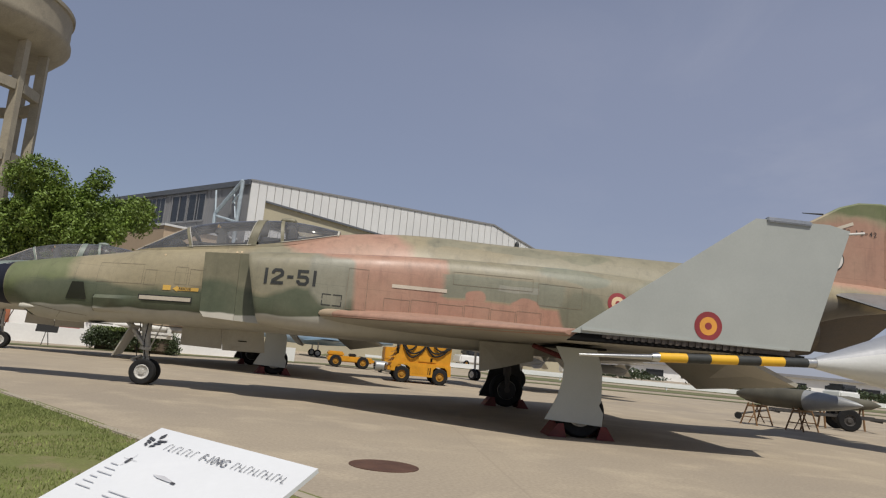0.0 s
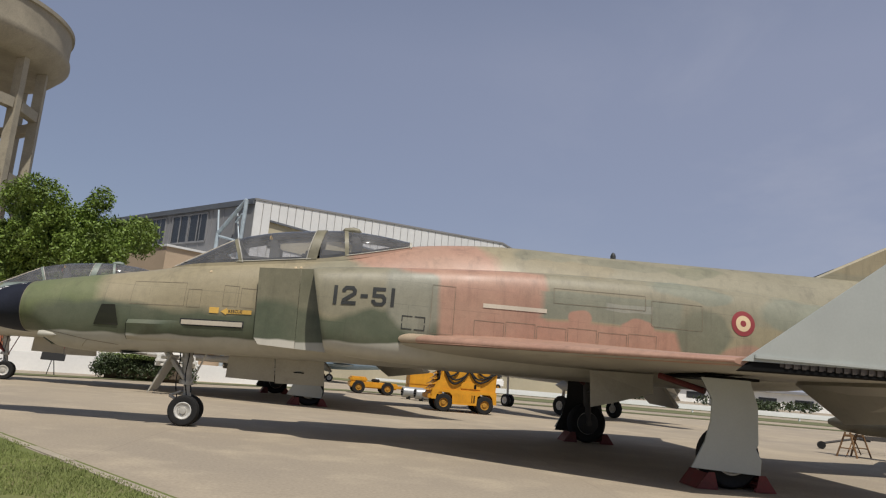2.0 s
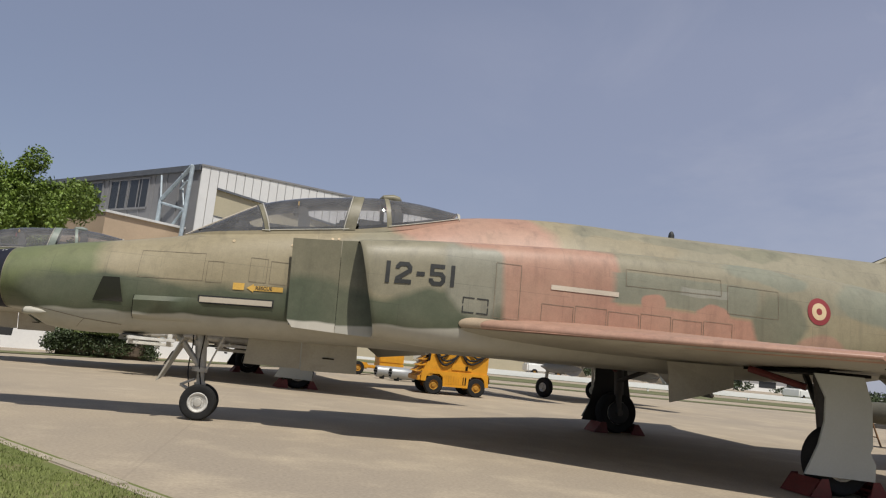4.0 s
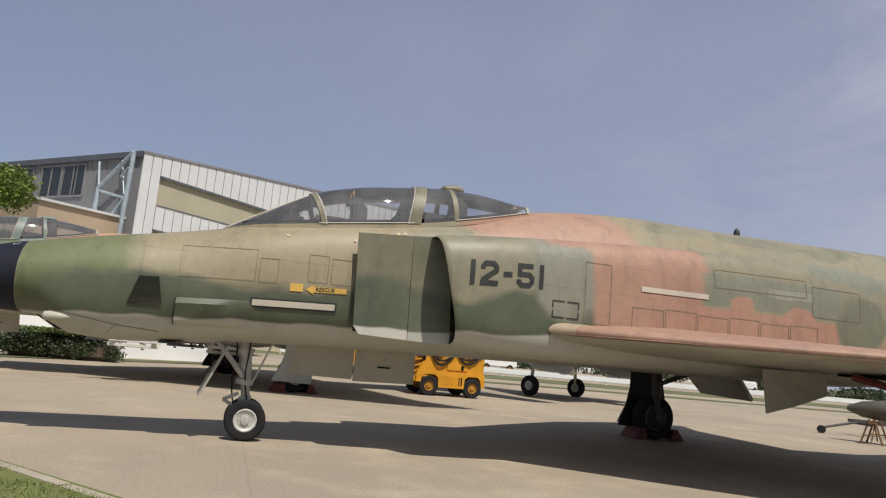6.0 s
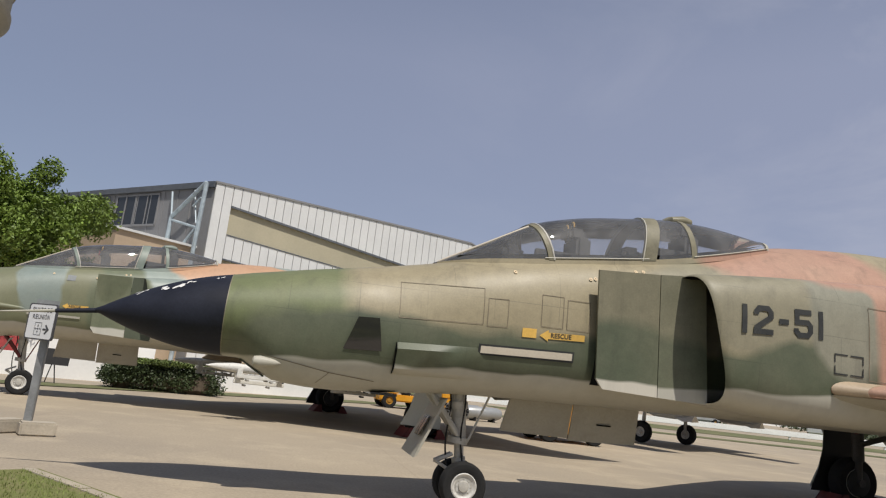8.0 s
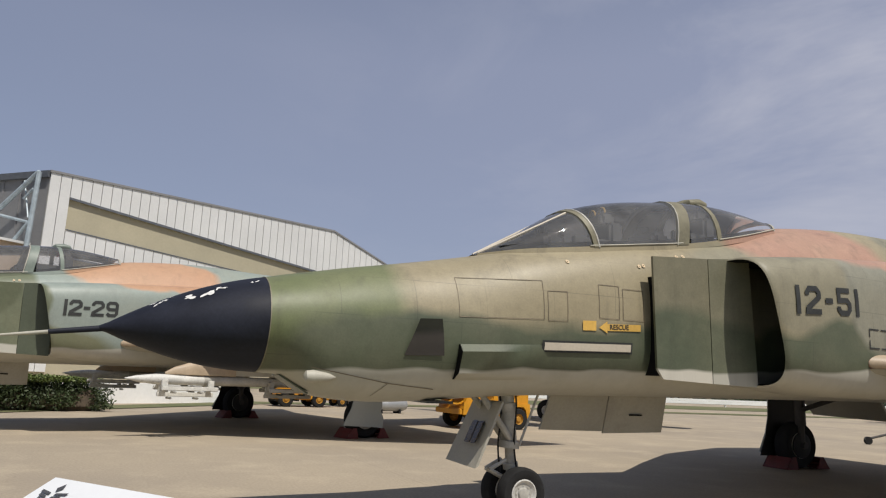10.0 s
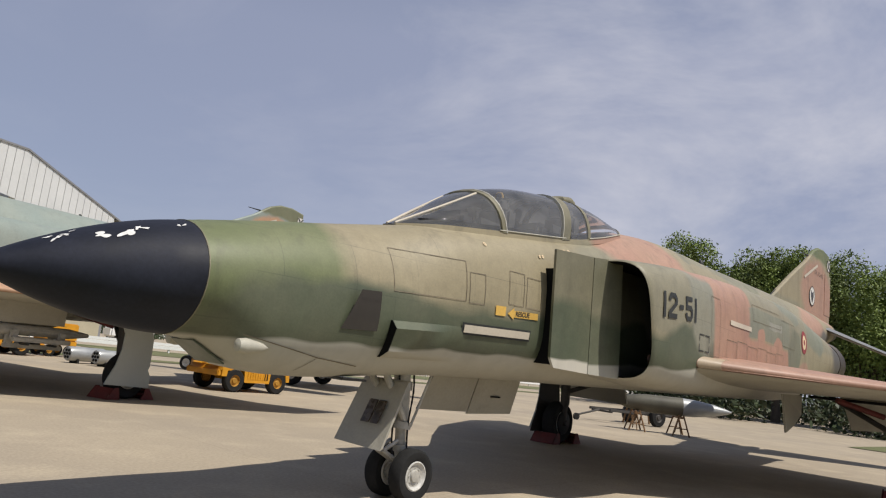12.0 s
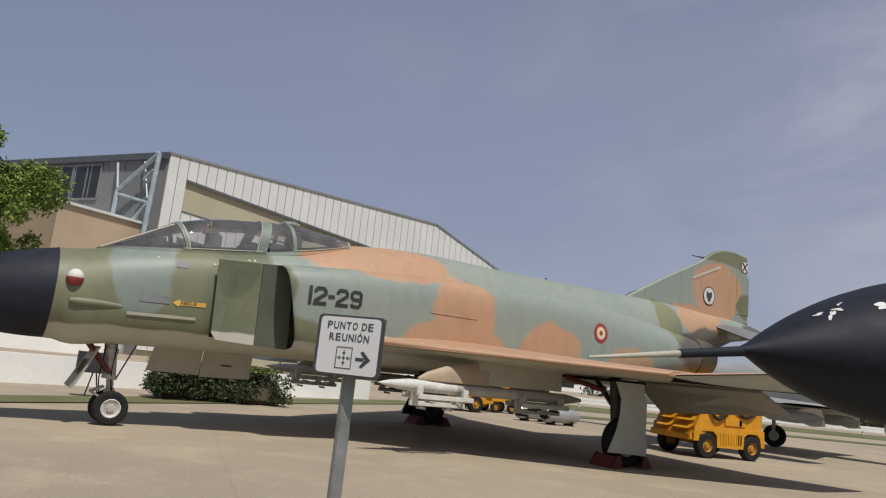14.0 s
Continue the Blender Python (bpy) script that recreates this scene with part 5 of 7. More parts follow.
def kerb_line(p, q, width=0.12, height=0.045, length=1.0):
    p, q = Vector((*p, 0)), Vector((*q, 0))
    d = (q - p).normalized()
    n = int((q - p).length / length)
    bm = box(bmesh.new(), 0, length - 0.012, -width, 0, -0.05, height, 0.012)
    me = bpy.data.meshes.new("kerb_stone")
    bm.to_mesh(me)
    bm.free()
    me.materials.append(M["kerb"])
    rng = random.Random(9)
    for i in range(n):
        ob = new("kerb_stone", me)
        ob.parent = kerb
        at = p + d * length * i
        ob.matrix_basis = pose(at.x + rng.uniform(-0.006, 0.006), at.y, rng.uniform(-0.006, 0.006), 0, rng.uniform(-0.2, 0.2), math.degrees(math.atan2(d.y, d.x)) + rng.uniform(-0.3, 0.3))


kerb_line((-3.78, 0.08), (8.0, -13.62))
kerb_line((-9.5, -5.0), (-3.8, 0.06))

# far ground beyond the apron
strips = bmesh.new()
sheet(strips, [(-60, 3.2), (-60, 6.0), (-8.9, 11.9), (-3.5, 18.0), (2, 24), (14, 25.5), (60, 22), (60, 20.6), (14, 23.6), (2.6, 22.5), (-2.8, 16.8), (-8.6, 10.6)], 0.02)
sheet(strips, [(12, 40), (80, 34), (80, 27), (12, 31)], 0.02)
sheet(strips, [(0, 60), (120, 52), (120, 44), (0, 48)], 0.02)
sheet(strips, [(22, -30), (22, 1), (90, -4), (90, -40)], 0.02)
solid("grass_strips", strips, "drygrass", "narrow strips of dry grass between the taxiways", "grass", kind="structure", smooth=False)


# ---- trees and hedge ----
def foliage(bm_name, material, clumps, count, size, seed, parent, flat=0.0):
    """Leaves scattered through soft clumps (x, y, z, rx, ry, rz)."""
    rng = np.random.default_rng(seed)
    weight = np.array([c[3] * c[4] * c[5] for c in clumps]) ** 0.7
    weight /= weight.sum()
    vs, fs = [], []
    for k in rng.choice(len(clumps), count, p=weight):
        x, y, z, rx, ry, rz = clumps[k]
        d = rng.normal(0, 1, 3)
        d /= np.linalg.norm(d)
        r = rng.uniform(0.35, 1.0) ** 0.5 * rng.uniform(0.75, 1.12)
        c = np.array((x + d[0] * r * rx, y + d[1] * r * ry, z + d[2] * r * rz))
        a = rng.normal(0, 1, 3) + np.array((0, 0, flat))
        a /= np.linalg.norm(a)
        b = np.cross(a, rng.normal(0, 1, 3))
        b /= np.linalg.norm(b)
        e = np.cross(a, b)
        s = size * rng.uniform(0.6, 1.3)
        i = len(vs)
        vs += [tuple(c - b * s), tuple(c + e * s * 0.45), tuple(c + b * s), tuple(c - e * s * 0.45)]
        fs.append((i, i + 1, i + 2, i + 3))
    me = bpy.data.meshes.new(bm_name)
    me.from_pydata(vs, [], fs)
    me.materials.append(M[material])
    ob = new(bm_name, me)
    ob.parent = parent
    return ob


def tree(name, label, x, y, base, crown, count, size, material, seed, trunk=0.22, limbs=9, lump=1.0):
    """A tapered trunk with limbs and a ragged crown of clumps inside the box crown = (rx, ry, z0, z1)."""
    rng = random.Random(seed)
    t = thing(name, label, "tree", pose(x, y, 0))
    rx, ry, z0, z1 = crown
    bm = bmesh.new()
    prev, r = Vector((0, 0, 0)), trunk
    for i in range(5):
        nxt = Vector((rng.uniform(-0.15, 0.15) * i, rng.uniform(-0.15, 0.15) * i, (z0 + (z1 - z0) * 0.45) * (i + 1) / 5))
        tube(bm, prev, nxt, r, r * 0.85, 10)
        prev, r = nxt, r * 0.85
    clumps = []
    for i in range(limbs):
        a = 2 * math.pi * (i + rng.random() * 0.6) / limbs
        q = rng.uniform(0.45, 0.8)
        end = Vector((rx * q * math.cos(a), ry * q * math.sin(a), rng.uniform(z0 + 0.25 * (z1 - z0), z1 - 0.2 * (z1 - z0))))
        start = Vector((0, 0, z0 * rng.uniform(0.6, 1.0)))
        mid = (start + end) / 2 + Vector((0, 0, rng.uniform(0.1, 0.5)))
        tube(bm, start, mid, r * 0.7, r * 0.45, 7)
        tube(bm, mid, end, r * 0.45, r * 0.12, 6)
        for j in range(5):
            k = rng.uniform(0.15, 0.34) * lump
            clumps.append((end.x + rng.uniform(-0.3, 0.3) * rx, end.y + rng.uniform(-0.3, 0.3) * ry, end.z + rng.uniform(-0.18, 0.22) * (z1 - z0), rx * k, ry * k, (z1 - z0) * k * 0.6))
    for j in range(14):
        k = rng.uniform(0.2, 0.34) * lump
        clumps.append((rng.uniform(-0.4, 0.4) * rx, rng.uniform(-0.4, 0.4) * ry, rng.uniform(z0 + 0.3 * (z1 - z0), z1 - 0.15 * (z1 - z0)), rx * k, ry * k, (z1 - z0) * k * 0.7))
    part("trunk", bm, "bark", t)
    foliage("crown", material, clumps, count, size, seed, t, 0.8)
    return t


tree("broadleaf_tree", "full green broadleaf tree beyond the apron", -20.3, 45.0, 0, (5.6, 5.0, 2.4, 12.5), 85000, 0.15, "leaf", 11, limbs=18, lump=0.8)
tree("broadleaf_tree", "low dark green broadleaf tree in front of the tower", -29.5, 49.0, 0, (6.0, 5, 2.2, 8.3), 40000, 0.17, "leaf", 13, limbs=14, lump=0.85)
for px, py, rr, h, sd in ((39.7, 12.2, 3.6, 9.6, 21), (40.8, 8.6, 3.7, 9.9, 22), (42.2, 4.2, 3.8, 9.7, 23), (43.0, 0.0, 3.9, 9.9, 24), (44.0, -5.0, 4.2, 9.8, 25)):
    tree("pine_tree", "dark green umbrella pine with a dense rounded crown", px, py, 0, (rr, rr, 2.0, h), 70000, 0.10, "needle", sd, 0.28, 22)

shrubs = thing("shrub_row", "dense dark shrubs under the pines", "shrubs", None, "", "stuff")
rng = random.Random(41)
clumps = [(rng.uniform(30, 60), rng.uniform(-12, 20), rng.uniform(0.6, 1.9), rng.uniform(1.2, 2.4), rng.uniform(1.2, 2.4), rng.uniform(0.8, 1.6)) for i in range(90)]
clumps = [c for c in clumps if c[0] > 33 - 0.2 * (c[1] - 11)]
foliage("shrub_leaves", "hedge", clumps, 22000, 0.2, 42, shrubs, 0.8)["kind"] = "stuff"
hedge = thing("hedge", "clipped dark green hedge, sunlight painted into its top leaves", "hedge", pose(-4.9, 15.2, 0, 0, 0, 18))
rng = random.Random(31)
clumps = [(rng.uniform(-1.5, 1.4), rng.uniform(-0.5, 0.5), rng.uniform(0.2, 0.66), 0.36, 0.3, 0.22) for i in range(80)]
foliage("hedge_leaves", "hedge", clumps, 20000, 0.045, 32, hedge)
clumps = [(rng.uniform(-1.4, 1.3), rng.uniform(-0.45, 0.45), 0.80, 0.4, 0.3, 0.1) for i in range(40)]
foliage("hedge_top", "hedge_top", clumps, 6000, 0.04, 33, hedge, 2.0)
part("hedge_core", box(bmesh.new(), -1.45, 1.35, -0.38, 0.38, 0.0, 0.55, 0.12), "bark", hedge, "dark twiggy inside")

# ---- hangar ----
CORNER, RIGHT, LEFT = Vector((-9.3, 59.0, 0)), Vector((17.3, 68.3, 0)), Vector((-25.3, 75.0, 0))
TOP = 16.55
along = (RIGHT - CORNER).normalized()
inward = Vector((-along.y, along.x, 0))
hangar = thing("hangar", "large white ribbed hangar with beige bays and a grey window side", "hangar")


def on_front(s, z, out=0.0):
    p = CORNER + along * s - inward * out
    return Vector((p.x, p.y, z))


L = (RIGHT - CORNER).length
FAR = L + 12.0
wall = bmesh.new()
plate(wall, [on_front(0, 0), on_front(FAR, 0), on_front(FAR, 12.4), on_front(L, TOP - 0.15), on_front(0, TOP - 0.15)], inward * 0.4)
front_wall = part("front_wall", wall, "beige", hangar, "beige rendered wall behind the ribbed cladding", smooth=False)
rib = 0.82
n = int(FAR / rib)
for i in range(n):
    s0, s1 = i * rib, (i + 1) * rib - 0.05
    top0 = TOP if s0 < L else TOP - (s0 - L) * (TOP - 12.4) / 12.0
    top1 = TOP if s1 < L else TOP - (s1 - L) * (TOP - 12.4) / 12.0
    low = 14.95 - 0.113 * s0 if s0 > 1.0 else 0.5
    low = low if s0 < L - 1 else 2.0
    b = bmesh.new()
    plate(b, [on_front(s0, low, 0.25), on_front(s1, low - 0.09 * (s0 > 1.0), 0.25), on_front(s1, top1, 0.25), on_front(s0, top0, 0.25)], inward * 0.2)
    part("cladding_panel", b, "cladding", front_wall, smooth=False)
    if 1.0 < s0 < L - 4:
        hi = 12.1 - 0.085 * s0
        b = bmesh.new()
        plate(b, [on_front(s0, hi - 2.1, 0.25), on_front(s1, hi - 2.17, 0.25), on_front(s1, hi - 0.07, 0.25), on_front(s0, hi, 0.25)], inward * 0.2)
        part("cladding_panel", b, "cladding", front_wall, smooth=False)
edge = bmesh.new()
for a, b, drop_ in ((14.95, 0.113, 0.2), (12.22, 0.085, 0.1), (10.0, 0.085, 0.14)):
    plate(edge, [on_front(1.62, a - b * 1.6, 0.3), on_front(L - 1, a - b * (L - 1), 0.3), on_front(L - 1, a - drop_ - b * (L - 1), 0.3), on_front(1.62, a - drop_ - b * 1.6, 0.3)], inward * 0.1)
part("cladding_edge", edge, "fascia", front_wall, smooth=False)
edge = bmesh.new()
plate(edge, [on_front(-0.1, TOP - 0.02, 0.35), on_front(L, TOP - 0.02, 0.35), on_front(FAR, 12.38, 0.35), on_front(FAR, 12.55, 0.35), on_front(L, TOP + 0.16, 0.35), on_front(-0.1, TOP + 0.16, 0.35)], inward * 0.6)
part("roof_edge", edge, "greywall", front_wall, smooth=False)
back = (LEFT - CORNER).normalized()
bn = Vector((-back.y, back.x, 0))
BL = (LEFT - CORNER).length + 6


def on_side(s, z, out=0.0):
    p = CORNER + back * s + bn * out
    return Vector((p.x, p.y, z))


b = bmesh.new()
plate(b, [on_side(0, 0), on_side(BL, 0), on_side(BL, TOP - 0.2), on_side(0, TOP - 0.2)], -bn * 0.3)
side_wall = part("side_wall", b, "greywall", hangar, "grey sheet-clad side wall", smooth=False)
b = bmesh.new()
plate(b, [on_side(-0.1, TOP - 0.42, 0.3), on_side(BL, TOP - 0.42, 0.3), on_side(BL, TOP + 0.12, 0.3), on_side(-0.1, TOP + 0.12, 0.3)], -bn * 0.6)
part("roof_fascia", b, "fascia", side_wall, smooth=False)
for i in range(14):
    s = 3.0 + i * 2.0
    b = bmesh.new()
    plate(b, [on_side(s, 6, 0.06), on_side(s + 0.12, 6, 0.06), on_side(s + 0.12, TOP - 0.42, 0.06), on_side(s, TOP - 0.42, 0.06)], -bn * 0.1)
    part("cladding_joint", b, "greywall", side_wall, smooth=False)
for s0, s1 in ((7.85, 11.2), (11.45, 14.4), (16.0, 20.0)):
    b = bmesh.new()
    plate(b, [on_side(s0, 12.9, 0.05), on_side(s1, 12.9, 0.05), on_side(s1, 15.8, 0.05), on_side(s0, 15.8, 0.05)], -bn * 0.1)
    w = part("window", b, "window", side_wall, "dark glazed window band", smooth=False)
    b = bmesh.new()
    for a, c, d, e in ((s0 - 0.1, s1 + 0.1, 15.8, 15.95), (s0 - 0.1, s1 + 0.1, 12.7, 12.9), (s0 - 0.15, s0, 12.8, 15.9), (s1, s1 + 0.15, 12.8, 15.9)):
        plate(b, [on_side(a, d, 0.12), on_side(c, d, 0.12), on_side(c, e, 0.12), on_side(a, e, 0.12)], -bn * 0.15)
    part("window_frame", b, "greywall", w, smooth=False)
    b = bmesh.new()
    sm = (s0 + s1) / 2
    plate(b, [on_side(sm - 0.04, 12.9, 0.12), on_side(sm + 0.04, 12.9, 0.12), on_side(sm + 0.04, 15.8, 0.12), on_side(sm - 0.07, 15.8, 0.12)], -bn * 0.1)
    part("mullion", b, "greywall", w, smooth=False)
roof = bmesh.new()
sheet(roof, [(p.x, p.y) for p in (on_front(0, 0), on_front(L, 0), on_side(BL, 0) + along * L, on_side(BL, 0))], TOP - 0.1)
part("roof", roof, "greywall", hangar, smooth=False)
b = bmesh.new()
plate(b, [on_front(FAR, 0), on_front(FAR, 0) + inward * 30, on_front(FAR, 12.4) + inward * 30, on_front(FAR, 12.4)], along * 0.3)
plate(b, [on_front(L, TOP), on_front(FAR, 12.4), on_front(FAR, 12.4) + inward * 30, on_front(L, TOP) + inward * 30], (0, 0, -0.2))
part("end_wall", b, "greywall", hangar, smooth=False)
# steel truss at the corner
truss = bmesh.new()
K = lambda s, z, o: on_side(s, z, o)
for a, c, r in ((K(0.3, 16.4, 0.8), K(4.4, 13.3, 0.8), 0.2), (K(4.4, 13.3, 0.8), K(4.7, 0, 0.8), 0.2), (K(0.3, 16.4, 0.8), K(0.9, 0, 0.8), 0.2),
                (K(4.2, 13.0, 0.8), K(0.6, 12.2, 0.8), 0.12), (K(0.7, 15.0, 0.8), K(1.6, 14.2, 0.8), 0.1), (K(0.7, 12.2, 0.8), K(3.2, 9.5, 0.8), 0.14), (K(1.0, 8, 0.8), K(4.5, 8, 0.8), 0.12),
                (K(4.4, 13.3, 0.8), K(5.6, 15.9, 0.3), 0.1), (K(2.4, 15.9, 0.3), K(0.8, 12.6, 0.8), 0.07)):
    tube(truss, a, c, r, k=8)
part("corner_truss", truss, "truss", hangar, "pale blue tubular steel truss")
# low rendered annex before the side wall
annex = thing("annex", "low peach-rendered annex with a pale parapet before the hangar", "building")
b = bmesh.new()
NEAR = Vector((-15.9, 54.9, 0))
foot = [NEAR, on_side(1.3, 0, 0.02), on_side(16, 0, 0.02), NEAR + back * 15]
plate(b, foot, (0, 0, 10.5))
wall_ob = part("wall", b, "pinkwall", annex, smooth=False)
b = bmesh.new()
mid_ = sum(foot, Vector()) / 4
plate(b, [mid_ + (p - mid_) * 1.03 + Vector((0, 0, 10.5)) for p in foot], (0, 0, 0.2))
part("parapet", b, "cladding", annex, smooth=False)

# ---- water tower ----
tower = thing("water_tower", "tall raw concrete water tower with a round tank on columns", "water tower", pose(-37.2, 53.1, 0))
R, ZT = 10.1, 25.1
tank = lathe(bmesh.new(), [(ZT, 2.0), (ZT, 8.1), (ZT + 0.25, 9.0), (ZT + 1.25, R - 0.15), (ZT + 1.5, R), (ZT + 1.9, R), (ZT + 1.95, R - 0.2), (ZT + 4.3, R - 0.2), (ZT + 4.35, R), (ZT + 4.7, R), (ZT + 4.9, R - 0.5), (ZT + 5.6, 4.0), (ZT + 5.8, 0.2)], (0, 0, 0), "z", 72)
part("tank", tank, "concrete", tower)
COLS = 14
for i in range(COLS):
    a = 2 * math.pi * (i + 0.45) / COLS
    b = bmesh.new()
    m = Matrix.Rotation(a, 4, "Z")
    loft(b, [[m @ Vector((q, w, z)) for q, w in ((r0 - 0.4, -0.31), (r0 + 0.4, -0.31), (r0 + 0.4, 0.31), (r0 - 0.4, 0.31))] for z, r0 in ((0, 8.3), (ZT + 0.15, 8.2))])
    part("column", b, "concrete", tower, smooth=False)
for z in (1.2, 7.6, 14.1, 20.5):
    for i in range(COLS):
        b = bmesh.new()
        a0, a1 = 2 * math.pi * (i + 0.45) / COLS, 2 * math.pi * (i + 1.45) / COLS
        r0 = 8.25
        p, q = Vector((r0 * math.cos(a0), r0 * math.sin(a0), z)), Vector((r0 * math.cos(a1), r0 * math.sin(a1), z))
        d = (q - p).normalized()
        nrm = Vector((-d.y, d.x, 0)) * 0.4
        plate(b, [p - nrm + d * 0.4, q - nrm - d * 0.4, q + nrm - d * 0.4, p + nrm + d * 0.4], (0, 0, 0.9))
        part("ring_beam", b, "concrete", tower, smooth=False)


# ---- things on the apron ----
def sheet_box(name, mat_, parent, x0, x1, y0, y1, z0, z1, bevel=0.02, label=""):
    return part(name, box(bmesh.new(), x0, x1, y0, y1, z0, z1, bevel), mat_, parent, label)


def cart_wheel(parent, x, y, z, r, w, rim_mat="cart_rim"):
    t = part("tyre", lathe(bmesh.new(), [(-w / 2, r * 0.5), (-w / 2, r * 0.9), (-w * 0.35, r), (w * 0.35, r), (w / 2, r * 0.9), (w / 2, r * 0.5)], (x, y, z), "y", 28, False), "tyre", parent)
    rim = bmesh.new()
    lathe(rim, [(-w * 0.46, 0.01), (-w * 0.46, r * 0.2), (-w * 0.3, r * 0.26), (-w * 0.25, r * 0.42), (-w * 0.48, r * 0.5), (0, r * 0.52), (w * 0.48, r * 0.5), (w * 0.25, r * 0.42), (w * 0.46, 0.01)], (x, y, z), "y", 24)
    part("rim", rim, rim_mat, t, "dirty wheel rim")


# ground power cart
cart = thing("ground_power_cart", "yellow ground power cart with black hoses looped on its side", "service cart", pose(4.74, 10.42, 0, 0, 0, 2.5))
lower = bmesh.new()
plate(lower, [(0.0, 0, 0.36), (0.02, 0, 0.66), (2.0, 0, 0.66), (2.02, 0, 0.30), (1.92, 0, 0.30), (1.88, 0, 0.5), (1.8, 0, 0.58), (1.52, 0, 0.58), (1.42, 0, 0.5), (1.40, 0, 0.24), (0.66, 0, 0.24), (0.64, 0, 0.5), (0.54, 0, 0.58), (0.24, 0, 0.58), (0.16, 0, 0.48), (0.14, 0, 0.36)], (0, 1.35, 0))
part("chassis", lower, "cart", cart, smooth=False)
hood_bm = bmesh.new()
loft(hood_bm, [[Vector((x, y, z)) for x, z in ((0.32, 0.66), (1.98, 0.66), (2.0, 1.22), (1.85, 1.38), (0.42, 1.40), (0.28, 1.24))] for y in (0.06, 1.3)])
body = part("bodywork", hood_bm, "cart", cart, smooth=False)
sheet_box("roof_panel", "cart", body, 0.34, 1.95, 0.03, 1.33, 1.385, 1.425)
for i in range(8):
    sheet_box("side_rib", "cart", body, 0.74 + 0.075 * i, 0.775 + 0.075 * i, -0.012, 0.004, 0.32, 0.56, 0.004)
sheet_box("hatch", "dark", body, 1.24, 1.34, -0.006, 0.004, 0.32, 0.54, 0)
sheet_box("side_plate", "cart", body, 0.9, 1.5, 0.035, 0.07, 0.72, 0.92, 0.006)
sheet_box("gauge_box", "dark", body, 1.3, 1.37, 0.02, 0.06, 0.74, 0.86, 0.004)
slope_bm = bmesh.new()
plate(slope_bm, [(-0.02, 0.02, 0.5), (0.34, 0.02, 0.5), (0.34, 0.02, 1.28)], (0, 1.3, 0))
end = part("sloping_end", slope_bm, "cart", cart, smooth=False)
for j in range(2):
    for i in range(4):
        z = 0.6 + 0.17 * i
        x = -0.02 + 0.36 * (z - 0.5) / 0.78
        lou = bmesh.new()
        plate(lou, [(x - 0.13, 0.12 + j * 0.62, z), (x + 0.02, 0.12 + j * 0.62, z + 0.02), (x + 0.10, 0.12 + j * 0.62, z + 0.12), (x + 0.08, 0.12 + j * 0.62, z + 0.12)], (0, 0.46, 0))
        part("louvre", lou, "cart", end, smooth=False)
sheet_box("bumper", "cart", cart, -0.1, 0.0, 0.02, 1.33, 0.36, 0.5)
for x in (0.39, 1.66):
    for y in (0.08, 1.27):
        cart_wheel(cart, x, y, 0.27, 0.27, 0.18)
rng = random.Random(7)
for a, b, dip in ((0.36, 1.1, 0.42), (0.4, 1.12, 0.3), (1.14, 1.9, 0.34), (1.16, 1.86, 0.24), (0.34, 0.8, 0.2), (1.4, 1.98, 0.15)):
    h = rod(bmesh.new(), [(a + (b - a) * u, 0.02 - 0.02 * math.sin(math.pi * u), 1.26 - dip * 4 * u * (1 - u) * (1 + 0.1 * math.sin(7 * u))) for u in np.linspace(0, 1, 14)], 0.028, 8)
    part("hose", h, "hose", cart)
coil = bmesh.new()
for i in range(14):
    a0, a1 = 2 * math.pi * i / 14, 2 * math.pi * (i + 1) / 14
    tube(coil, (0.2, 0.15 + 0.17 * math.cos(a0), 1.1 + 0.2 * math.sin(a0)), (0.2, 0.15 + 0.17 * math.cos(a1), 1.1 + 0.2 * math.sin(a1)), 0.035, k=7)
part("hose_coil", coil, "hose", cart)

# low tow tractor and its tool chest
tug = thing("tow_tractor", "low yellow tow tractor parked on the far apron", "tow tractor", pose(2.2, 20.3, 0, 0, 0, 6))
sheet_box("body", "cart", tug, 0.0, 2.1, 0, 1.2, 0.26, 0.52, 0.05)
sheet_box("bonnet", "cart", tug, 0.0, 0.75, 0.1, 1.1, 0.5, 0.72, 0.06)
sheet_box("seat", "hose", tug, 1.0, 1.35, 0.4, 0.8, 0.52, 0.66, 0.04)
sheet_box("rear_deck", "cart", tug, 1.9, 2.5, 0.25, 0.95, 0.3, 0.42, 0.03)
for x, y in ((0.38, 0.05), (0.38, 1.15), (1.65, 0.05), (1.65, 1.15)):
    cart_wheel(tug, x, y, 0.28, 0.28, 0.2)
chest = thing("generator_box", "yellow steel generator box on small wheels", "generator", pose(4.85, 21.4, 0, 0, 0, 8))
sheet_box("case", "cart", chest, 0, 1.1, 0, 0.9, 0.55, 1.15, 0.04)
sheet_box("frame", "cart", chest, 0, 1.1, 0, 0.9, 0.4, 0.55, 0.01)
for x in (0.2, 0.9):
    cart_wheel(chest, x, 0.05, 0.2, 0.2, 0.1)
    cart_wheel(chest, x, 0.85, 0.2, 0.2, 0.1)


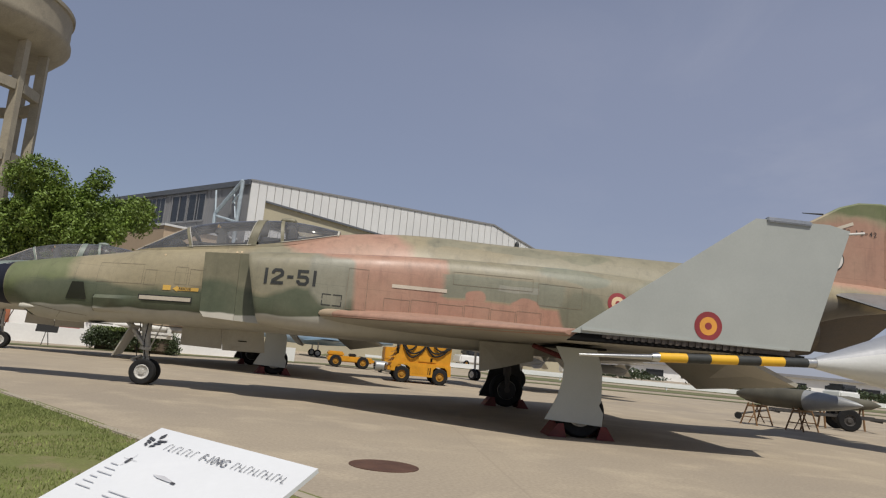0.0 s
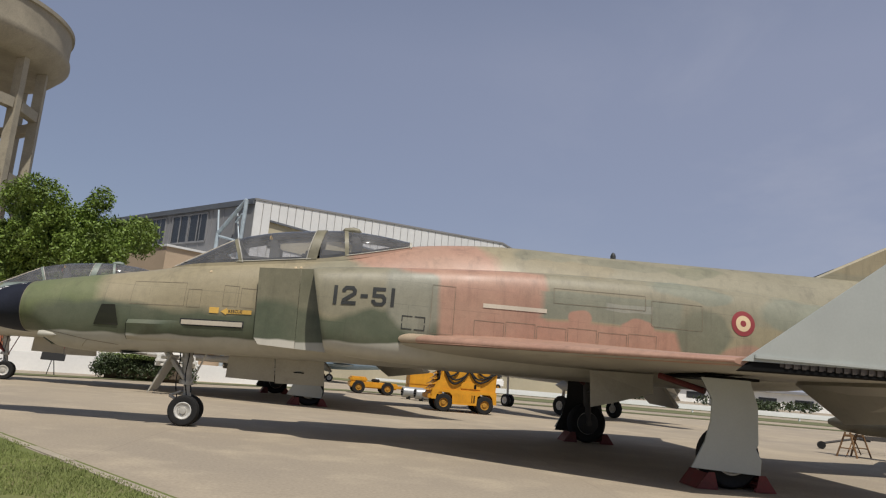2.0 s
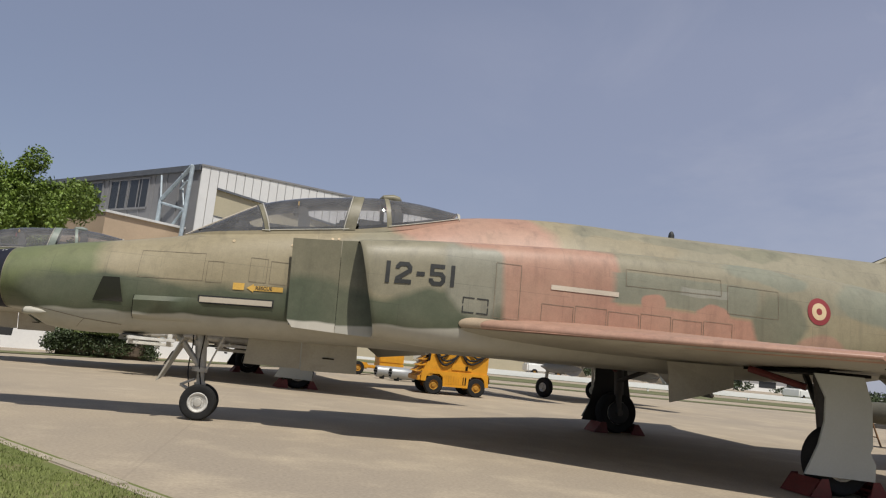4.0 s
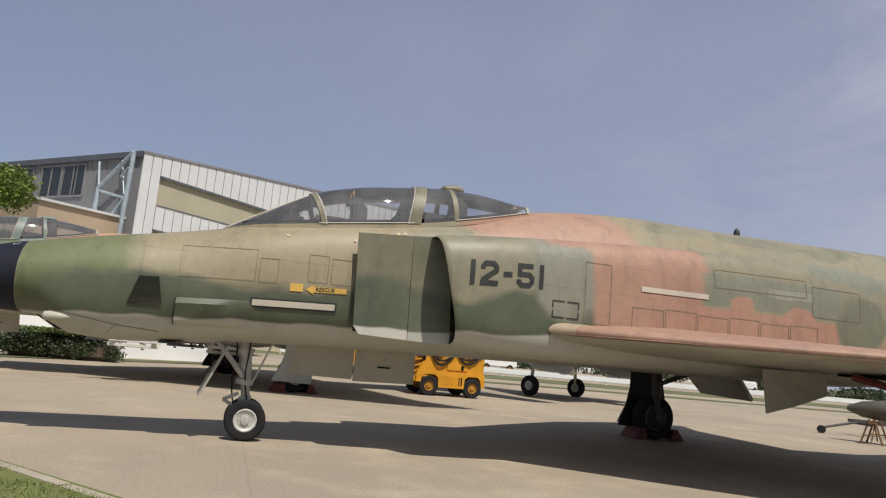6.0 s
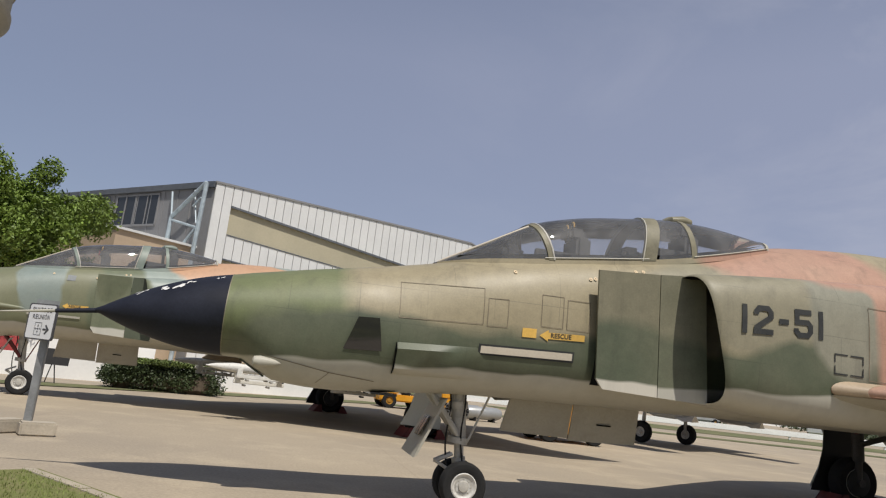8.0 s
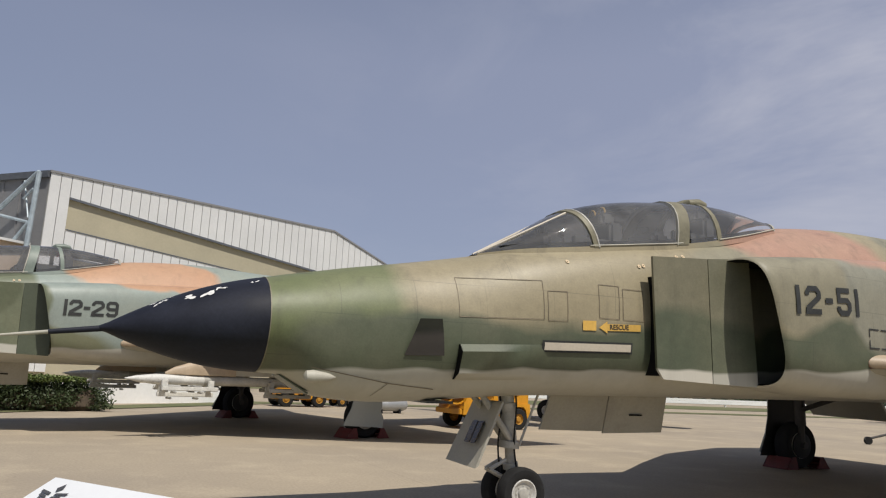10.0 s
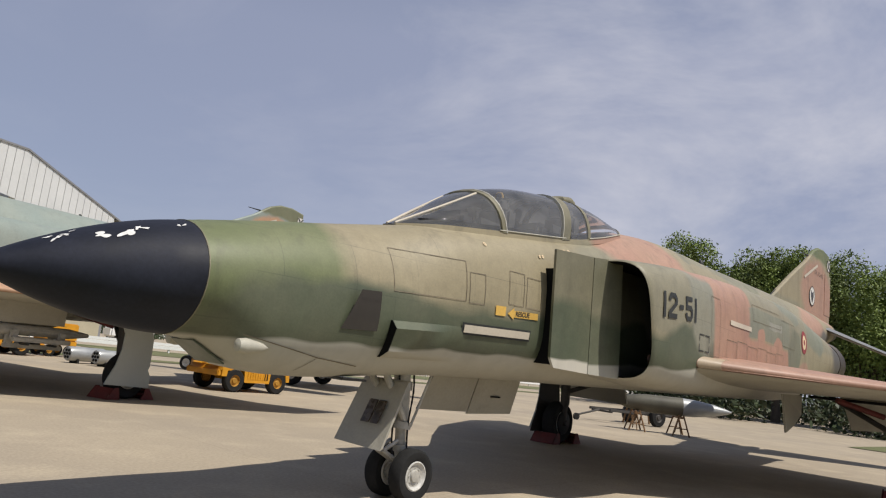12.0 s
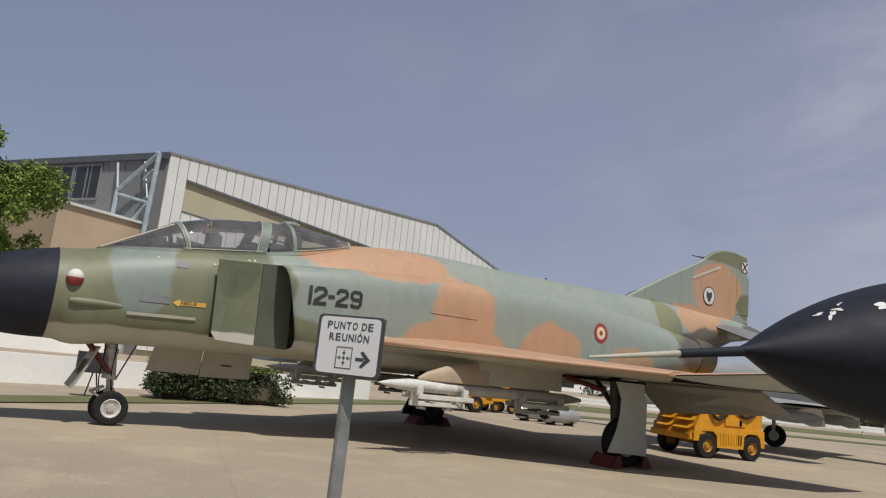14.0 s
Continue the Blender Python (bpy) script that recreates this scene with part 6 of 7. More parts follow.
def rocket_pod(x, y, turn):
    pod = thing("rocket_pod", "grey cylindrical rocket pod on a low cradle", "rocket pod", pose(x, y, 0, 0, 0, turn), "rocket pods")
    part("tube", lathe(bmesh.new(), [(0, 0.05), (0.0, 0.19), (0.05, 0.215), (1.2, 0.215), (1.35, 0.16), (1.36, 0.02)], (0, 0, 0.28), "x", 28), "store", pod)
    for k in range(7):
        a = 2 * math.pi * k / 6
        c = (0, 0, 0.28) if k == 6 else (0, 0.115 * math.cos(a), 0.28 + 0.115 * math.sin(a))
        part("tube_mouth", lathe(bmesh.new(), [(-0.012, 0.045), (0.003, 0.045)], c, "x", 12), "dark", pod)
    for q in (0.25, 1.0):
        cr = bmesh.new()
        plate(cr, [(q, -0.2, 0.0), (q, 0.2, 0.0), (q, 0.17, 0.14), (q, -0.17, 0.14)], (0.06, 0, 0))
        part("cradle", cr, "tyre", pod, smooth=False)


rocket_pod(4.35, 18.2, 14)
rocket_pod(4.8, 17.3, 14)

# long store on trestles behind the recon jet
store = thing("drop_tank", "long olive drop tank with a bare metal nose lying on trestles", "drop tank")
axis = Vector((1.6, -2.4, 0)).normalized()
tail_p = Vector((13.8, 5.05, 0.76))
q = Matrix.Translation(tail_p) @ axis.to_track_quat("X", "Z").to_matrix().to_4x4()
bm = lathe(bmesh.new(), [(0, 0.06), (0.3, 0.18), (0.8, 0.245), (1.75, 0.25), (1.77, 0.25)], (0, 0, 0), "x", 28)
bm.transform(q)
part("tank_body", bm, "store_green", store)
bm = lathe(bmesh.new(), [(1.75, 0.248), (2.1, 0.23), (2.6, 0.16), (2.95, 0.07), (3.08, 0.015)], (0, 0, 0), "x", 28)
bm.transform(q)
part("nose_cone", bm, "store", store, "bare silver nose cone")


def trestle(x, y, turn, mat_="trestle"):
    t = thing("trestle", "rusty yellow steel trestle under the tank", "trestle", pose(x, y, 0, 0, 0, turn), "trestles")
    for s in (-1, 1):
        for d in (-1, 1):
            part("leg", tube(bmesh.new(), (d * 0.22, s * 0.42, 0), (d * 0.05, s * 0.36, 0.56), 0.022, k=6), mat_, t)
        part("brace", tube(bmesh.new(), (-0.16, s * 0.4, 0.2), (0.16, s * 0.4, 0.2), 0.015, k=6), mat_, t)
        part("brace", tube(bmesh.new(), (0.0, s * 0.42, 0.05), (0.0, -s * 0.1, 0.52), 0.015, k=6), mat_, t)
    part("top_bar", box(bmesh.new(), -0.07, 0.07, -0.42, 0.42, 0.46, 0.51), mat_, t)
    return t


for d in (0.55, 1.7):
    p = tail_p + axis * d
    trestle(p.x, p.y, -56)
# two-wheeled weapon dolly behind the tank
dolly = thing("weapon_dolly", "dark steel weapon dolly on black rubber tyres", "dolly", pose(16.9, 6.1, 0, 0, 0, -20))
for y in (-0.45, 0.45):
    part("side_rail", box(bmesh.new(), -1.3, 1.5, y - 0.04, y + 0.04, 0.34, 0.42, 0.008), "gear_dark", dolly, smooth=False)
    cart_wheel(dolly, 0.55, y * 1.35, 0.3, 0.3, 0.17, "gear_dark")
for x in (-1.2, -0.2, 0.55, 1.4):
    part("cross_bar", box(bmesh.new(), x - 0.035, x + 0.035, -0.45, 0.45, 0.3, 0.36, 0.006), "gear_dark", dolly, smooth=False)
part("tow_bar", tube(bmesh.new(), (-1.3, 0, 0.36), (-2.3, 0, 0.12), 0.03, k=8), "gear_dark", dolly)
part("caster", lathe(bmesh.new(), [(-0.04, 0.03), (-0.04, 0.1), (0.04, 0.1), (0.04, 0.03)], (-2.2, 0, 0.1), "y", 16), "tyre", dolly)
for y in (-0.3, 0.3):
    part("cradle_arm", tube(bmesh.new(), (0.3, y, 0.42), (0.3, y * 1.2, 0.62), 0.025, k=6), "gear_dark", dolly)

small = thing("bomb", "dark green bomb on a low stand", "bomb")
bm = lathe(bmesh.new(), [(0, 0.02), (0.4, 0.17), (1.2, 0.2), (1.9, 0.13), (2.2, 0.02)], (16.6, 6.2, 0.75), "x", 22)
part("casing", bm, "store_green", small)
for x in (17.0, 18.2):
    part("stand_leg", tube(bmesh.new(), (x, 6.05, 0), (x, 6.15, 0.62), 0.03, k=6), "trestle", small)
    part("stand_leg", tube(bmesh.new(), (x, 6.4, 0), (x, 6.25, 0.62), 0.03, k=6), "trestle", small)

# grey jet parked further back
grey = thing("grey_jet", "pale grey jet parked beyond the camouflaged pair", "fighter jet", pose(7.9, 21.0, 0, 0, 0, -60))
gt = bend([(0, 1.6, 1.66, 0.03), (1.2, 1.38, 2.0, 0.32), (3.0, 1.22, 2.35, 0.5), (5.0, 1.15, 2.5, 0.7), (8.5, 1.2, 2.4, 0.7), (11.5, 1.4, 2.2, 0.45)])
rings = []
for x in np.linspace(0, 11.5, 30):
    zb, zt, w = gt(x)
    rings.append(oval(x, 0, zb, zt, (zb + zt) / 2, w, 2.2, 2.4, 28))
part("fuselage", loft(bmesh.new(), rings), "jet_grey", grey)
for s in (-1, 1):
    up, lo = wing_skins([(4.0, 5.2, s * 0.5, 1.42, 0.3), (7.9, 1.5, s * 2.7, 1.36, 0.08)])
    wg = part("wing", up, "jet_grey", grey)
    part("wing_underside", lo, "jet_grey", wg)
    part("gear_leg", tube(bmesh.new(), (6.6, s * 1.3, 1.4), (6.6, s * 1.4, 0.35), 0.06), "gear", grey)
    wheel(grey, 6.6, s * 1.46, 0.35, 0.35, 0.22, 0.45)
    tank = bmesh.new()
    lathe(tank, [(0, 0.02), (0.4, 0.18), (1.1, 0.2), (1.5, 0.16), (1.75, 0.02)], (7.1, s * 2.3, 1.08), "x", 20)
    tk = part("wing_tank", tank, "jet_grey", grey)
    cone = bmesh.new()
    for k in range(4):
        a = math.pi / 2 * k + math.pi / 4
        plate(cone, [(8.1, s * 2.3 + 0.16 * math.cos(a), 1.08 + 0.16 * math.sin(a)), (8.6, s * 2.3 + 0.34 * math.cos(a), 1.08 + 0.34 * math.sin(a)), (8.85, s * 2.3 + 0.3 * math.cos(a), 1.08 + 0.3 * math.sin(a)), (8.85, s * 2.3, 1.08)], (0, 0.015, 0))
    part("fins", cone, "white", tk, smooth=False)
part("nose_leg", tube(bmesh.new(), (2.0, 0, 1.3), (2.05, 0, 0.28), 0.05), "gear", grey)
wheel(grey, 2.05, -0.12, 0.26, 0.26, 0.13)
wheel(grey, 2.05, 0.12, 0.26, 0.26, 0.13)
part("fin", plate(bmesh.new(), [(8.6, -0.03, 2.3), (11.4, -0.03, 2.1), (11.5, -0.03, 3.6), (10.6, -0.03, 3.6)], (0, 0.06, 0)), "jet_grey", grey, smooth=False)

# pale blue jet far across the apron, nose towards the walker's left
blue_jet = thing("blue_jet", "pale blue jet trainer parked far across the apron", "jet trainer", pose(-4.3, 40.0, 0, 0, 0, 12))
bt = bend([(0, 1.35, 1.41, 0.03), (0.8, 1.1, 1.7, 0.28), (2.2, 0.9, 2.0, 0.48), (4.5, 0.85, 2.05, 0.6), (7.5, 1.0, 1.9, 0.5), (10.5, 1.35, 1.75, 0.2)])
rings = []
for x in np.linspace(0, 10.5, 26):
    zb, zt, w = bt(x)
    rings.append(oval(x, 0, zb, zt, (zb + zt) / 2, w, 2.1, 2.2, 24))
part("fuselage", loft(bmesh.new(), rings), "pale_blue", blue_jet)
part("canopy", loft(bmesh.new(), [oval(x, 0, 1.7, zt, 1.75, w, 2, 2, 18) for x, zt, w in ((1.7, 1.85, 0.1), (2.1, 2.25, 0.3), (3.2, 2.45, 0.36), (4.2, 2.3, 0.3), (4.8, 1.95, 0.1))]), "window", blue_jet, "dark glazed canopy")
for s in (-1, 1):
    up, lo = wing_skins([(3.6, 2.4, s * 0.4, 1.1, 0.22), (4.2, 1.4, s * 5.0, 1.25, 0.1)])
    wg = part("wing", up, "pale_blue", blue_jet)
    part("wing_underside", lo, "pale_blue", wg)
    part("gear_leg", tube(bmesh.new(), (4.6, s * 1.5, 1.15), (4.6, s * 1.5, 0.28), 0.05), "gear", blue_jet)
    wheel(blue_jet, 4.6, s * 1.55, 0.27, 0.27, 0.15)
part("nose_leg", tube(bmesh.new(), (1.3, 0, 1.1), (1.3, 0, 0.22), 0.04), "gear", blue_jet)
wheel(blue_jet, 1.3, 0, 0.22, 0.22, 0.13)
part("fin", plate(bmesh.new(), [(8.6, -0.04, 1.8), (10.5, -0.04, 1.7), (10.6, -0.04, 3.3), (9.9, -0.04, 3.3)], (0, 0.08, 0)), "pale_blue", blue_jet, smooth=False)

# bomb racks under the fighter's wings
for s in (-1, 1):
    rack = thing("bomb_rack", "white and grey multiple bomb rack on a wing pylon", "bomb rack", JET_B, "bomb racks")
    py = bmesh.new()
    y0, y1 = s * 2.1 - 0.07, s * 2.1 + 0.07
    plate(py, [(4.55, y0, 1.45), (4.6, y0, 1.03), (6.25, y0, 1.05), (6.25, y0, 1.45)], (0, 0.14, 0))
    pyl = part("pylon", py, "wing_under", rack, smooth=False)
    fr = bmesh.new()
    rings = []
    for x, h_, w_ in ((3.55, 0.03, 0.02), (3.7, 0.12, 0.05), (4.0, 0.22, 0.08), (4.4, 0.30, 0.09), (4.75, 0.32, 0.09)):
        rings.append(oval(x, s * 2.1, 1.02, 1.03 + h_, 1.03, w_, 2.2, 2.2, 18))
    part("pylon_nose", loft(fr, rings), "root_cap", pyl)
    beam = bmesh.new()
    lathe(beam, [(2.92, 0.005), (3.1, 0.05), (3.4, 0.085), (4.2, 0.085)], (0, s * 2.1, 0.94), "x", 16)
    part("beam_nose", beam, "rack", rack, "chipped white rack nose")
    beam = bmesh.new()
    lathe(beam, [(4.2, 0.085), (6.4, 0.08), (6.75, 0.03)], (0, s * 2.1, 0.94), "x", 16)
    part("beam", beam, "gear", rack)
    for xa, mat_ in ((3.45, "rack"), (5.35, "gear")):
        for dy, dz in ((-0.2, 0.8), (0.2, 0.8), (0.0, 0.7)):
            b = bmesh.new()
            box(b, xa, xa + 0.95, s * 2.1 + dy - 0.03, s * 2.1 + dy + 0.03, dz - 0.035, dz + 0.035, 0.01)
            box(b, xa + 0.02, xa + 0.12, s * 2.1 + dy * 0.6 - 0.035, s * 2.1 + dy * 0.6 + 0.035, dz, 0.94, 0.01)
            box(b, xa + 0.8, xa + 0.9, s * 2.1 + dy * 0.6 - 0.035, s * 2.1 + dy * 0.6 + 0.035, dz, 0.94, 0.01)
            sb = part("ejector", b, mat_, rack)
            for k in range(2):
                tb = tube(bmesh.new(), (xa + 0.2 + 0.45 * k, s * 2.1 + dy - 0.1, dz - 0.06), (xa + 0.2 + 0.45 * k, s * 2.1 + dy + 0.1, dz - 0.06), 0.02, k=6)
                part("sway_brace", tb, "marking" if mat_ == "gear" else "gear", sb)

# white-nosed interceptor beside the start of the walk
ship = thing("interceptor_jet", "interceptor jet with a white nose cone and striped pitot boom", "fighter jet")
tip, root = Vector((4.93, -9.62, 1.085)), Vector((6.31, -9.53, 1.165))
way = root - tip
on = lambda f: tip + way * f
part("boom_tip", tube(bmesh.new(), on(0), on(0.30), 0.006, 0.015, 12), "alu", ship)
part("boom_collar", tube(bmesh.new(), on(0.295), on(0.325), 0.02, 0.025, 14), "alu", ship)
for i, f in enumerate((0.325, 0.44, 0.54, 0.655, 0.755, 0.86)):
    part("boom_band", tube(bmesh.new(), on(f), on((0.44, 0.54, 0.655, 0.755, 0.86, 0.965)[i]), 0.026, 0.026, 16), "probe_yellow" if i % 2 == 0 else "marking", ship)
part("boom_socket", tube(bmesh.new(), on(0.965), on(1.02), 0.026, 0.03, 16), "alu", ship)
u = way.normalized()
qx = Matrix.Translation(root) @ u.to_track_quat("X", "Z").to_matrix().to_4x4()
prof = bend([(0, 0.03), (0.4, 0.135), (1.0, 0.29), (1.8, 0.44), (3.0, 0.56), (5.0, 0.68), (9.0, 0.78), (14.0, 0.62)])
low, high = bmesh.new(), bmesh.new()
for bm, top in ((low, False), (high, True)):
    rows = []
    for x in np.linspace(0, 14, 44):
        r = prof(x)[0]
        rows.append([bm.verts.new(qx @ Vector((x, r * math.cos(a), r * math.sin(a) + (x * 0.04)))) for a in np.linspace(radians(25), radians(155), 13) + (0 if top else 0)] if top else
                    [bm.verts.new(qx @ Vector((x, r * math.cos(a), r * math.sin(a) + (x * 0.04)))) for a in np.linspace(radians(155), radians(385), 21)])
    for a, b in zip(rows, rows[1:]):
        for i in range(len(a) - 1):
            bm.faces.new((a[i], a[i + 1], b[i + 1], b[i]))
part("nose_underside", low, "f104", ship, "glossy white lower nose")
part("nose_top", high, "f104_grey", ship, "grey upper nose")
for s in (-1, 1):
    up, lo = wing_skins([(13.4, 3.4, -9.5 + s * 0.6, 1.9, 0.12), (14.3, 1.8, -9.5 + s * 2.9, 1.6, 0.06)])
    w_ = part("wing", up, "f104_grey", ship)
    part("wing_underside", lo, "f104", w_)
for x, y in ((10.3, -9.3), (15.2, -10.6), (15.2, -8.0)):
    part("gear_leg", tube(bmesh.new(), (x, y, 0.3), (x, y * 0.8 - 9.4 * 0.2, 1.4), 0.06), "gear", ship)
    wheel(ship, x, y, 0.3, 0.3, 0.2)


# ---- boards and signs ----
def info_board(tl, tr, drop, label, title):
    """A tilted information board on two legs; tl and tr are its upper corners, drop runs down its face."""
    tl, tr, drop = Vector(tl), Vector(tr), Vector(drop)
    across = tr - tl
    nrm = across.cross(drop).normalized()
    nrm = nrm if nrm.z > 0 else -nrm
    ob = thing("information_board", label, "information board", None, "information boards")
    panel = part("panel", plate(bmesh.new(), [tl, tr, tr + drop, tl + drop], -nrm * 0.012), "board", ob, smooth=False)
    at = lambda a, b, h=0.003: tl + across * a + drop * b + nrm * h
    bar = lambda a, b, c, d, mat_="ink_grey": part("print", plate(bmesh.new(), [at(a, b), at(c, b), at(c, d), at(a, d)], nrm * 0.0006), mat_, panel, smooth=False)
    for k in range(2):
        leg = tube(bmesh.new(), tl + across * (0.25 + 0.5 * k) + drop * 0.6 - nrm * 0.012, (tl + across * (0.25 + 0.5 * k) + drop * 0.7) * 1.0 - Vector((0, 0, (tl + across * (0.25 + 0.5 * k) + drop * 0.7).z - 0.02)), 0.022, k=8)
        part("leg", leg, "post", ob)
    # badge: wings and shield as plain shapes
    for s in (-1, 1):
        for k in range(3):
            part("print", plate(bmesh.new(), [at(0.095 + s * 0.012, 0.13 + 0.03 * k), at(0.095 + s * (0.06 - 0.012 * k), 0.115 + 0.03 * k), at(0.095 + s * (0.058 - 0.012 * k), 0.135 + 0.03 * k), at(0.095 + s * 0.012, 0.15 + 0.03 * k)], nrm * 0.0006), "ink", panel, smooth=False)
    part("print", plate(bmesh.new(), [at(0.095, 0.05), at(0.108, 0.09), at(0.095, 0.12), at(0.082, 0.09)], nrm * 0.0006), "ink", panel, smooth=False)
    if title:
        part("title", lettering(bmesh.new(), title, lambda a, b: at(0.44 + 0.16 * a, 0.205 - 0.07 * b, 0.0042)), "ink_mid", panel)
        for k in range(7):
            bar(0.20 + 0.03 * k, 0.14, 0.2022 + 0.03 * k, 0.2, "ink_mid")
            bar(0.203 + 0.03 * k, 0.135 + 0.058 * (k % 2), 0.216 + 0.03 * k, 0.1395 + 0.058 * (k % 2), "ink_mid")
        for k in range(12):
            bar(0.635 + 0.026 * k, 0.14, 0.6372 + 0.026 * k, 0.2, "ink_mid")
            bar(0.638 + 0.026 * k, 0.135 + 0.029 * (k % 3), 0.65 + 0.026 * k, 0.1395 + 0.029 * (k % 3), "ink_mid")
    for k in range(6):
        bar(0.06, 0.42 + 0.045 * k, 0.11 + 0.025 * (k % 3), 0.427 + 0.045 * k)
        bar(0.26, 0.62 + 0.04 * k, 0.40 - 0.02 * (k % 2), 0.627 + 0.04 * k)
    bar(0.121, 0.30, 0.123, 0.42)
    bar(0.08, 0.353, 0.17, 0.356)
    part("print", plate(bmesh.new(), [at(0.115, 0.34), at(0.13, 0.34), at(0.13, 0.39), at(0.115, 0.39)], nrm * 0.0008), "ink", panel, smooth=False)
    part("print", plate(bmesh.new(), [at(0.34, 0.415), at(0.40, 0.40), at(0.47, 0.42), at(0.49, 0.435), at(0.38, 0.43)], nrm * 0.0006), "ink_grey", panel, smooth=False)
    bar(0.47, 0.425, 0.495, 0.44, "ink")
    return ob


info_board((3.23, -11.06, 0.72), (3.72, -11.43, 0.70), (-0.24, -0.37, -0.19), "white tilted information board on the lawn about the interceptor", "F-104G")
info_board((-3.54, -3.77, 0.905), (-3.08, -4.28, 0.885), (-0.30, -0.27, -0.19), "white tilted information board by the lawn edge", "")

# meeting point sign
SX, SY, SZ = -4.69, 2.60, 1.335
nx = Vector((-0.643, -0.766, 0))
ax = Vector((0.766, -0.643, 0))
sign = thing("meeting_point_sign", "white meeting point sign with black lettering on a grey post", "sign")
pl = lambda a, b, h=0.0: Vector((SX, SY, SZ)) + ax * a + Vector((0, 0, b)) + nx * h


def rounded(w, hgt, r, h):
    pts = []
    for cx, cz, a0 in ((w - r, hgt - r, 0), (-w + r, hgt - r, 90), (-w + r, -hgt + r, 180), (w - r, -hgt + r, 270)):
        for i in range(5):
            a = radians(a0 + 22.5 * i)
            pts.append(pl(cx + r * math.cos(a), cz + r * math.sin(a), h))
    return pts


bm = bmesh.new()
plate(bm, rounded(0.268, 0.218, 0.035, 0.03), -nx * 0.02)
edge = part("sign_edge", bm, "ink", sign)
bm = bmesh.new()
plate(bm, rounded(0.243, 0.203, 0.03, 0.0325), -nx * 0.01)
face = part("sign_face", bm, "board", sign)
def sign_word(word, x0, x1, z0, z1):
    wide_ = [0.45 if c == " " else (0.35 if c == "I" else 1.0) for c in word]
    step, at_ = (x1 - x0) / sum(wide_), x0
    for c, w_ in zip(word, wide_):
        if c != " ":
            a, b, top_ = at_ + 0.1 * step, at_ + (w_ - 0.1) * step, z1 + (0.3 * (z1 - z0) if c == "Ó" else 0)
            if c == "I":
                a, b = at_ + 0.1 * step, at_ + 0.25 * step
            part("letter", lettering(bmesh.new(), c, lambda u, v: pl(a + (b - a) * u, z0 + (top_ - z0) * v, 0.035), 0.015), "ink", face)
        at_ += w_ * step


sign_word("PUNTO DE", -0.19, 0.19, 0.115, 0.17)
sign_word("REUNIÓN", -0.165, 0.165, 0.03, 0.085)
fr = lambda a, b, c, d: part("pictogram", plate(bmesh.new(), [pl(a, b, 0.0335), pl(c, b, 0.0335), pl(c, d, 0.0335), pl(a, d, 0.0335)], nx * 0.001), "ink", face, smooth=False)
for q in ((-0.09, -0.165, -0.084, -0.01), (0.034, -0.165, 0.04, -0.01), (-0.09, -0.165, 0.04, -0.159), (-0.09, -0.016, 0.04, -0.01), (0.07, -0.102, 0.135, -0.078), (-0.034, -0.098, -0.016, -0.078)):
    fr(*q)
for dx, dz in ((1, 0), (-1, 0), (0, 1), (0, -1)):
    c = (-0.025, -0.088)
    fr(c[0] + dx * 0.05 - 0.004 - abs(dz) * 0.0, c[1] + dz * 0.05 - 0.004, c[0] + dx * 0.05 + 0.004, c[1] + dz * 0.05 + 0.004)
    part("pictogram", plate(bmesh.new(), [pl(c[0] + dx * 0.018, c[1] + dz * 0.018, 0.0335), pl(c[0] + dx * 0.04 + dz * 0.014, c[1] + dz * 0.04 + dx * 0.014, 0.0335), pl(c[0] + dx * 0.04 - dz * 0.014, c[1] + dz * 0.04 - dx * 0.014, 0.0335)], nx * 0.001), "ink", face, smooth=False)
part("arrow", plate(bmesh.new(), [pl(0.19, -0.09, 0.0335), pl(0.125, -0.03, 0.0335), pl(0.105, -0.04, 0.0335), pl(0.145, -0.09, 0.0335), pl(0.105, -0.14, 0.0335), pl(0.125, -0.15, 0.0335)], nx * 0.001), "ink", face, smooth=False)
part("post", box(bmesh.new(), SX - 0.005, SX + 0.085, SY + 0.05, SY + 0.13, 0, SZ + 0.1, 0.008), "post", sign)
for dx, dy, a in ((0.17, 0.05, 25), (-0.2, 0.1, 60)):
    solid("concrete_block", box(bmesh.new(), -0.2, 0.2, -0.11, 0.11, 0, 0.16, 0.02), "block", "broken concrete block holding the foot of the sign post", "concrete block", "concrete blocks", m=pose(SX + dx, SY + dy, 0, 0, 0, a))

solid("manhole_cover", lathe(bmesh.new(), [(0.0, 0.31), (0.006, 0.31), (0.008, 0.29), (0.006, 0.28), (0.008, 0.27), (0.009, 0.02)], (4.09, -6.83, 0), "z", 40), "rust", "rusty brown round manhole cover set in the concrete", "manhole cover")

# small black board on an easel before the low wall
easel = thing("notice_board", "small black notice board on a steel easel", "notice board", pose(-7.4, 13.5, 0, 0, 0, 8))
bm = bmesh.new()
plate(bm, [(-0.36, -0.05, 0.48), (0.36, -0.05, 0.48), (0.36, 0.12, 0.88), (-0.36, 0.12, 0.88)], (0, 0.02, 0.01))
part("panel", bm, "hose", easel, smooth=False)
for s in (-1, 1):
    part("leg", tube(bmesh.new(), (s * 0.12, 0.0, 0), (s * 0.02, 0.02, 0.55), 0.015, k=6), "hose", easel)

# low white wall, far buildings, rails and bushes
wall_dir = (Vector((-7.0, 17.3, 0)) - Vector((-9.9, 15.4, 0))).normalized()
A0, A1 = Vector((-9.9, 15.4, 0)) - wall_dir * 22, Vector((-7.0, 17.3, 0)) + wall_dir * 9
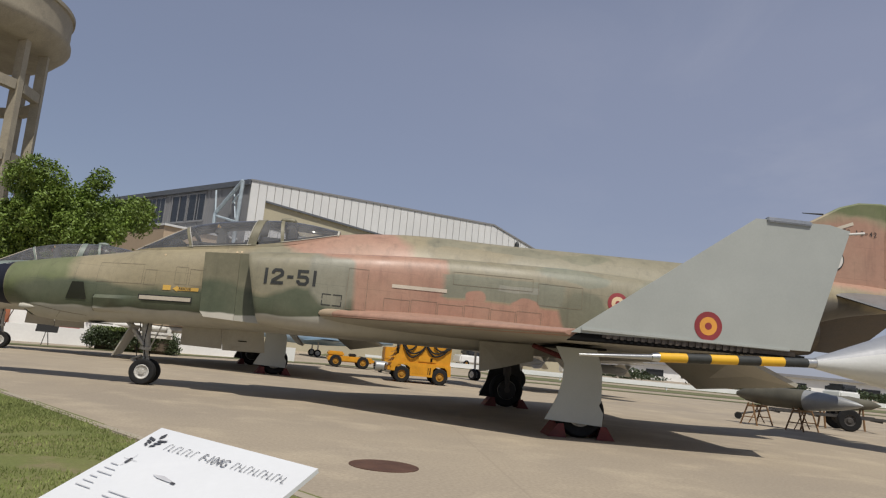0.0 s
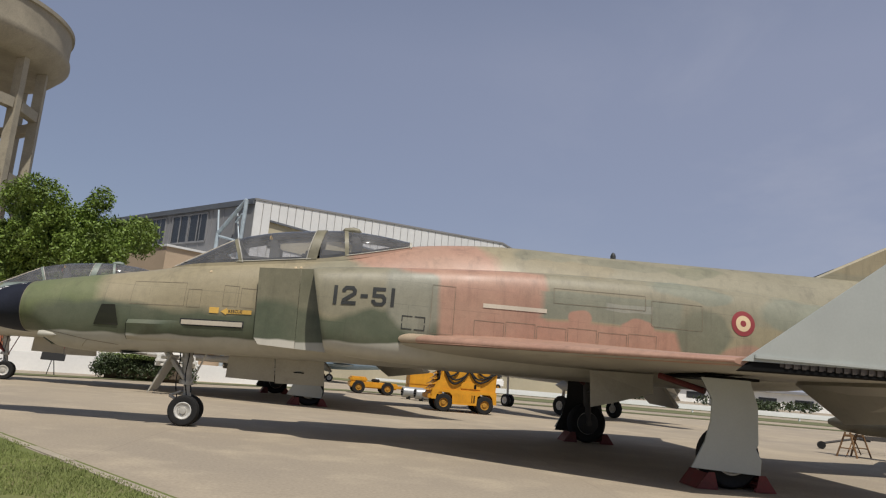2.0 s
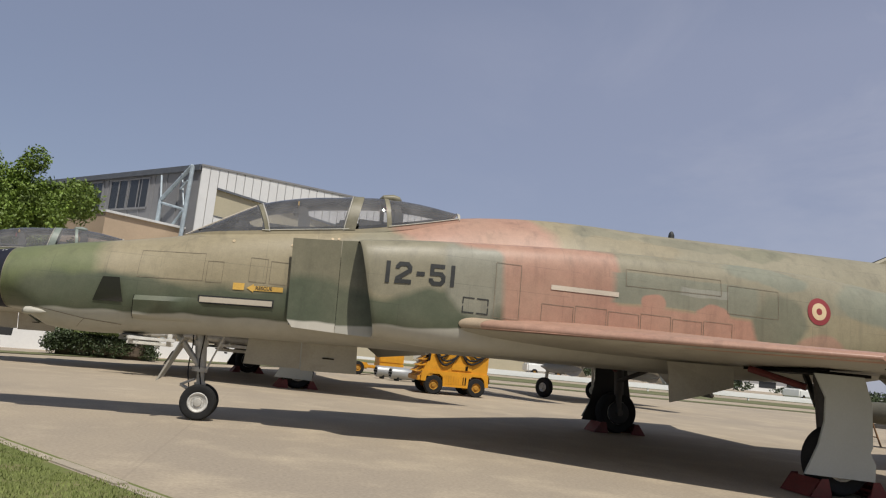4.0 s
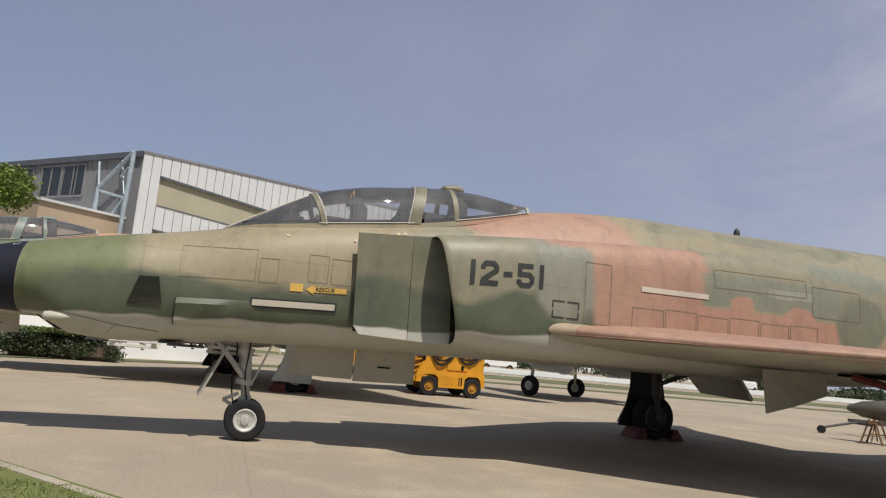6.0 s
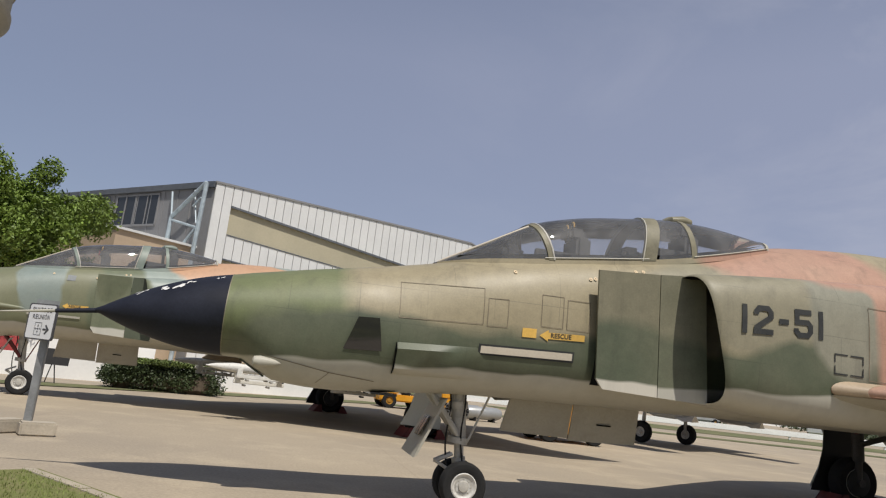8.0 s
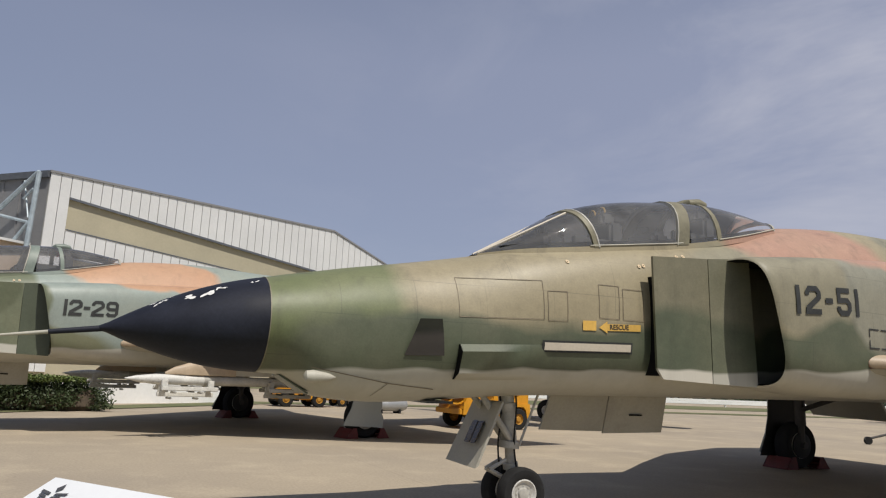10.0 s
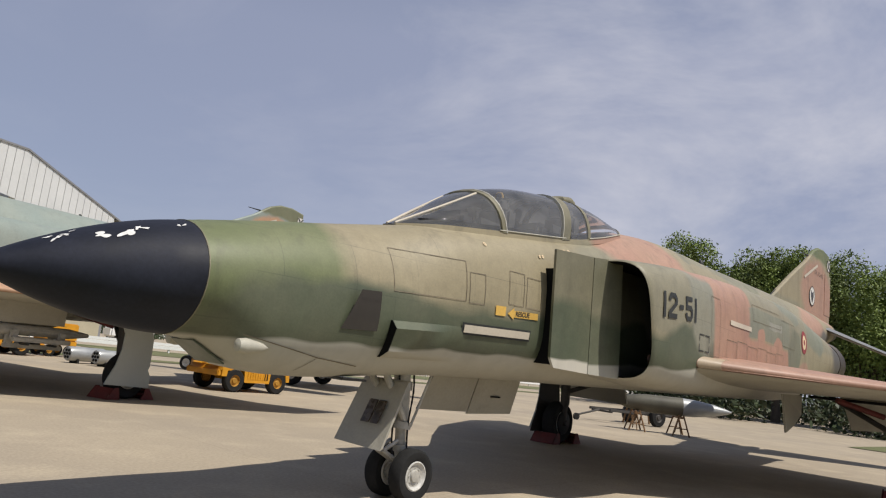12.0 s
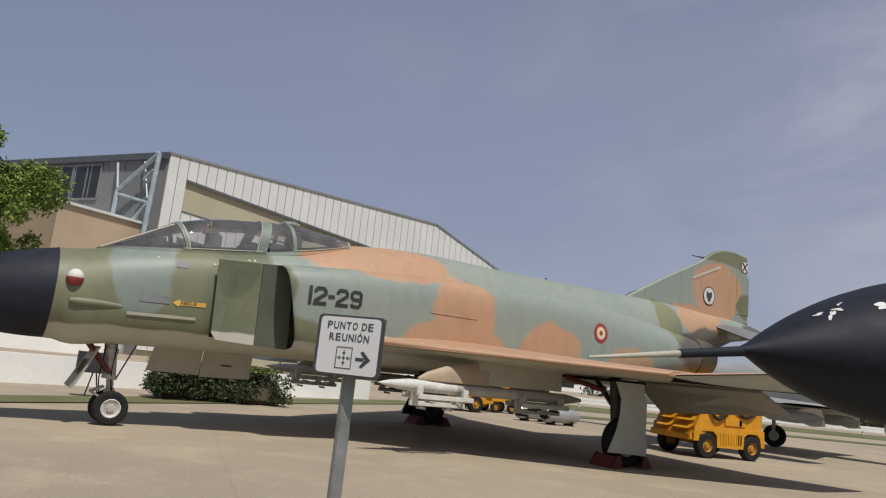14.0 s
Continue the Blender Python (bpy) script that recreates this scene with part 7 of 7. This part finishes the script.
side_n = Vector((-wall_dir.y, wall_dir.x, 0)) * 0.3
solid("low_wall", plate(bmesh.new(), [A0, A1, A1 + side_n, A0 + side_n], (0, 0, 0.66)), "whitewall", "low whitewashed wall along the grass verge", "wall", kind="structure", smooth=False)
white_b = thing("far_building", "long white building with coloured banners beyond the wall", "building")
bm = bmesh.new()
plate(bm, [(-60, 30, 0), (-10, 47, 0), (-12, 53, 0), (-62, 36, 0)], (0, 0, 3.2))
wb = part("wall", bm, "whitewall", white_b, smooth=False)
for k, mt in enumerate(("blue", "far_red", "blue", "brick_red", "far_red")):
    s = 0.45 + 0.09 * k
    p = Vector((-60 + 50 * s, 30 + 17 * s - 0.06, 0))
    part("banner", plate(bmesh.new(), [p, p + Vector((1.6, 0.54, 0)), p + Vector((1.6, 0.54, 2.2)), p + Vector((0, 0, 2.2))], (0.02, -0.06, 0)), mt, wb, smooth=False)
for yy, x0, x1 in ((37.5, 10, 90), (50.0, 4, 110)):
    rail = thing("rail_fence", "low white rail along the taxiway", "fence", None, "rail fences")
    part("rail", box(bmesh.new(), x0, x1, yy, yy + 0.2, 0.22, 0.42), "whitewall", rail)
    for k in range(int((x1 - x0) / 8)):
        part("post", box(bmesh.new(), x0 + 8 * k, x0 + 8 * k + 0.1, yy + 0.05, yy + 0.15, 0, 0.3), "whitewall", rail)
far_b = thing("far_hangar", "low pale building on the far side of the airfield", "building", pose(70, 150, 0, 0, 0, -12))
fb = part("wall", box(bmesh.new(), -60, 60, 0, 12, 0, 3.6), "whitewall", far_b)
part("roof", box(bmesh.new(), -61, 61, -1, 13, 3.6, 4.2), "greywall", far_b)
for k in range(14):
    part("window", box(bmesh.new(), -56 + 8 * k, -52 + 8 * k, -0.05, 0.05, 0.9, 2.4), "window", fb)
bushes = thing("far_bushes", "line of dark bushes and low trees at the airfield edge", "bushes", None, "", "stuff")
rng = random.Random(77)
clumps = []
for k in range(130):
    a = radians(rng.uniform(-55, 75))
    d = rng.uniform(95, 135)
    clumps.append((d * math.sin(a), d * math.cos(a), rng.uniform(0.4, 1.1), rng.uniform(2, 4.5), 2.0, rng.uniform(0.5, 1.1)))
foliage("bush_leaves", "hedge", clumps, 36000, 0.28, 78, bushes)["kind"] = "stuff"
for k, (x, y, mt) in enumerate(((27, 62, "whitewall"), (40, 58, "jet_grey"), (16, 66, "whitewall"), (52, 55, "whitewall"))):
    van = thing("parked_van", "small van parked far across the apron", "van", pose(x, y, 0, 0, 0, 10 * k), "parked vans")
    part("body", box(bmesh.new(), -2.1, 2.1, -0.9, 0.9, 0.35, 1.25, 0.15), mt, van)
    part("cab", box(bmesh.new(), -1.3, 1.9, -0.85, 0.85, 1.2, 1.9, 0.2), "window", van)
    for wx in (-1.3, 1.3):
        for wy in (-0.85, 0.85):
            cart_wheel(van, wx, wy, 0.34, 0.34, 0.22)
